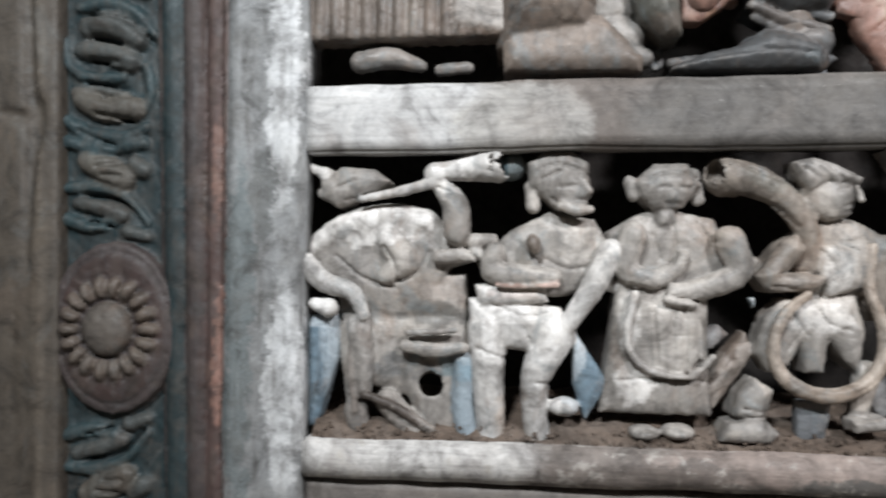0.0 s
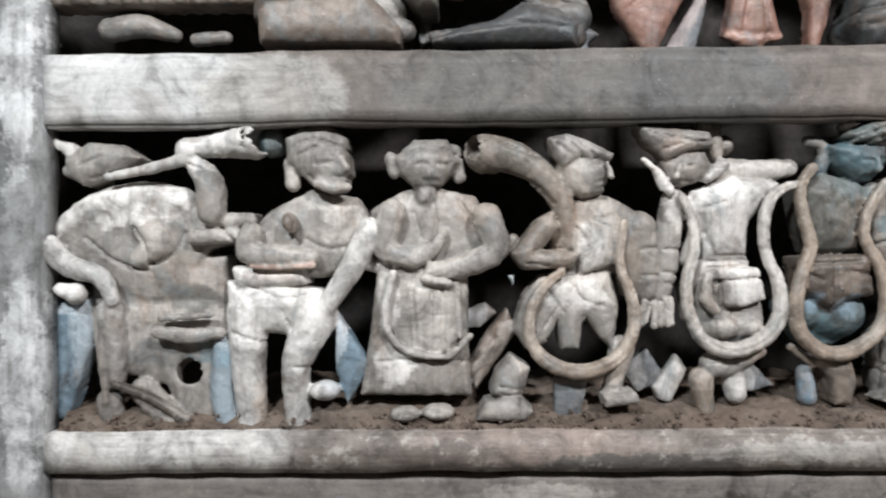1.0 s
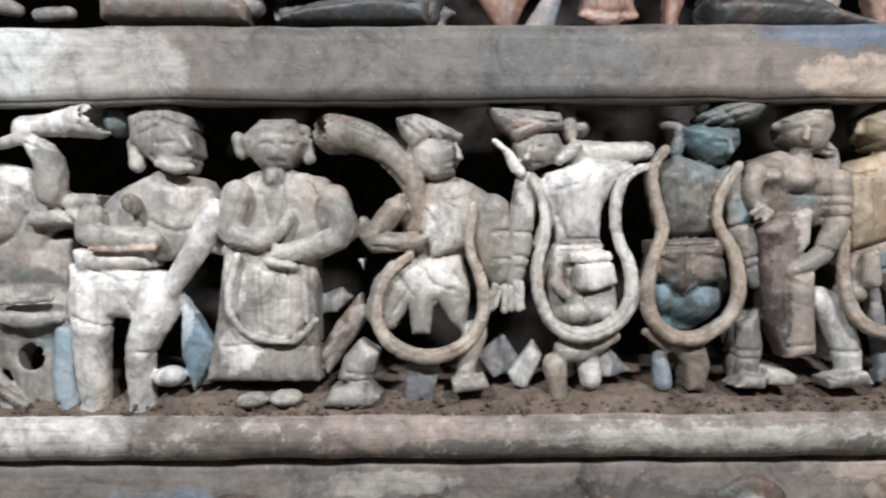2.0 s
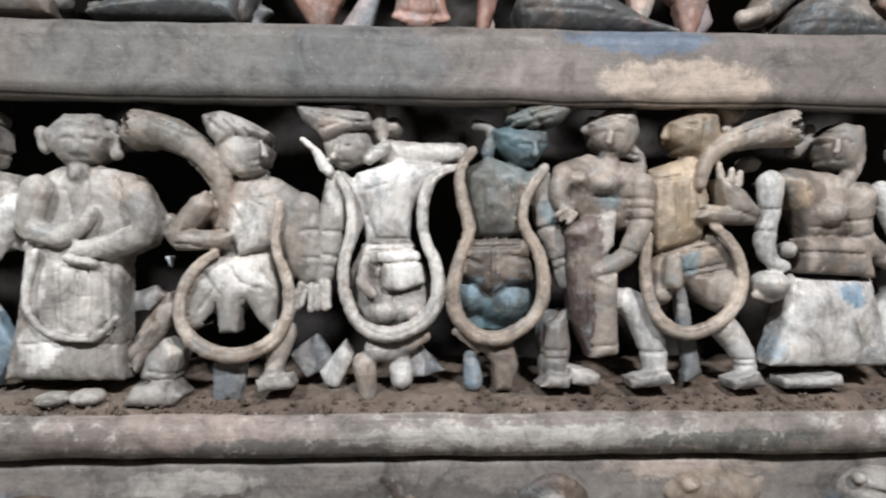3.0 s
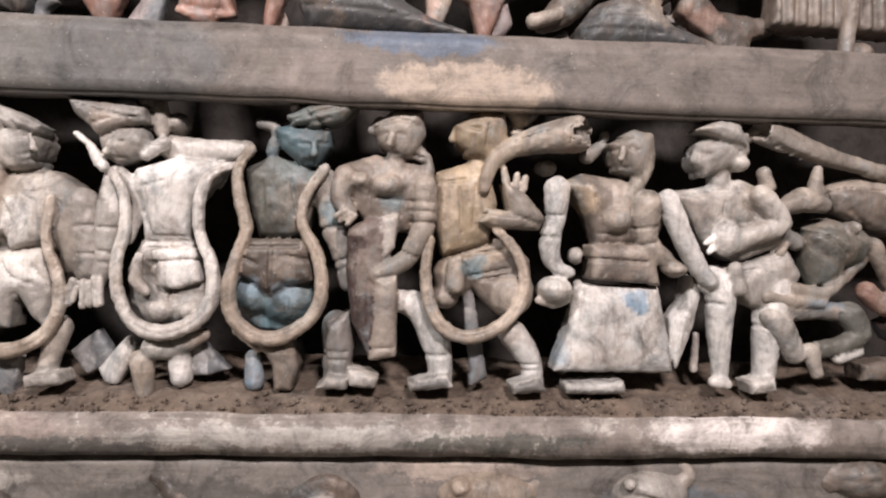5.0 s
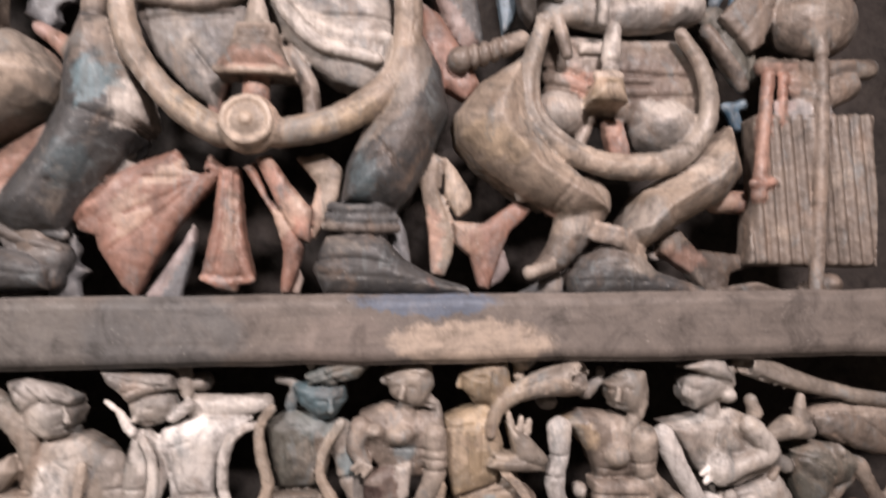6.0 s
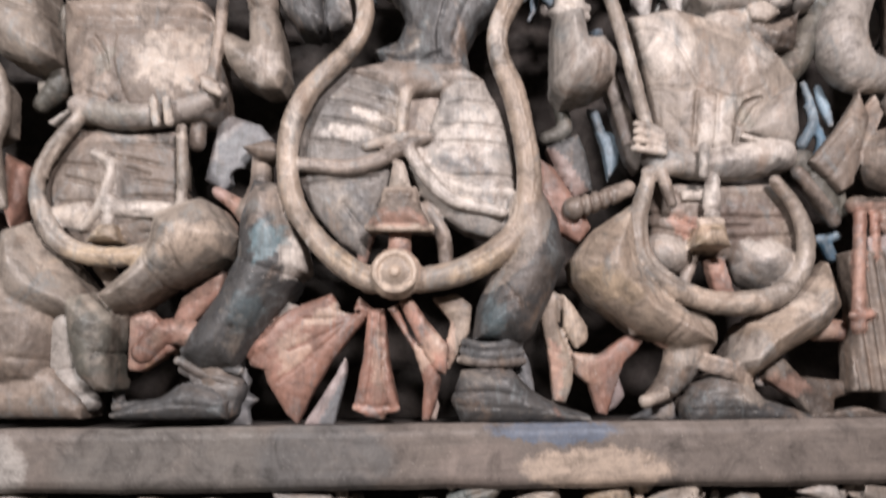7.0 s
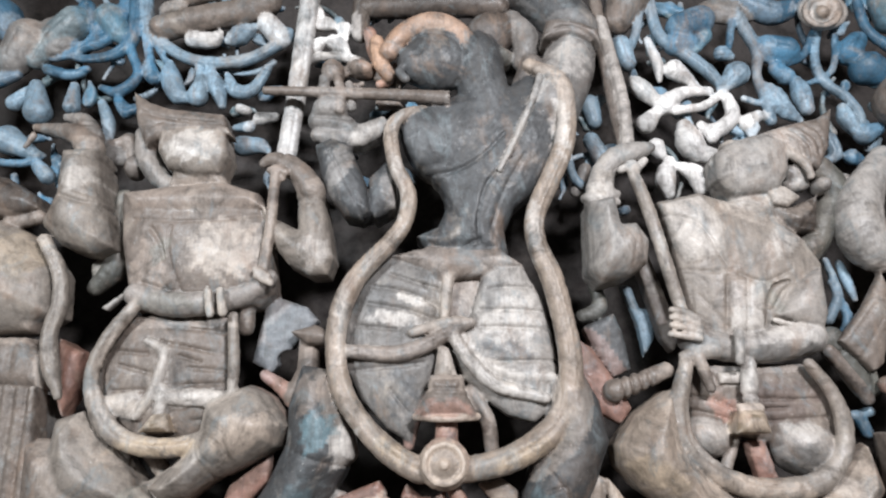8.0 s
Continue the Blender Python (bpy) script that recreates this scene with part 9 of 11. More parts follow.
c.limb([(0.105, 0.565, 2.294, 0.0119), (0.12, 0.565, 2.225, 0.0102), (0.155, 0.565, 2.19, 0.0088), (0.198, 0.565, 2.169, 0.0088), (0.256, 0.565, 2.167, 0.0094), (0.296, 0.565, 2.184, 0.0088), (0.324, 0.565, 2.208, 0.0112)], 'sky', 0.003)
c.groove([(0.105, 2.294, 0.0019), (0.12, 2.225, 0.0019), (0.155, 2.19, 0.0018), (0.198, 2.169, 0.0018), (0.256, 2.167, 0.0019), (0.296, 2.184, 0.0018), (0.324, 2.208, 0.0018)], 0.0022)
c.limb([(0.12, 0.565, 2.225, 0.0068), (0.144, 0.565, 2.177, 0.0048), (0.158, 0.565, 2.158, 0.004)], 'blue', 0.003)
c.limb([(0.106, 0.565, 2.265, 0.0077), (0.117, 0.565, 2.206, 0.0072), (0.126, 0.565, 2.168, 0.0068), (0.133, 0.565, 2.144, 0.0104)], 'blue', 0.003)
c.groove([(0.106, 2.265, 0.0019), (0.117, 2.206, 0.0018), (0.126, 2.168, 0.0019), (0.133, 2.144, 0.0018)], 0.0022)
c.limb([(0.097, 0.565, 2.255, 0.0077), (0.093, 0.565, 2.198, 0.0072), (0.109, 0.565, 2.152, 0.0072), (0.084, 0.565, 2.124, 0.0085), (0.058, 0.565, 2.132, 0.0048)], 'blue', 0.003)
c.limb([(0.021, 0.565, 2.268, 0.0119), (0.042, 0.565, 2.221, 0.0102), (0.014, 0.565, 2.192, 0.0072), (-0.018, 0.565, 2.183, 0.0056)], 'blue', 0.003)
c.groove([(0.021, 2.268, 0.0019), (0.042, 2.221, 0.0019), (0.014, 2.192, 0.0018), (-0.018, 2.183, 0.0018)], 0.0022)
c.limb([(0.008, 0.565, 2.24, 0.0255), (-0.022, 0.565, 2.212, 0.0208), (-0.042, 0.565, 2.18, 0.0136)], 'teal', 0.003)
c.groove([(0.008, 2.24, 0.0019), (-0.022, 2.212, 0.0018), (-0.042, 2.18, 0.0019)], 0.0022)
c.limb([(-0.056, 0.565, 2.213, 0.0306), (-0.076, 0.565, 2.181, 0.0221)], 'grey', 0.003)
c.groove([(-0.056, 2.213, 0.0019), (-0.076, 2.181, 0.0019)], 0.0022)
c.limb([(-0.104, 0.565, 2.254, 0.0289), (-0.082, 0.565, 2.224, 0.017)], 'blue', 0.003)
c.groove([(-0.104, 2.254, 0.0019), (-0.082, 2.224, 0.0019)], 0.0022)
c.limb([(0.058, 0.565, 2.247, 0.0221), (0.078, 0.565, 2.217, 0.0136)], 'teal', 0.003)
c.groove([(0.058, 2.247, 0.0019), (0.078, 2.217, 0.0019)], 0.0022)
c.limb([(0.154, 0.565, 2.169, 0.0051), (0.157, 0.565, 2.144, 0.0145), (0.171, 0.565, 2.114, 0.0127), (0.189, 0.565, 2.111, 0.0043)], 'sky', 0.003)
c.groove([(0.154, 2.169, 0.0019), (0.157, 2.144, 0.0019), (0.171, 2.114, 0.0019), (0.189, 2.111, 0.0019)], 0.0022)
c.limb([(0.194, 0.565, 2.166, 0.004), (0.202, 0.565, 2.138, 0.0096), (0.198, 0.565, 2.113, 0.0152)], 'sky', 0.003)
c.groove([(0.194, 2.166, 0.0018), (0.202, 2.138, 0.0018), (0.198, 2.113, 0.0018)], 0.0022)
c.limb([(0.208, 0.565, 2.167, 0.004), (0.224, 0.565, 2.128, 0.012), (0.234, 0.565, 2.097, 0.0064)], 'sky', 0.003)
c.groove([(0.208, 2.167, 0.0018), (0.224, 2.128, 0.0018), (0.234, 2.097, 0.0018)], 0.0022)
c.limb([(0.239, 0.565, 2.146, 0.0048), (0.252, 0.565, 2.12, 0.0104), (0.276, 0.565, 2.12, 0.0088), (0.297, 0.565, 2.154, 0.0064)], 'sky', 0.003)
c.groove([(0.239, 2.146, 0.0018), (0.252, 2.12, 0.0018), (0.276, 2.12, 0.0018), (0.297, 2.154, 0.0018)], 0.0022)
c.limb([(0.184, 0.565, 2.206, 0.0119), (0.214, 0.565, 2.204, 0.0119), (0.224, 0.565, 2.216, 0.0051)], 'white', 0.003)
c.groove([(0.184, 2.206, 0.0019), (0.214, 2.204, 0.0019), (0.224, 2.216, 0.0019)], 0.0022)
c.limb([(0.237, 0.565, 2.202, 0.0064), (0.253, 0.565, 2.21, 0.0153), (0.273, 0.565, 2.223, 0.0068)], 'sky', 0.003)
c.groove([(0.237, 2.202, 0.0018), (0.253, 2.21, 0.0019), (0.273, 2.223, 0.0019)], 0.0022)
c.limb([(0.294, 0.565, 2.228, 0.016), (0.313, 0.565, 2.204, 0.017)], 'white', 0.003)
c.groove([(0.294, 2.228, 0.0018), (0.313, 2.204, 0.0019)], 0.0022)
c.limb([(0.26, 0.565, 2.091, 0.0072), (0.27, 0.565, 2.087, 0.0072)], 'white', 0.003)
c.limb([(0.289, 0.565, 2.074, 0.0096), (0.312, 0.565, 2.076, 0.0064)], 'white', 0.003)
c.groove([(0.289, 2.074, 0.0018), (0.312, 2.076, 0.0018)], 0.0022)
c.limb([(0.255, 0.565, 2.061, 0.0048), (0.274, 0.565, 2.062, 0.0088)], 'sky', 0.003)
c.limb([(0.267, 0.565, 2.033, 0.0144), (0.293, 0.565, 2.032, 0.0105), (0.303, 0.565, 2.023, 0.0048)], 'sky', 0.003)
c.groove([(0.267, 2.033, 0.0018), (0.293, 2.032, 0.0017), (0.303, 2.023, 0.0018)], 0.0022)
c.limb([(-0.036, 0.565, 2.138, 0.0102), (-0.029, 0.565, 2.097, 0.0192)], 'sky', 0.003)
c.groove([(-0.036, 2.138, 0.0019), (-0.029, 2.097, 0.0018)], 0.0022)
c.limb([(0.019, 0.565, 2.136, 0.0068), (0.019, 0.565, 2.104, 0.012)], 'sky', 0.003)
c.groove([(0.019, 2.136, 0.0019), (0.019, 2.104, 0.0018)], 0.0022)
c.limb([(-0.064, 0.565, 2.054, 0.0208), (-0.021, 0.565, 2.03, 0.008)], 'sky', 0.003)
c.groove([(-0.064, 2.054, 0.0018), (-0.021, 2.03, 0.0018)], 0.0022)
c.limb([(-0.075, 0.565, 2.021, 0.0056), (-0.035, 0.565, 2.018, 0.0056), (-0.011, 0.565, 2.029, 0.004)], 'blue', 0.003)
c.limb([(-0.015, 0.565, 2.012, 0.0096), (-0.002, 0.565, 1.997, 0.0112)], 'sky', 0.003)
c.groove([(-0.015, 2.012, 0.0018), (-0.002, 1.997, 0.0018)], 0.0022)
c.limb([(0.062, 0.565, 2.107, 0.0064), (0.075, 0.565, 2.075, 0.0096), (0.076, 0.565, 2.052, 0.008)], 'sky', 0.003)
c.groove([(0.062, 2.107, 0.0018), (0.075, 2.075, 0.0018), (0.076, 2.052, 0.0018)], 0.0022)
c.limb([(0.057, 0.565, 2.058, 0.0096), (0.072, 0.565, 2.037, 0.0104), (0.097, 0.565, 2.02, 0.0112)], 'grey', 0.003)
c.groove([(0.057, 2.058, 0.0018), (0.072, 2.037, 0.0018), (0.097, 2.02, 0.0018)], 0.0022)
c.limb([(0.108, 0.565, 2.047, 0.0096), (0.116, 0.565, 2.025, 0.0088)], 'wood', 0.003)
c.groove([(0.108, 2.047, 0.0018), (0.116, 2.025, 0.0018)], 0.0022)
c.limb([(0.085, 0.565, 2.111, 0.0072), (0.099, 0.565, 2.092, 0.0104), (0.111, 0.565, 2.098, 0.0068)], 'blue', 0.003)
c.groove([(0.085, 2.111, 0.0018), (0.099, 2.092, 0.0018), (0.111, 2.098, 0.0019)], 0.0022)
c.limb([(0.086, 0.565, 2.039, 0.008), (0.099, 0.565, 2.044, 0.0075)], 'wood', 0.003)
c.limb([(-0.065, 0.565, 2.112, 0.0112), (-0.047, 0.565, 2.129, 0.0085)], 'sky', 0.003)
c.groove([(-0.065, 2.112, 0.0018), (-0.047, 2.129, 0.0019)], 0.0022)
c.limb([(-0.096, 0.565, 2.149, 0.0119), (-0.068, 0.565, 2.158, 0.008)], 'blue', 0.003)
c.groove([(-0.096, 2.149, 0.0019), (-0.068, 2.158, 0.0018)], 0.0022)
c.limb([(0.127, 0.565, 2.15, 0.0102), (0.122, 0.565, 2.169, 0.0068)], 'sky', 0.003)
c.groove([(0.127, 2.15, 0.0019), (0.122, 2.169, 0.0019)], 0.0022)
c.limb([(-0.024, 0.565, 2.165, 0.008), (0.011, 0.565, 2.154, 0.0077), (0.034, 0.565, 2.163, 0.0056)], 'blue', 0.003)
tagged(c.skin('carved_foliage'), 'openwork carved vine with faded blue leaves', 'foliage')

c = Carving(0.0026)
c.blob((1.084, 0.536, 2.195), (0.009, 0.008, 0.009), 0, 'cream', 0.004)
c.limb([(0.825, 0.57, 2.252, 0.033), (0.804, 0.57, 2.214, 0.0225)], 'wood', 0.003)
c.blob((0.971, 0.568, 2.225), (0.0526, 0.012, 0.0225), 0, 'grey', 0.004)
c.limb([(1.061, 0.565, 1.958, 0.0105), (1.051, 0.565, 1.938, 0.0105)], 'grey', 0.003)
c.limb([(0.738, 0.565, 1.981, 0.0075), (0.723, 0.565, 1.949, 0.0075)], 'grey', 0.003)
c.limb([(1.109, 0.538, 2.196, 0.004), (1.104, 0.538, 2.185, 0.004), (1.094, 0.538, 2.177, 0.004), (1.081, 0.538, 2.175, 0.0037), (1.07, 0.538, 2.178, 0.004), (1.063, 0.538, 2.187, 0.004), (1.062, 0.538, 2.198, 0.004), (1.067, 0.538, 2.209, 0.004), (1.077, 0.538, 2.217, 0.004), (1.09, 0.538, 2.219, 0.004), (1.101, 0.538, 2.216, 0.004), (1.108, 0.538, 2.207, 0.004), (1.109, 0.538, 2.196, 0.004)], 'wood', 0.001)
c.limb([(1.084, 0.536, 2.195, 0.0072)], 'wood', 0.001)
c.limb([(1.061, 0.565, 1.958, 0.0105), (1.051, 0.565, 1.938, 0.0105)], 'grey', 0.003)
c.limb([(0.738, 0.565, 1.981, 0.0075), (0.723, 0.565, 1.949, 0.0075)], 'grey', 0.003)
c.limb([(1.109, 0.538, 2.196, 0.004), (1.104, 0.538, 2.185, 0.004), (1.094, 0.538, 2.177, 0.004), (1.081, 0.538, 2.175, 0.0037), (1.07, 0.538, 2.178, 0.004), (1.063, 0.538, 2.187, 0.004), (1.062, 0.538, 2.198, 0.004), (1.067, 0.538, 2.209, 0.004), (1.077, 0.538, 2.217, 0.004), (1.09, 0.538, 2.219, 0.004), (1.101, 0.538, 2.216, 0.004), (1.108, 0.538, 2.207, 0.004), (1.109, 0.538, 2.196, 0.004)], 'wood', 0.001)
c.limb([(1.084, 0.536, 2.195, 0.0072)], 'wood', 0.001)
c.limb([(1.061, 0.565, 1.958, 0.0105), (1.051, 0.565, 1.938, 0.0105)], 'grey', 0.003)
c.limb([(0.738, 0.565, 1.981, 0.0075), (0.723, 0.565, 1.949, 0.0075)], 'grey', 0.003)
c.limb([(1.109, 0.538, 2.196, 0.004), (1.104, 0.538, 2.185, 0.004), (1.094, 0.538, 2.177, 0.004), (1.081, 0.538, 2.175, 0.0037), (1.07, 0.538, 2.178, 0.004), (1.063, 0.538, 2.187, 0.004), (1.062, 0.538, 2.198, 0.004), (1.067, 0.538, 2.209, 0.004), (1.077, 0.538, 2.217, 0.004), (1.09, 0.538, 2.219, 0.004), (1.101, 0.538, 2.216, 0.004), (1.108, 0.538, 2.207, 0.004), (1.109, 0.538, 2.196, 0.004)], 'wood', 0.001)
c.limb([(1.084, 0.536, 2.195, 0.0072)], 'wood', 0.001)
c.limb([(0.854, 0.565, 2.262, 0.0077), (0.862, 0.565, 2.187, 0.0088), (0.898, 0.565, 2.152, 0.0096), (0.926, 0.565, 2.123, 0.0096), (0.939, 0.565, 2.103, 0.0067)], 'sky', 0.003)
c.groove([(0.854, 2.262, 0.0019), (0.862, 2.187, 0.0018), (0.898, 2.152, 0.0018), (0.926, 2.123, 0.0018), (0.939, 2.103, 0.0016)], 0.0022)
c.limb([(0.965, 0.565, 2.267, 0.0072), (0.984, 0.565, 2.199, 0.0094), (0.999, 0.565, 2.155, 0.0088), (0.992, 0.565, 2.115, 0.0072), (0.999, 0.565, 2.077, 0.008), (1.001, 0.565, 2.043, 0.0072)], 'sky', 0.003)
c.limb([(0.981, 0.565, 2.247, 0.0064), (0.962, 0.565, 2.171, 0.0056), (0.955, 0.565, 2.151, 0.004)], 'blue', 0.003)
c.limb([(0.845, 0.565, 2.253, 0.0072), (0.828, 0.565, 2.186, 0.0068), (0.815, 0.565, 2.159, 0.0056)], 'sky', 0.003)
c.limb([(0.986, 0.565, 2.199, 0.0056), (1.013, 0.565, 2.14, 0.0056), (1.057, 0.565, 2.14, 0.0056), (1.086, 0.565, 2.185, 0.0056)], 'blue', 0.003)
c.limb([(1.093, 0.565, 2.194, 0.0064), (1.078, 0.565, 2.139, 0.0064), (1.084, 0.565, 2.103, 0.0072), (1.11, 0.565, 2.077, 0.0068), (1.124, 0.565, 2.048, 0.0067), (1.121, 0.565, 2.014, 0.0045)], 'sky', 0.003)
c.limb([(1.114, 0.565, 2.175, 0.0048), (1.098, 0.565, 2.118, 0.0048), (1.049, 0.565, 2.095, 0.004)], 'blue', 0.003)
c.limb([(1.156, 0.565, 2.23, 0.0068), (1.162, 0.565, 2.182, 0.0072), (1.188, 0.565, 2.153, 0.008)], 'blue', 0.003)
c.limb([(0.805, 0.565, 2.172, 0.0144), (0.813, 0.565, 2.142, 0.012)], 'sky', 0.003)
c.groove([(0.805, 2.172, 0.0018), (0.813, 2.142, 0.0018)], 0.0022)
c.limb([(0.845, 0.565, 2.178, 0.0056), (0.855, 0.565, 2.139, 0.008), (0.855, 0.565, 2.113, 0.004)], 'white', 0.003)
c.limb([(0.877, 0.565, 2.129, 0.0143), (0.893, 0.565, 2.114, 0.0096), (0.909, 0.565, 2.099, 0.004)], 'white', 0.003)
c.groove([(0.877, 2.129, 0.0017), (0.893, 2.114, 0.0018), (0.909, 2.099, 0.0018)], 0.0022)
c.limb([(0.817, 0.565, 2.115, 0.0064), (0.826, 0.565, 2.102, 0.0136), (0.849, 0.565, 2.076, 0.008)], 'white', 0.003)
c.groove([(0.817, 2.115, 0.0018), (0.826, 2.102, 0.0018), (0.849, 2.076, 0.0018)], 0.0022)
c.limb([(0.828, 0.565, 2.046, 0.0144), (0.848, 0.565, 2.067, 0.0072)], 'white', 0.003)
c.groove([(0.828, 2.046, 0.0018), (0.848, 2.067, 0.0018)], 0.0022)
c.limb([(0.856, 0.565, 2.074, 0.015), (0.886, 0.565, 2.092, 0.009), (0.922, 0.565, 2.093, 0.0064)], 'white', 0.003)
c.groove([(0.856, 2.074, 0.0017), (0.886, 2.092, 0.0017), (0.922, 2.093, 0.0018)], 0.0022)
c.limb([(0.871, 0.565, 2.065, 0.0072), (0.911, 0.565, 2.07, 0.0064), (0.941, 0.565, 2.09, 0.0064)], 'white', 0.003)
c.limb([(0.964, 0.565, 2.118, 0.0184), (0.94, 0.565, 2.096, 0.008)], 'sky', 0.003)
c.groove([(0.964, 2.118, 0.0018), (0.94, 2.096, 0.0018)], 0.0022)
c.limb([(0.948, 0.565, 2.153, 0.0112), (0.959, 0.565, 2.147, 0.0072)], 'sky', 0.003)
c.groove([(0.948, 2.153, 0.0018), (0.959, 2.147, 0.0018)], 0.0022)
c.limb([(0.946, 0.565, 2.081, 0.008), (0.949, 0.565, 2.053, 0.0105), (0.926, 0.565, 2.033, 0.0112), (0.908, 0.565, 2.037, 0.0064)], 'white', 0.003)
c.groove([(0.946, 2.081, 0.0018), (0.949, 2.053, 0.0017), (0.926, 2.033, 0.0018), (0.908, 2.037, 0.0018)], 0.0022)
c.limb([(0.967, 0.565, 2.042, 0.012), (0.984, 0.565, 2.052, 0.0083), (1.003, 0.565, 2.048, 0.0052)], 'white', 0.003)
c.groove([(0.967, 2.042, 0.0017), (0.984, 2.052, 0.0017), (1.003, 2.048, 0.0016)], 0.0022)
c.limb([(0.973, 0.565, 2.033, 0.0104), (0.968, 0.565, 2.015, 0.003)], 'sky', 0.003)
c.groove([(0.973, 2.033, 0.0018), (0.968, 2.015, 0.0017)], 0.0022)
c.limb([(0.88, 0.565, 2.04, 0.0105), (0.884, 0.565, 2.018, 0.0188), (0.894, 0.565, 2.0, 0.015), (0.913, 0.565, 1.995, 0.0104)], 'white', 0.003)
c.groove([(0.88, 2.04, 0.0017), (0.884, 2.018, 0.0017), (0.894, 2.0, 0.0017), (0.913, 1.995, 0.0018)], 0.0022)
c.limb([(0.903, 0.565, 2.041, 0.0064), (0.917, 0.565, 2.022, 0.0088)], 'white', 0.003)
c.limb([(0.838, 0.565, 2.011, 0.012), (0.844, 0.565, 1.997, 0.0072)], 'white', 0.003)
c.groove([(0.838, 2.011, 0.0018), (0.844, 1.997, 0.0018)], 0.0022)
c.limb([(0.855, 0.565, 1.99, 0.006), (0.845, 0.565, 1.966, 0.0143), (0.848, 0.565, 1.941, 0.0075)], 'white', 0.003)
c.groove([(0.855, 1.99, 0.0017), (0.845, 1.966, 0.0017), (0.848, 1.941, 0.0017)], 0.0022)
c.limb([(0.865, 0.565, 1.981, 0.0064), (0.886, 0.565, 1.969, 0.0128), (0.891, 0.565, 1.946, 0.0098)], 'white', 0.003)
c.groove([(0.865, 1.981, 0.0018), (0.886, 1.969, 0.0017), (0.891, 1.946, 0.0017)], 0.0022)
c.limb([(1.0, 0.565, 2.097, 0.0075), (1.009, 0.565, 2.081, 0.0152), (1.025, 0.565, 2.057, 0.0112), (1.041, 0.565, 2.043, 0.0045)], 'sky', 0.003)
c.groove([(1.0, 2.097, 0.0017), (1.009, 2.081, 0.0018), (1.025, 2.057, 0.0018), (1.041, 2.043, 0.0016)], 0.0022)
c.limb([(1.046, 0.565, 2.104, 0.008), (1.049, 0.565, 2.086, 0.0136), (1.053, 0.565, 2.061, 0.0105)], 'sky', 0.003)
c.groove([(1.046, 2.104, 0.0018), (1.049, 2.086, 0.0018), (1.053, 2.061, 0.0017)], 0.0022)
c.limb([(1.021, 0.565, 2.125, 0.0104), (1.033, 0.565, 2.112, 0.012)], 'blue', 0.003)
c.groove([(1.021, 2.125, 0.0018), (1.033, 2.112, 0.0018)], 0.0022)
c.limb([(1.012, 0.565, 2.158, 0.0192), (1.037, 0.565, 2.152, 0.0208)], 'blue', 0.003)
c.groove([(1.012, 2.158, 0.0018), (1.037, 2.152, 0.0018)], 0.0022)
c.limb([(0.896, 0.565, 2.197, 0.0224), (0.923, 0.565, 2.207, 0.0221)], 'blue', 0.003)
c.groove([(0.896, 2.197, 0.0018), (0.923, 2.207, 0.0019)], 0.0022)
c.limb([(0.884, 0.565, 2.169, 0.016), (0.909, 0.565, 2.172, 0.0112)], 'blue', 0.003)
c.groove([(0.884, 2.169, 0.0018), (0.909, 2.172, 0.0018)], 0.0022)
c.limb([(1.102, 0.565, 2.06, 0.0075), (1.104, 0.565, 2.045, 0.012), (1.113, 0.565, 2.026, 0.0088)], 'sky', 0.003)
c.groove([(1.102, 2.06, 0.0017), (1.104, 2.045, 0.0018), (1.113, 2.026, 0.0018)], 0.0022)
c.limb([(1.075, 0.565, 2.014, 0.0096), (1.079, 0.565, 1.989, 0.009), (1.066, 0.565, 1.983, 0.006)], 'sky', 0.003)
c.groove([(1.075, 2.014, 0.0018), (1.079, 1.989, 0.0016), (1.066, 1.983, 0.0016)], 0.0022)
c.limb([(1.125, 0.565, 2.019, 0.015), (1.145, 0.565, 2.027, 0.009)], 'blue', 0.003)
c.groove([(1.125, 2.019, 0.0016), (1.145, 2.027, 0.0017)], 0.0022)
c.limb([(1.1, 0.565, 1.986, 0.0113), (1.112, 0.565, 1.979, 0.0075)], 'blue', 0.003)
c.groove([(1.1, 1.986, 0.0017), (1.112, 1.979, 0.0017)], 0.0022)
c.limb([(1.149, 0.565, 2.12, 0.024), (1.171, 0.565, 2.108, 0.018)], 'blue', 0.003)
c.groove([(1.149, 2.12, 0.0018), (1.171, 2.108, 0.0016)], 0.0022)
c.limb([(1.128, 0.565, 2.148, 0.0192), (1.142, 0.565, 2.164, 0.0144)], 'blue', 0.003)
c.groove([(1.128, 2.148, 0.0018), (1.142, 2.164, 0.0018)], 0.0022)
c.limb([(1.157, 0.565, 2.064, 0.0135), (1.163, 0.565, 2.038, 0.0105)], 'blue', 0.003)
c.groove([(1.157, 2.064, 0.0017), (1.163, 2.038, 0.0017)], 0.0022)
c.limb([(1.061, 0.565, 1.958, 0.0105), (1.051, 0.565, 1.938, 0.0105)], 'grey', 0.003)
c.groove([(1.061, 1.958, 0.0016), (1.051, 1.938, 0.0016)], 0.0022)
c.limb([(0.992, 0.565, 2.237, 0.016), (1.03, 0.565, 2.216, 0.0176), (1.064, 0.565, 2.224, 0.0128)], 'blue', 0.003)
c.groove([(0.992, 2.237, 0.0018), (1.03, 2.216, 0.0018), (1.064, 2.224, 0.0018)], 0.0022)
c.limb([(0.927, 0.565, 2.182, 0.0119), (0.912, 0.565, 2.162, 0.008)], 'teal', 0.003)
c.groove([(0.927, 2.182, 0.0019), (0.912, 2.162, 0.0018)], 0.0022)
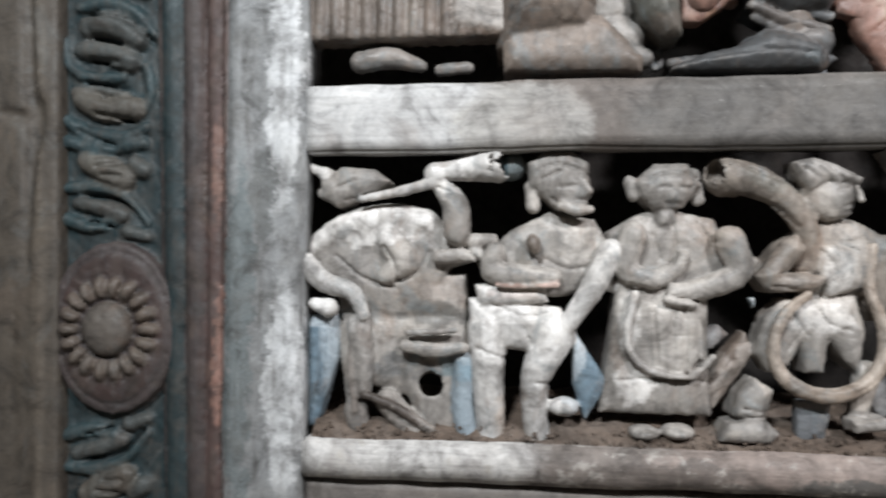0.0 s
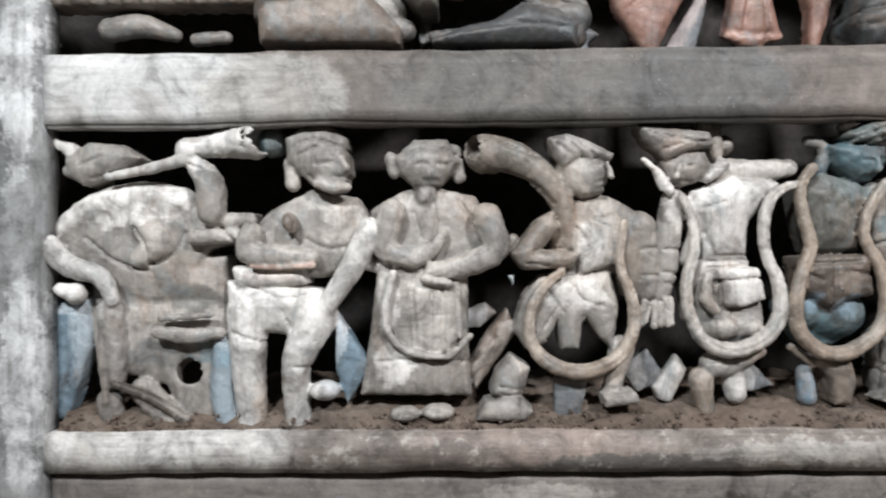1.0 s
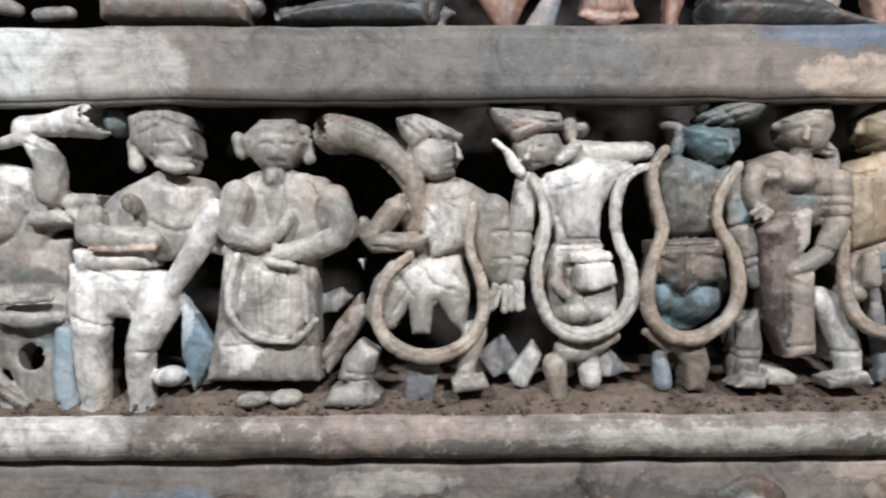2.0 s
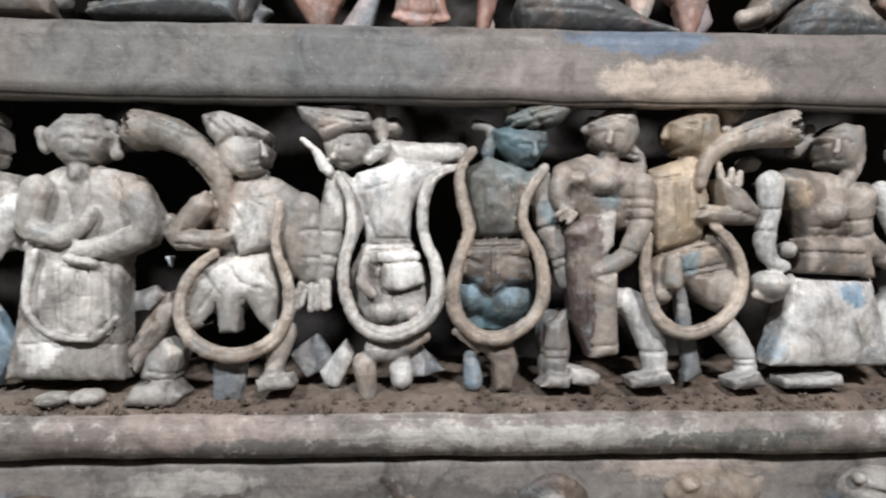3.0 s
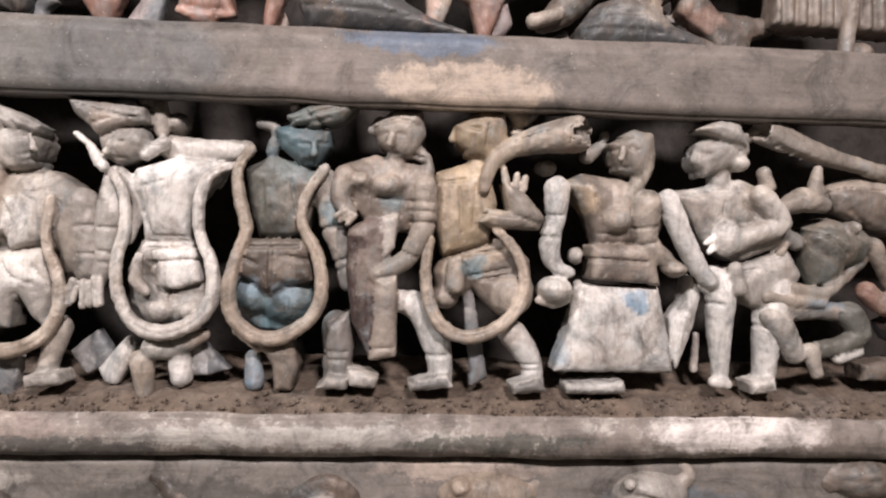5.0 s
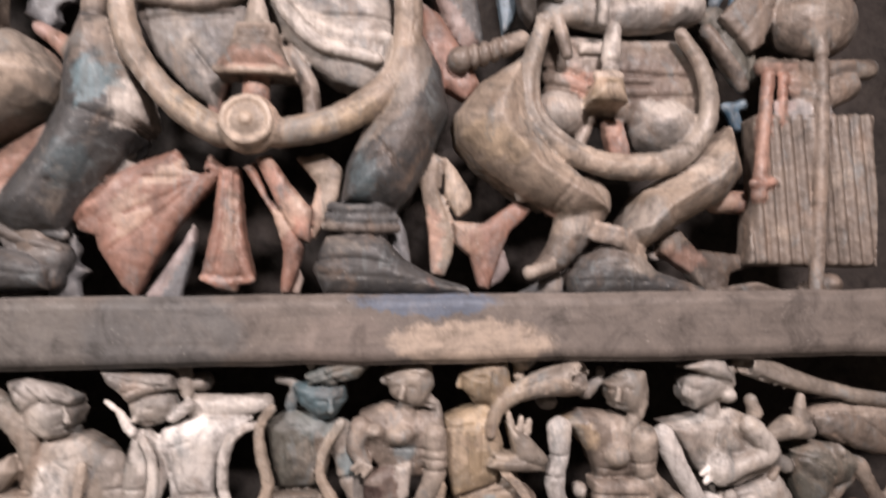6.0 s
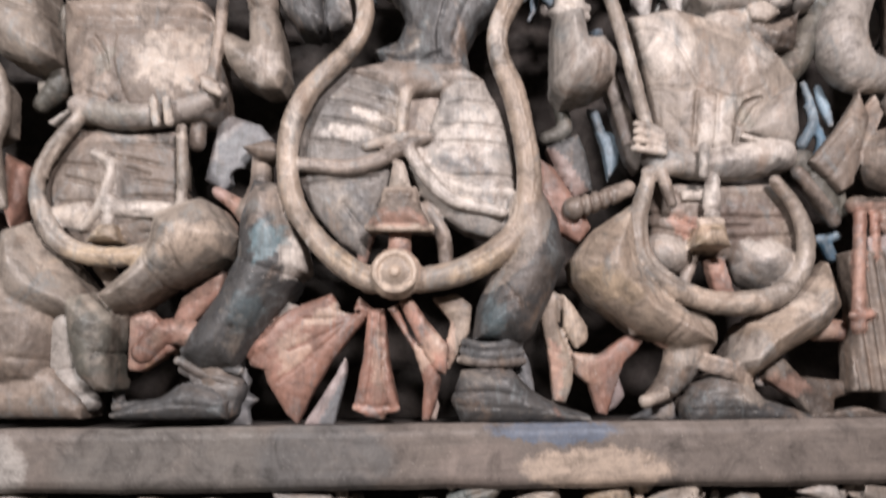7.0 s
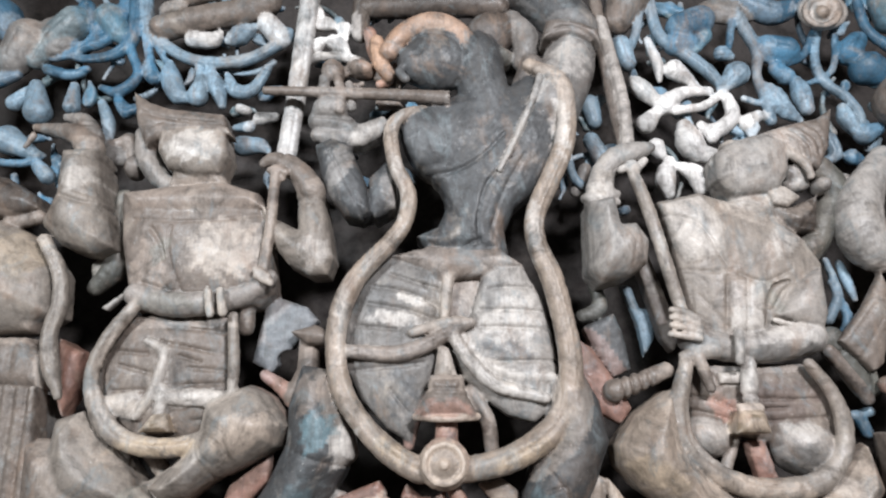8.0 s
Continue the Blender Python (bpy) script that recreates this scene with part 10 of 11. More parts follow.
c.limb([(0.968, 0.565, 2.08, 0.0048), (0.99, 0.565, 2.071, 0.0048)], 'sky', 0.003)
c.limb([(1.198, 0.565, 2.199, 0.0208), (1.188, 0.565, 2.229, 0.016)], 'teal', 0.003)
c.groove([(1.198, 2.199, 0.0018), (1.188, 2.229, 0.0018)], 0.0022)
c.limb([(0.752, 0.565, 2.078, 0.0144), (0.757, 0.565, 2.053, 0.0112)], 'sky', 0.003)
c.groove([(0.752, 2.078, 0.0018), (0.757, 2.053, 0.0018)], 0.0022)
c.limb([(0.75, 0.565, 2.024, 0.0112), (0.76, 0.565, 2.0, 0.0128)], 'sky', 0.003)
c.groove([(0.75, 2.024, 0.0018), (0.76, 2.0, 0.0018)], 0.0022)
c.limb([(0.738, 0.565, 1.981, 0.0075), (0.723, 0.565, 1.949, 0.0075)], 'grey', 0.003)
c.limb([(1.037, 0.565, 1.843, 0.0045), (1.045, 0.565, 1.798, 0.006), (1.027, 0.565, 1.765, 0.007)], 'sky', 0.003)
c.limb([(1.054, 0.565, 1.838, 0.0049), (1.06, 0.565, 1.812, 0.0068), (1.065, 0.565, 1.79, 0.0038)], 'sky', 0.003)
c.limb([(1.039, 0.565, 1.813, 0.0042), (1.052, 0.565, 1.769, 0.0063), (1.045, 0.565, 1.747, 0.0084)], 'blue', 0.003)
c.groove([(1.039, 1.813, 0.0015), (1.052, 1.769, 0.0015), (1.045, 1.747, 0.0015)], 0.0022)
c.limb([(1.041, 0.565, 1.644, 0.0078), (1.047, 0.565, 1.627, 0.0078)], 'blue', 0.003)
c.groove([(1.041, 1.644, 0.0014), (1.047, 1.627, 0.0014)], 0.0022)
c.limb([(1.034, 0.565, 1.647, 0.0058), (1.056, 0.565, 1.651, 0.0063)], 'sky', 0.003)
c.slab([(0.769, 1.82), (0.783, 1.817), (0.791, 1.789), (0.812, 1.783), (0.805, 1.748), (0.791, 1.726), (0.785, 1.771)], 0.575, 0.016, 'sky', k=0.0015, round=0.0023, bulge=0.003, reach=0.0105)
c.groove([(0.762, 1.799, 0.0018), (0.772, 1.768, 0.0018), (0.774, 1.727, 0.0016)], 0.002)
c.blob((1.094, 0.55, 2.205), (0.0352, 0.014, 0.0288), 0, 'pale', 0.004)
c.limb([(1.109, 0.538, 2.196, 0.004), (1.104, 0.538, 2.185, 0.004), (1.094, 0.538, 2.177, 0.004), (1.081, 0.538, 2.175, 0.0037), (1.07, 0.538, 2.178, 0.004), (1.063, 0.538, 2.187, 0.004), (1.062, 0.538, 2.198, 0.004), (1.067, 0.538, 2.209, 0.004), (1.077, 0.538, 2.217, 0.004), (1.09, 0.538, 2.219, 0.004), (1.101, 0.538, 2.216, 0.004), (1.108, 0.538, 2.207, 0.004), (1.109, 0.538, 2.196, 0.004)], 'wood', 0.001)
c.limb([(1.084, 0.536, 2.195, 0.0072)], 'wood', 0.001)
tagged(c.skin('carved_foliage'), 'openwork carved vine with white and blue leaves', 'foliage')

c = Carving(0.0023)
c.leaf((0.384, 0.55, 2.205), 0.0244, 0.0112, -20, -0.9, 'white')
c.leaf((0.401, 0.55, 2.171), 0.0225, 0.0121, -40, -0.9, 'white')
c.leaf((0.378, 0.55, 2.178), 0.0169, 0.0095, 30, -0.9, 'white')
c.leaf((0.367, 0.55, 2.227), 0.0188, 0.0104, -50, -0.9, 'white')
c.leaf((0.413, 0.55, 2.199), 0.015, 0.0104, -80, 0.9, 'white')
c.leaf((0.711, 0.55, 2.017), 0.0188, 0.0104, -80, -0.9, 'white')
c.leaf((0.682, 0.55, 1.993), 0.0188, 0.0104, -60, 0.9, 'white')
c.leaf((0.434, 0.546, 2.129), 0.0225, 0.0155, -30, -0.9, 'wood')
c.leaf((0.419, 0.546, 2.108), 0.0206, 0.0121, 20, 0.9, 'wood')
c.leaf((0.458, 0.546, 2.119), 0.0244, 0.0138, -60, -0.9, 'wood')
c.leaf((0.482, 0.546, 2.119), 0.0225, 0.0121, -90, -0.9, 'wood')
c.leaf((0.41, 0.546, 2.135), 0.015, 0.0104, 0, 0.9, 'wood')
c.leaf((0.474, 0.546, 2.075), 0.0206, 0.0121, -20, -0.9, 'wood')
c.limb([(0.344, 0.554, 2.156, 0.0068), (0.384, 0.554, 2.163, 0.0068), (0.433, 0.554, 2.152, 0.0068), (0.481, 0.554, 2.114, 0.0068)], 'grey', 0.003)
c.limb([(0.432, 0.556, 2.2, 0.0135), (0.432, 0.556, 2.238, 0.0135), (0.44, 0.556, 2.286, 0.0135)], 'brown', 0.003)
c.limb([(0.714, 0.554, 2.053, 0.006), (0.716, 0.554, 1.977, 0.006), (0.729, 0.554, 1.953, 0.006)], 'sky', 0.003)
tagged(c.skin('carved_foliage'), 'small white carved leaves behind the flute', 'foliage')

c = Carving(0.0023, CARVED_DARK)
c.slab([(-0.422, 1.653), (-0.279, 1.645), (-0.258, 0.945), (-0.386, 0.938)], 0.526, 0.016, 'shade', k=0.0015, round=0.002, bulge=0, reach=0.0065)
c.slab([(-0.255, 1.212), (-0.257, 1.19), (-0.263, 1.17), (-0.273, 1.152), (-0.287, 1.139), (-0.303, 1.13), (-0.32, 1.126), (-0.337, 1.129), (-0.354, 1.137), (-0.368, 1.15), (-0.379, 1.168), (-0.387, 1.188), (-0.39, 1.21), (-0.388, 1.233), (-0.382, 1.254), (-0.371, 1.272), (-0.357, 1.285), (-0.341, 1.294), (-0.324, 1.297), (-0.306, 1.294), (-0.29, 1.286), (-0.276, 1.272), (-0.265, 1.254), (-0.258, 1.234)], 0.518, 0.02, 'maroon', k=0.003, round=0.0028, bulge=0.005, reach=0.0165)
c.groove([(-0.262, 1.212, 0.0018), (-0.264, 1.193, 0.0017), (-0.269, 1.175, 0.0018), (-0.278, 1.16, 0.0018), (-0.289, 1.148, 0.0018), (-0.303, 1.14, 0.0018), (-0.318, 1.137, 0.0018), (-0.333, 1.139, 0.0018), (-0.348, 1.146, 0.0018), (-0.36, 1.158, 0.0018), (-0.37, 1.173, 0.0018), (-0.376, 1.191, 0.0018), (-0.379, 1.211, 0.0018), (-0.377, 1.23, 0.0018), (-0.372, 1.249, 0.0018), (-0.363, 1.264, 0.0018), (-0.351, 1.277, 0.0018), (-0.337, 1.284, 0.0018), (-0.322, 1.287, 0.0018), (-0.306, 1.284, 0.0017), (-0.292, 1.277, 0.0018), (-0.28, 1.265, 0.0018), (-0.271, 1.249, 0.0017), (-0.264, 1.232, 0.0017), (-0.262, 1.212, 0.0018)], 0.0022)
c.blob((-0.282, 0.506, 1.211), (0.012, 0.011, 0.0078), 0, 'sand', 0.002)
c.blob((-0.284, 0.506, 1.197), (0.012, 0.011, 0.0078), -20, 'sand', 0.002)
c.blob((-0.291, 0.506, 1.185), (0.012, 0.011, 0.0078), -40, 'sand', 0.002)
c.blob((-0.302, 0.506, 1.176), (0.012, 0.011, 0.0078), -60, 'sand', 0.002)
c.blob((-0.315, 0.506, 1.171), (0.012, 0.011, 0.0078), -80, 'sand', 0.002)
c.blob((-0.329, 0.506, 1.17), (0.012, 0.011, 0.0078), -100, 'sand', 0.002)
c.blob((-0.343, 0.506, 1.175), (0.012, 0.011, 0.0078), -120, 'sand', 0.002)
c.blob((-0.354, 0.506, 1.184), (0.012, 0.011, 0.0078), -140, 'sand', 0.002)
c.blob((-0.362, 0.506, 1.196), (0.012, 0.011, 0.0078), -160, 'sand', 0.002)
c.blob((-0.365, 0.506, 1.21), (0.012, 0.011, 0.0078), -180, 'sand', 0.002)
c.blob((-0.363, 0.506, 1.224), (0.012, 0.011, 0.0078), -200, 'sand', 0.002)
c.blob((-0.356, 0.506, 1.237), (0.012, 0.011, 0.0078), -220, 'sand', 0.002)
c.blob((-0.345, 0.506, 1.246), (0.012, 0.011, 0.0078), -240, 'sand', 0.002)
c.blob((-0.331, 0.506, 1.251), (0.012, 0.011, 0.0078), -260, 'sand', 0.002)
c.blob((-0.317, 0.506, 1.251), (0.012, 0.011, 0.0078), -280, 'sand', 0.002)
c.blob((-0.303, 0.506, 1.247), (0.012, 0.011, 0.0078), -300, 'sand', 0.002)
c.blob((-0.292, 0.506, 1.238), (0.012, 0.011, 0.0078), -320, 'sand', 0.002)
c.blob((-0.285, 0.506, 1.225), (0.012, 0.011, 0.0078), -340, 'sand', 0.002)
c.groove([(-0.3, 1.206, 0.0015), (-0.272, 1.202, 0.0015)], 0.002)
c.groove([(-0.303, 1.198, 0.0015), (-0.278, 1.184, 0.0015)], 0.002)
c.groove([(-0.308, 1.191, 0.0014), (-0.29, 1.17, 0.0015)], 0.002)
c.groove([(-0.316, 1.186, 0.0015), (-0.306, 1.161, 0.0015)], 0.002)
c.groove([(-0.325, 1.185, 0.0015), (-0.324, 1.157, 0.0014)], 0.002)
c.groove([(-0.334, 1.186, 0.0015), (-0.343, 1.16, 0.0015)], 0.002)
c.groove([(-0.342, 1.19, 0.0015), (-0.36, 1.169, 0.0015)], 0.002)
c.groove([(-0.348, 1.197, 0.0015), (-0.373, 1.183, 0.0015)], 0.002)
c.groove([(-0.352, 1.206, 0.0015), (-0.38, 1.2, 0.0015)], 0.002)
c.groove([(-0.352, 1.214, 0.0015), (-0.381, 1.219, 0.0015)], 0.002)
c.groove([(-0.349, 1.223, 0.0015), (-0.374, 1.237, 0.0016)], 0.002)
c.groove([(-0.343, 1.23, 0.0015), (-0.362, 1.251, 0.0015)], 0.002)
c.groove([(-0.335, 1.234, 0.0015), (-0.346, 1.261, 0.0015)], 0.002)
c.groove([(-0.326, 1.236, 0.0015), (-0.327, 1.264, 0.0015)], 0.002)
c.groove([(-0.317, 1.235, 0.0015), (-0.308, 1.261, 0.0015)], 0.002)
c.groove([(-0.309, 1.23, 0.0015), (-0.292, 1.252, 0.0015)], 0.002)
c.groove([(-0.303, 1.224, 0.0014), (-0.279, 1.238, 0.0015)], 0.002)
c.groove([(-0.3, 1.215, 0.0015), (-0.272, 1.22, 0.0014)], 0.002)
c.blob((-0.323, 0.505, 1.211), (0.0275, 0.016, 0.0286), 0, 'sand', 0.004)
c.groove([(-0.297, 1.211, 0.0018), (-0.299, 1.201, 0.0018), (-0.304, 1.193, 0.0017), (-0.311, 1.186, 0.0018), (-0.32, 1.183, 0.0018), (-0.33, 1.183, 0.0018), (-0.34, 1.186, 0.0018), (-0.347, 1.192, 0.0018), (-0.353, 1.2, 0.0018), (-0.355, 1.21, 0.0018), (-0.353, 1.22, 0.0018), (-0.348, 1.228, 0.0018), (-0.341, 1.234, 0.0018), (-0.331, 1.238, 0.0018), (-0.321, 1.238, 0.0017), (-0.312, 1.235, 0.0018), (-0.304, 1.229, 0.0018), (-0.299, 1.22, 0.0018), (-0.297, 1.211, 0.0018)], 0.003)
c.stain(-0.326, 1.21, 0.027, 0.027, 0, 'drab', 0.4)
c.limb([(-0.369, 0.517, 1.537, 0.0059), (-0.335, 0.517, 1.54, 0.0072), (-0.305, 0.517, 1.526, 0.0065), (-0.289, 0.517, 1.507, 0.0042)], 'deep', 0.004)
c.limb([(-0.356, 0.517, 1.516, 0.013), (-0.332, 0.517, 1.518, 0.0144), (-0.307, 0.517, 1.503, 0.0132)], 'drab', 0.004)
c.limb([(-0.365, 0.517, 1.493, 0.0096), (-0.34, 0.517, 1.489, 0.012), (-0.313, 0.517, 1.48, 0.0117)], 'drab', 0.004)
c.limb([(-0.387, 0.517, 1.503, 0.0054), (-0.38, 0.517, 1.479, 0.006), (-0.358, 0.517, 1.464, 0.006), (-0.321, 0.517, 1.464, 0.0054)], 'deep', 0.004)
c.limb([(-0.364, 0.517, 1.441, 0.0108), (-0.339, 0.517, 1.431, 0.0132), (-0.308, 0.517, 1.431, 0.012)], 'sand', 0.004)
c.limb([(-0.373, 0.517, 1.45, 0.006), (-0.346, 0.517, 1.453, 0.0065), (-0.318, 0.517, 1.446, 0.0048)], 'drab', 0.004)
c.limb([(-0.382, 0.517, 1.421, 0.006), (-0.354, 0.517, 1.405, 0.0085), (-0.317, 0.517, 1.402, 0.0072), (-0.295, 0.517, 1.413, 0.0048)], 'deep', 0.004)
c.limb([(-0.381, 0.517, 1.399, 0.0072), (-0.338, 0.517, 1.391, 0.0072), (-0.299, 0.517, 1.396, 0.0065)], 'shade', 0.004)
c.limb([(-0.356, 0.517, 1.377, 0.0108), (-0.334, 0.517, 1.369, 0.0144), (-0.316, 0.517, 1.359, 0.0108)], 'sand', 0.004)
c.limb([(-0.307, 0.517, 1.376, 0.0084), (-0.297, 0.517, 1.369, 0.009)], 'drab', 0.004)
c.limb([(-0.362, 0.517, 1.382, 0.006), (-0.347, 0.517, 1.385, 0.0072)], 'sand', 0.004)
c.limb([(-0.381, 0.517, 1.351, 0.0054), (-0.346, 0.517, 1.352, 0.0066), (-0.314, 0.517, 1.341, 0.0066), (-0.293, 0.517, 1.316, 0.0048)], 'deep', 0.004)
c.limb([(-0.367, 0.517, 1.336, 0.0066), (-0.342, 0.517, 1.332, 0.0084), (-0.318, 0.517, 1.323, 0.0066)], 'drab', 0.004)
c.limb([(-0.379, 0.517, 1.319, 0.0072), (-0.351, 0.517, 1.312, 0.0072), (-0.327, 0.517, 1.318, 0.0054)], 'deep', 0.004)
c.limb([(-0.312, 0.517, 1.307, 0.0072), (-0.292, 0.517, 1.302, 0.006)], 'drab', 0.004)
c.limb([(-0.296, 0.517, 1.474, 0.0054), (-0.291, 0.517, 1.448, 0.0054), (-0.299, 0.517, 1.428, 0.0042)], 'deep', 0.004)
c.groove([(-0.341, 1.441, 0.0024), (-0.328, 1.437, 0.0024)], 0.004)
c.groove([(-0.361, 1.528, 0.0024), (-0.318, 1.521, 0.0024), (-0.289, 1.497, 0.0024)], 0.004)
c.groove([(-0.359, 1.459, 0.0024), (-0.32, 1.452, 0.0024)], 0.004)
c.groove([(-0.367, 1.41, 0.0024), (-0.327, 1.393, 0.0024)], 0.004)
c.groove([(-0.342, 1.372, 0.0024), (-0.324, 1.375, 0.0024)], 0.004)
c.groove([(-0.336, 1.364, 0.0024), (-0.318, 1.362, 0.0024)], 0.004)
c.groove([(-0.356, 1.344, 0.0024), (-0.32, 1.338, 0.0024), (-0.296, 1.315, 0.0022)], 0.004)
c.groove([(-0.351, 1.505, 0.0024), (-0.321, 1.498, 0.0024)], 0.004)
c.groove([(-0.354, 1.482, 0.0024), (-0.323, 1.478, 0.0024)], 0.004)
c.groove([(-0.346, 1.426, 0.0024), (-0.313, 1.42, 0.0024)], 0.004)
c.groove([(-0.356, 1.317, 0.0024), (-0.331, 1.313, 0.0024)], 0.004)
c.limb([(-0.352, 0.517, 0.895, 0.0054), (-0.32, 0.517, 0.894, 0.0061), (-0.29, 0.517, 0.908, 0.0055), (-0.276, 0.517, 0.926, 0.0042)], 'deep', 0.004)
c.limb([(-0.341, 0.517, 0.915, 0.012), (-0.317, 0.517, 0.914, 0.0144), (-0.294, 0.517, 0.929, 0.0132)], 'drab', 0.004)
c.limb([(-0.35, 0.517, 0.937, 0.0096), (-0.327, 0.517, 0.941, 0.012), (-0.3, 0.517, 0.951, 0.0108)], 'drab', 0.004)
c.limb([(-0.371, 0.517, 0.927, 0.0054), (-0.366, 0.517, 0.95, 0.006), (-0.345, 0.517, 0.965, 0.006), (-0.309, 0.517, 0.965, 0.005)], 'deep', 0.004)
c.limb([(-0.352, 0.517, 0.986, 0.0108), (-0.328, 0.517, 0.996, 0.0132), (-0.298, 0.517, 0.997, 0.012)], 'sand', 0.004)
c.limb([(-0.361, 0.517, 0.978, 0.006), (-0.333, 0.517, 0.975, 0.0055), (-0.307, 0.517, 0.982, 0.0048)], 'drab', 0.004)
c.limb([(-0.37, 0.517, 1.005, 0.006), (-0.344, 0.517, 1.02, 0.0078), (-0.308, 0.517, 1.024, 0.0072), (-0.286, 0.517, 1.014, 0.0048)], 'deep', 0.004)
c.limb([(-0.371, 0.517, 1.025, 0.0072), (-0.329, 0.517, 1.035, 0.0072), (-0.29, 0.517, 1.031, 0.006)], 'shade', 0.004)
c.limb([(-0.347, 0.517, 1.048, 0.0108), (-0.327, 0.517, 1.055, 0.0144), (-0.309, 0.517, 1.066, 0.0108)], 'sand', 0.004)
c.limb([(-0.3, 0.517, 1.05, 0.0084), (-0.29, 0.517, 1.057, 0.009)], 'drab', 0.004)
c.limb([(-0.353, 0.517, 1.042, 0.006), (-0.338, 0.517, 1.04, 0.0072)], 'sand', 0.004)
c.limb([(-0.373, 0.517, 1.072, 0.0059), (-0.339, 0.517, 1.071, 0.0066), (-0.308, 0.517, 1.084, 0.0061), (-0.288, 0.517, 1.108, 0.0048)], 'deep', 0.004)
c.limb([(-0.36, 0.517, 1.086, 0.0072), (-0.336, 0.517, 1.092, 0.0078), (-0.313, 0.517, 1.1, 0.0066)], 'drab', 0.004)
c.limb([(-0.373, 0.517, 1.103, 0.0072), (-0.346, 0.517, 1.11, 0.0072), (-0.322, 0.517, 1.105, 0.0054)], 'deep', 0.004)
c.limb([(-0.307, 0.517, 1.116, 0.0072), (-0.288, 0.517, 1.122, 0.006)], 'drab', 0.004)
c.limb([(-0.284, 0.517, 0.957, 0.0049), (-0.28, 0.517, 0.982, 0.0054), (-0.29, 0.517, 1.0, 0.0039)], 'deep', 0.004)
c.groove([(-0.329, 0.988, 0.0024), (-0.317, 0.992, 0.0022)], 0.004)
c.groove([(-0.345, 0.905, 0.0024), (-0.304, 0.913, 0.0024), (-0.276, 0.936, 0.0022)], 0.004)
c.groove([(-0.346, 0.97, 0.0022), (-0.308, 0.978, 0.0024)], 0.004)
c.groove([(-0.357, 1.016, 0.0024), (-0.318, 1.034, 0.0022)], 0.004)
c.groove([(-0.334, 1.053, 0.0024), (-0.316, 1.051, 0.0024)], 0.004)
c.groove([(-0.328, 1.062, 0.0024), (-0.31, 1.063, 0.0024)], 0.004)
c.groove([(-0.349, 1.08, 0.0024), (-0.314, 1.087, 0.0024), (-0.291, 1.11, 0.0024)], 0.004)
c.groove([(-0.336, 0.927, 0.0022), (-0.307, 0.935, 0.0024)], 0.004)
c.groove([(-0.34, 0.949, 0.0024), (-0.311, 0.953, 0.0024)], 0.004)
c.groove([(-0.335, 1.002, 0.0022), (-0.303, 1.008, 0.0024)], 0.004)
c.groove([(-0.35, 1.106, 0.0024), (-0.326, 1.111, 0.0024)], 0.004)
c.limb([(-0.376, 0.517, 1.795, 0.0054), (-0.342, 0.517, 1.796, 0.0071), (-0.31, 0.517, 1.78, 0.006), (-0.294, 0.517, 1.76, 0.0046)], 'deep', 0.004)
c.limb([(-0.363, 0.517, 1.772, 0.012), (-0.338, 0.517, 1.774, 0.0144), (-0.313, 0.517, 1.757, 0.0132)], 'drab', 0.004)
c.limb([(-0.372, 0.517, 1.749, 0.0096), (-0.347, 0.517, 1.744, 0.013), (-0.318, 0.517, 1.733, 0.0117)], 'drab', 0.004)
c.limb([(-0.394, 0.517, 1.76, 0.0059), (-0.387, 0.517, 1.735, 0.006), (-0.365, 0.517, 1.718, 0.0065), (-0.327, 0.517, 1.717, 0.0059)], 'deep', 0.004)
c.limb([(-0.37, 0.517, 1.695, 0.0117), (-0.345, 0.517, 1.684, 0.0132), (-0.314, 0.517, 1.682, 0.012)], 'sand', 0.004)
c.limb([(-0.38, 0.517, 1.704, 0.006), (-0.352, 0.517, 1.707, 0.006), (-0.324, 0.517, 1.699, 0.0048)], 'drab', 0.004)
c.limb([(-0.389, 0.517, 1.675, 0.0065), (-0.36, 0.517, 1.658, 0.0078), (-0.323, 0.517, 1.653, 0.0072), (-0.3, 0.517, 1.664, 0.0048)], 'deep', 0.004)
c.limb([(-0.388, 0.517, 1.653, 0.0072), (-0.344, 0.517, 1.643, 0.0072), (-0.304, 0.517, 1.646, 0.006)], 'shade', 0.004)
c.limb([(-0.362, 0.517, 1.629, 0.0117), (-0.34, 0.517, 1.62, 0.0156), (-0.322, 0.517, 1.609, 0.0108)], 'sand', 0.004)
c.limb([(-0.313, 0.517, 1.626, 0.0084), (-0.303, 0.517, 1.619, 0.009)], 'drab', 0.004)
c.limb([(-0.369, 0.517, 1.635, 0.006), (-0.353, 0.517, 1.637, 0.0078)], 'sand', 0.004)
c.limb([(-0.388, 0.517, 1.603, 0.0054), (-0.352, 0.517, 1.603, 0.0072), (-0.319, 0.517, 1.59, 0.0072), (-0.298, 0.517, 1.564, 0.0048)], 'deep', 0.004)
c.limb([(-0.374, 0.517, 1.588, 0.0066), (-0.349, 0.517, 1.582, 0.0078), (-0.324, 0.517, 1.573, 0.0066)], 'drab', 0.004)
c.limb([(-0.386, 0.517, 1.571, 0.0072), (-0.358, 0.517, 1.562, 0.0078), (-0.333, 0.517, 1.567, 0.0054)], 'deep', 0.004)
c.limb([(-0.317, 0.517, 1.556, 0.0078), (-0.298, 0.517, 1.549, 0.006)], 'drab', 0.004)
c.limb([(-0.302, 0.517, 1.726, 0.0054), (-0.296, 0.517, 1.699, 0.0054), (-0.305, 0.517, 1.679, 0.0042)], 'deep', 0.004)
c.groove([(-0.347, 1.692, 0.0024), (-0.334, 1.687, 0.0026)], 0.004)
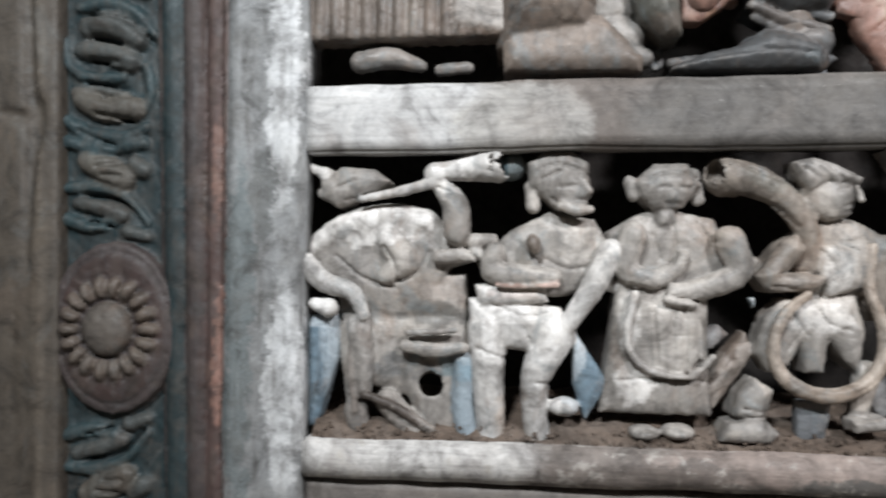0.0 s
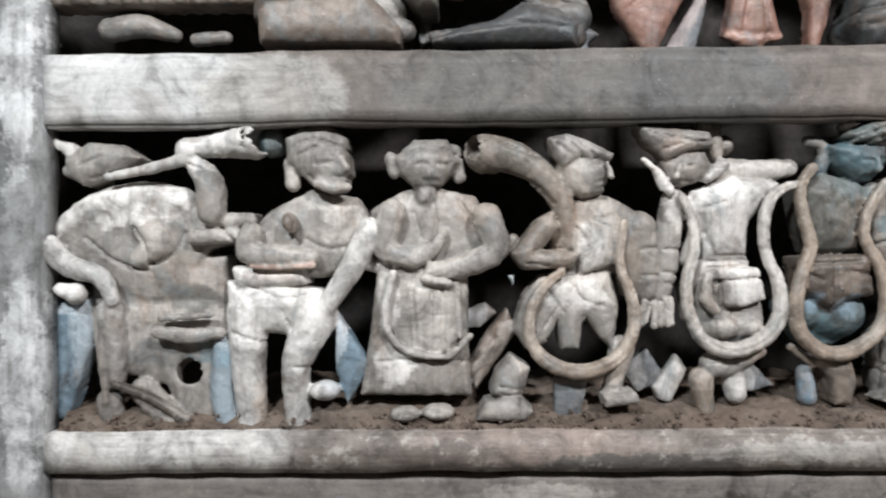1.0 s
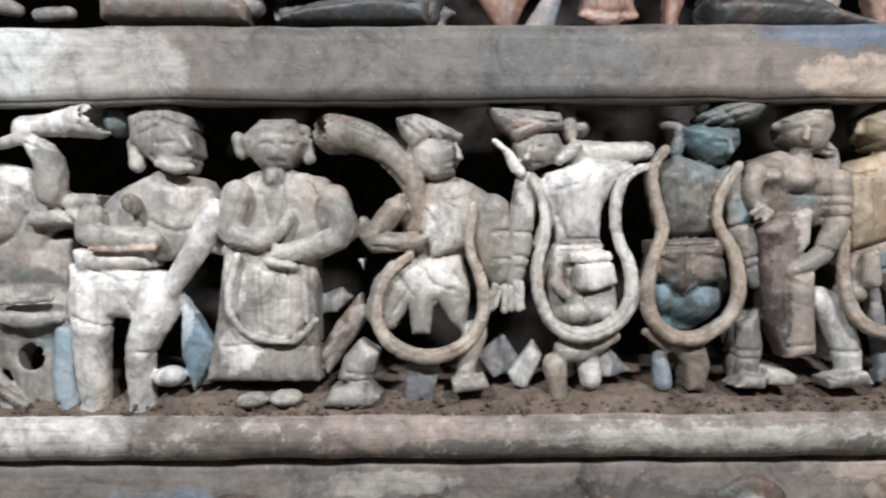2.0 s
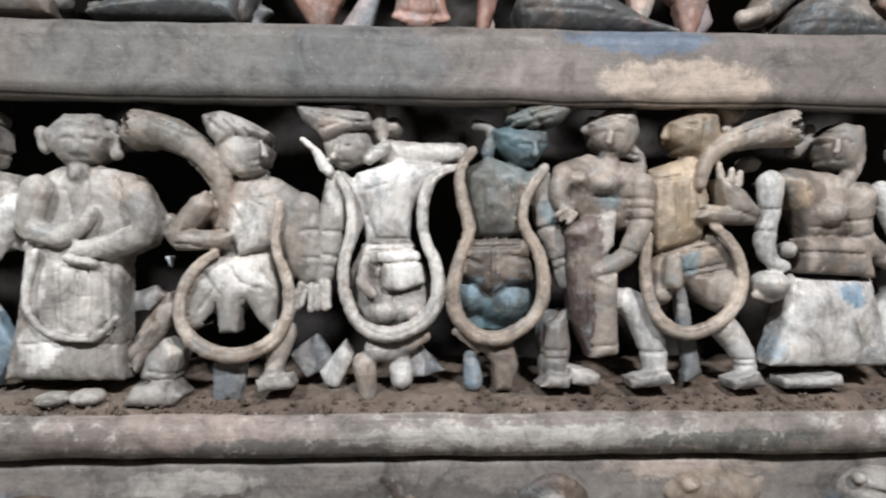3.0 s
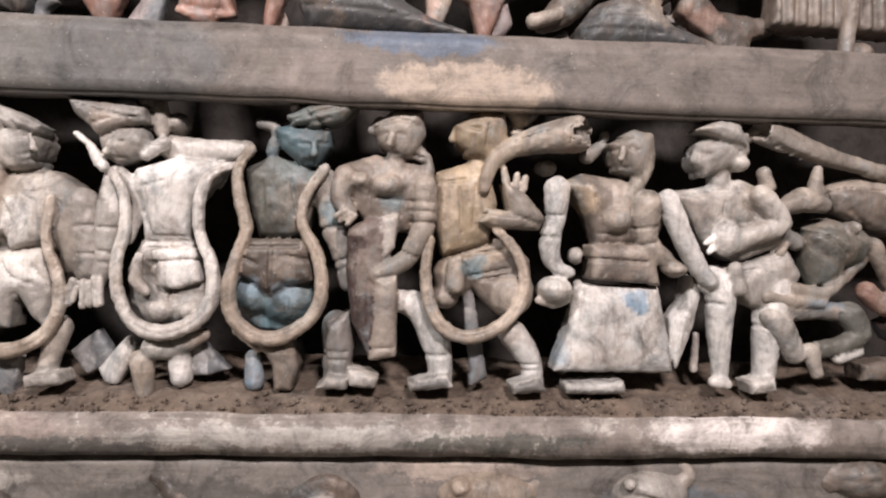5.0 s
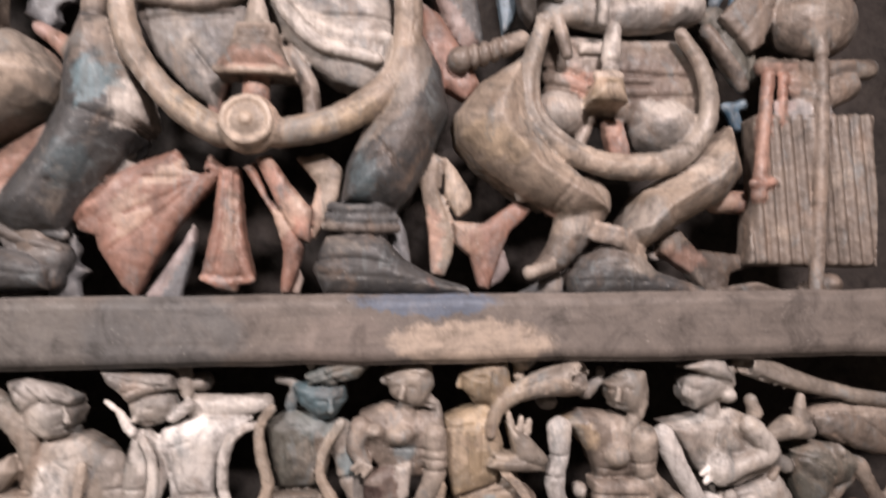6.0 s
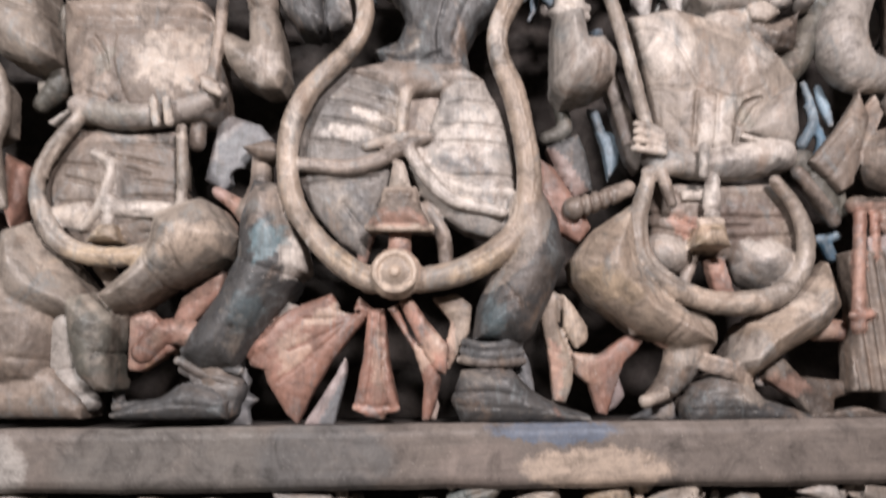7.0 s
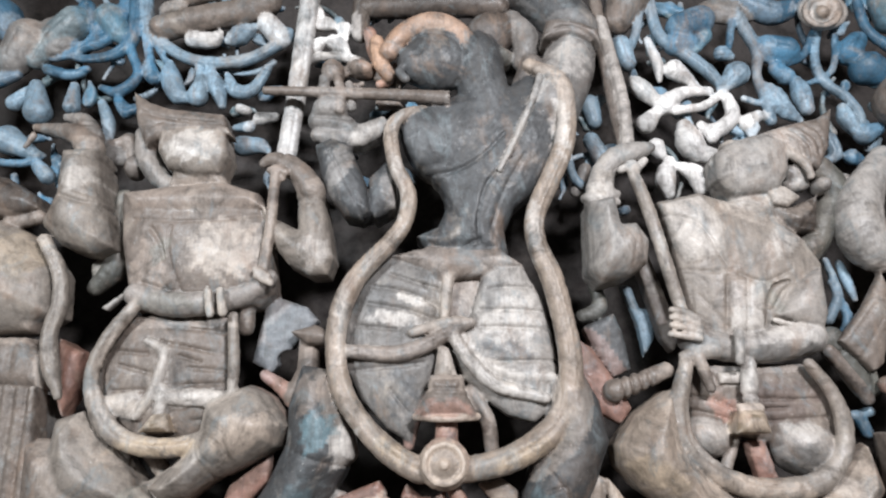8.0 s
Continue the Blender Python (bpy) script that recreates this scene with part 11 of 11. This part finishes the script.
c.groove([(-0.368, 1.782, 0.0024), (-0.324, 1.773, 0.0024), (-0.294, 1.747, 0.0024)], 0.004)
c.groove([(-0.366, 1.711, 0.0024), (-0.326, 1.702, 0.0024)], 0.004)
c.groove([(-0.374, 1.661, 0.0024), (-0.333, 1.642, 0.0026)], 0.004)
c.groove([(-0.348, 1.621, 0.0024), (-0.33, 1.623, 0.0024)], 0.004)
c.groove([(-0.342, 1.612, 0.0024), (-0.323, 1.61, 0.0026)], 0.004)
c.groove([(-0.363, 1.593, 0.0024), (-0.326, 1.585, 0.0024), (-0.301, 1.561, 0.0024)], 0.004)
c.groove([(-0.358, 1.758, 0.0024), (-0.327, 1.75, 0.0024)], 0.004)
c.groove([(-0.36, 1.734, 0.0026), (-0.329, 1.729, 0.0026)], 0.004)
c.groove([(-0.353, 1.676, 0.0024), (-0.319, 1.669, 0.0024)], 0.004)
c.groove([(-0.362, 1.565, 0.0024), (-0.337, 1.559, 0.0026)], 0.004)
tagged(c.skin('rosette_pilaster', 0.0005), 'dark teal carved strip with a dusty rosette on a maroon boss', 'pilaster')

c = Carving(0.003, CARVED_DARK)
c.limb([(-0.271, 0.52, 1.643, 0.0144), (-0.249, 0.52, 0.947, 0.0132)], 'deep', 0.003)
c.limb([(-0.246, 0.516, 1.639, 0.0132), (-0.227, 0.516, 0.95, 0.0132)], 'maroon', 0.003)
c.limb([(-0.221, 0.512, 1.636, 0.0096), (-0.216, 0.512, 1.29, 0.0102), (-0.211, 0.512, 0.953, 0.0088)], 'maroon', 0.001)
c.limb([(-0.208, 0.504, 1.63, 0.0036), (-0.203, 0.504, 1.29, 0.0044), (-0.2, 0.504, 0.957, 0.0033)], 'maroon', 0.001)
c.limb([(-0.285, 0.518, 1.643, 0.0052), (-0.26, 0.518, 0.947, 0.0048)], 'maroon', 0.001)
c.stain(-0.208, 1.18, 0.0077, 0.066, 0, 'red', 0.4)
c.stain(-0.212, 1.368, 0.006, 0.054, 0, 'red', 0.25)
tagged(c.skin('red_moulding'), 'dark half-round moulding with a faded red edge', 'moulding')

c = Carving(0.004, CARVED_DARK)
c.slab([(-0.621, 1.731), (-0.39, 1.715), (-0.367, 0.874), (-0.586, 0.859)], 0.516, 0.03, 'sand', k=0.0015, round=0.006)
c.limb([(-0.41, 0.51, 1.723, 0.011), (-0.385, 0.51, 0.868, 0.011)], 'sand', 0.003)
c.cut([(-0.424, 0.5, 1.717, 0.0066), (-0.414, 0.5, 1.472, 0.0077), (-0.406, 0.5, 1.426, 0.011), (-0.41, 0.5, 1.369, 0.0077), (-0.413, 0.5, 1.267, 0.0033)], 0.0012)
c.cut([(-0.443, 0.5, 1.427, 0.0055), (-0.418, 0.5, 1.423, 0.0077), (-0.406, 0.5, 1.417, 0.0066)], 0.0012)
c.cut([(-0.425, 0.5, 1.267, 0.0027), (-0.41, 0.5, 0.872, 0.0027)], 0.0012)
tagged(c.skin('bare_stile'), 'bare split wooden upright beside the carved strip', 'stile')

c = Carving(0.0019)
c.blob((0.348, 0.52, 1.023), (0.021, 0.022, 0.02), 0, 'brown', 0.004)
c.limb([(0.354, 0.498, 1.029, 0.004), (0.355, 0.498, 1.024, 0.005)], 'pale', 0.003)
c.groove([(0.34, 1.028, 0.0019), (0.345, 1.027, 0.0019)])
c.groove([(0.355, 1.028, 0.0019), (0.361, 1.027, 0.0019)])
c.limb([(0.329, 0.522, 1.022, 0.007), (0.333, 0.522, 0.995, 0.008)], 'brown', 0.003)
tagged(c.skin('carved_mask'), 'small dark wooden head in the lowest frieze', 'carving', group='heads of the lowest frieze')

c = Carving(0.0019)
c.limb([(0.608, 0.518, 1.035, 0.012), (0.628, 0.518, 1.046, 0.013), (0.651, 0.518, 1.037, 0.011), (0.658, 0.518, 1.017, 0.01)], 'brown', 0.003)
c.blob((0.629, 0.516, 1.021), (0.021, 0.022, 0.0225), 0, 'grey', 0.004)
c.groove([(0.617, 1.031, 0.0023), (0.625, 1.032, 0.0023)])
c.groove([(0.634, 1.032, 0.0023), (0.641, 1.03, 0.0023)])
c.blob((0.627, 0.503, 1.037), (0.011, 0.009, 0.0045), 0, 'pale', 0.004)
c.limb([(0.626, 0.494, 1.031, 0.004), (0.626, 0.494, 1.022, 0.005)], 'grey', 0.003)
tagged(c.skin('carved_mask'), 'small wooden face with half-closed eyes', 'carving', group='heads of the lowest frieze')

c = Carving(0.0019)
c.blob((0.771, 0.52, 1.038), (0.046, 0.026, 0.023), 0, 'cream', 0.004)
c.limb([(0.729, 0.524, 1.044, 0.01), (0.737, 0.524, 1.019, 0.011)], 'brown', 0.003)
c.limb([(0.815, 0.52, 1.05, 0.009), (0.81, 0.52, 1.025, 0.009)], 'wood', 0.003)
c.groove([(0.74, 1.032, 0.0023), (0.766, 1.034, 0.0023), (0.791, 1.03, 0.0023)])
c.blob((0.747, 0.502, 1.049), (0.009, 0.01, 0.007), 0, 'cream', 0.004)
c.cut([(0.739, 0.492, 1.053, 0.0023)], 0.0012)
c.blob((0.79, 0.522, 1.019), (0.03, 0.02, 0.02), 0, 'wood', 0.004)
tagged(c.skin('carved_animal'), 'worn ochre animal head in the lowest frieze', 'carving', group='heads of the lowest frieze')

c = Carving(0.0019)
c.blob((0.921, 0.52, 1.04), (0.037, 0.026, 0.021), 0, 'pale', 0.004)
c.limb([(0.881, 0.524, 1.033, 0.011), (0.889, 0.524, 1.007, 0.012)], 'brown', 0.003)
c.limb([(0.944, 0.514, 1.046, 0.009), (0.957, 0.514, 1.056, 0.007), (0.952, 0.514, 1.066, 0.005)], 'wood', 0.003)
c.cut([(0.883, 0.496, 1.037, 0.0035), (0.906, 0.496, 1.042, 0.0035), (0.927, 0.496, 1.037, 0.003)], 0.0012)
c.limb([(0.888, 0.5, 1.026, 0.004), (0.919, 0.5, 1.027, 0.004)], 'pale', 0.003)
c.blob((0.897, 0.498, 1.054), (0.006, 0.008, 0.005), 0, 'pale', 0.004)
tagged(c.skin('carved_animal'), 'worn wooden animal with open jaws', 'carving', group='heads of the lowest frieze')

c = Carving(0.0019)
c.limb([(0.481, 0.52, 1.053, 0.009), (0.496, 0.52, 1.038, 0.011), (0.516, 0.52, 1.018, 0.013)], 'brown', 0.003)
c.limb([(0.516, 0.522, 1.055, 0.01), (0.536, 0.522, 1.044, 0.011), (0.546, 0.522, 1.022, 0.011)], 'grey', 0.003)
c.limb([(0.546, 0.52, 1.047, 0.007), (0.565, 0.52, 1.037, 0.007)], 'wood', 0.003)
c.groove([(0.502, 1.041, 0.0023), (0.516, 1.05, 0.0019)])
tagged(c.skin('carved_animal'), 'broken wooden carving with debris on it', 'carving', group='heads of the lowest frieze')

c = Carving(0.0019)
c.blob((1.124, 0.52, 1.054), (0.035, 0.024, 0.02), 0, 'wood', 0.004)
c.limb([(1.091, 0.52, 1.049, 0.011), (1.101, 0.52, 1.07, 0.008)], 'brown', 0.003)
c.groove([(1.102, 1.055, 0.0023), (1.129, 1.057, 0.0023)])
tagged(c.skin('carved_animal'), 'dark wooden beast rising from the lowest frieze', 'carving', group='heads of the lowest frieze')

c = Carving(0.0019)
c.blob((1.202, 0.52, 1.055), (0.035, 0.024, 0.022), 0, 'brown', 0.004)
tagged(c.skin('carved_animal'), 'rough dark wooden beast beside another', 'carving', group='heads of the lowest frieze')

c = Carving(0.0019)
c.blob((0.183, 0.52, 1.022), (0.044, 0.022, 0.022), 0, 'brown', 0.004)
tagged(c.skin('carved_animal'), 'grey wooden beast at the edge of the lowest frieze', 'carving', group='heads of the lowest frieze')

c = Carving(0.0019)
c.blob((-0.048, 0.52, 1.017), (0.044, 0.022, 0.022), 0, 'grey', 0.004)
tagged(c.skin('carved_animal'), 'small grey wooden beast under the ledge', 'carving', group='heads of the lowest frieze')
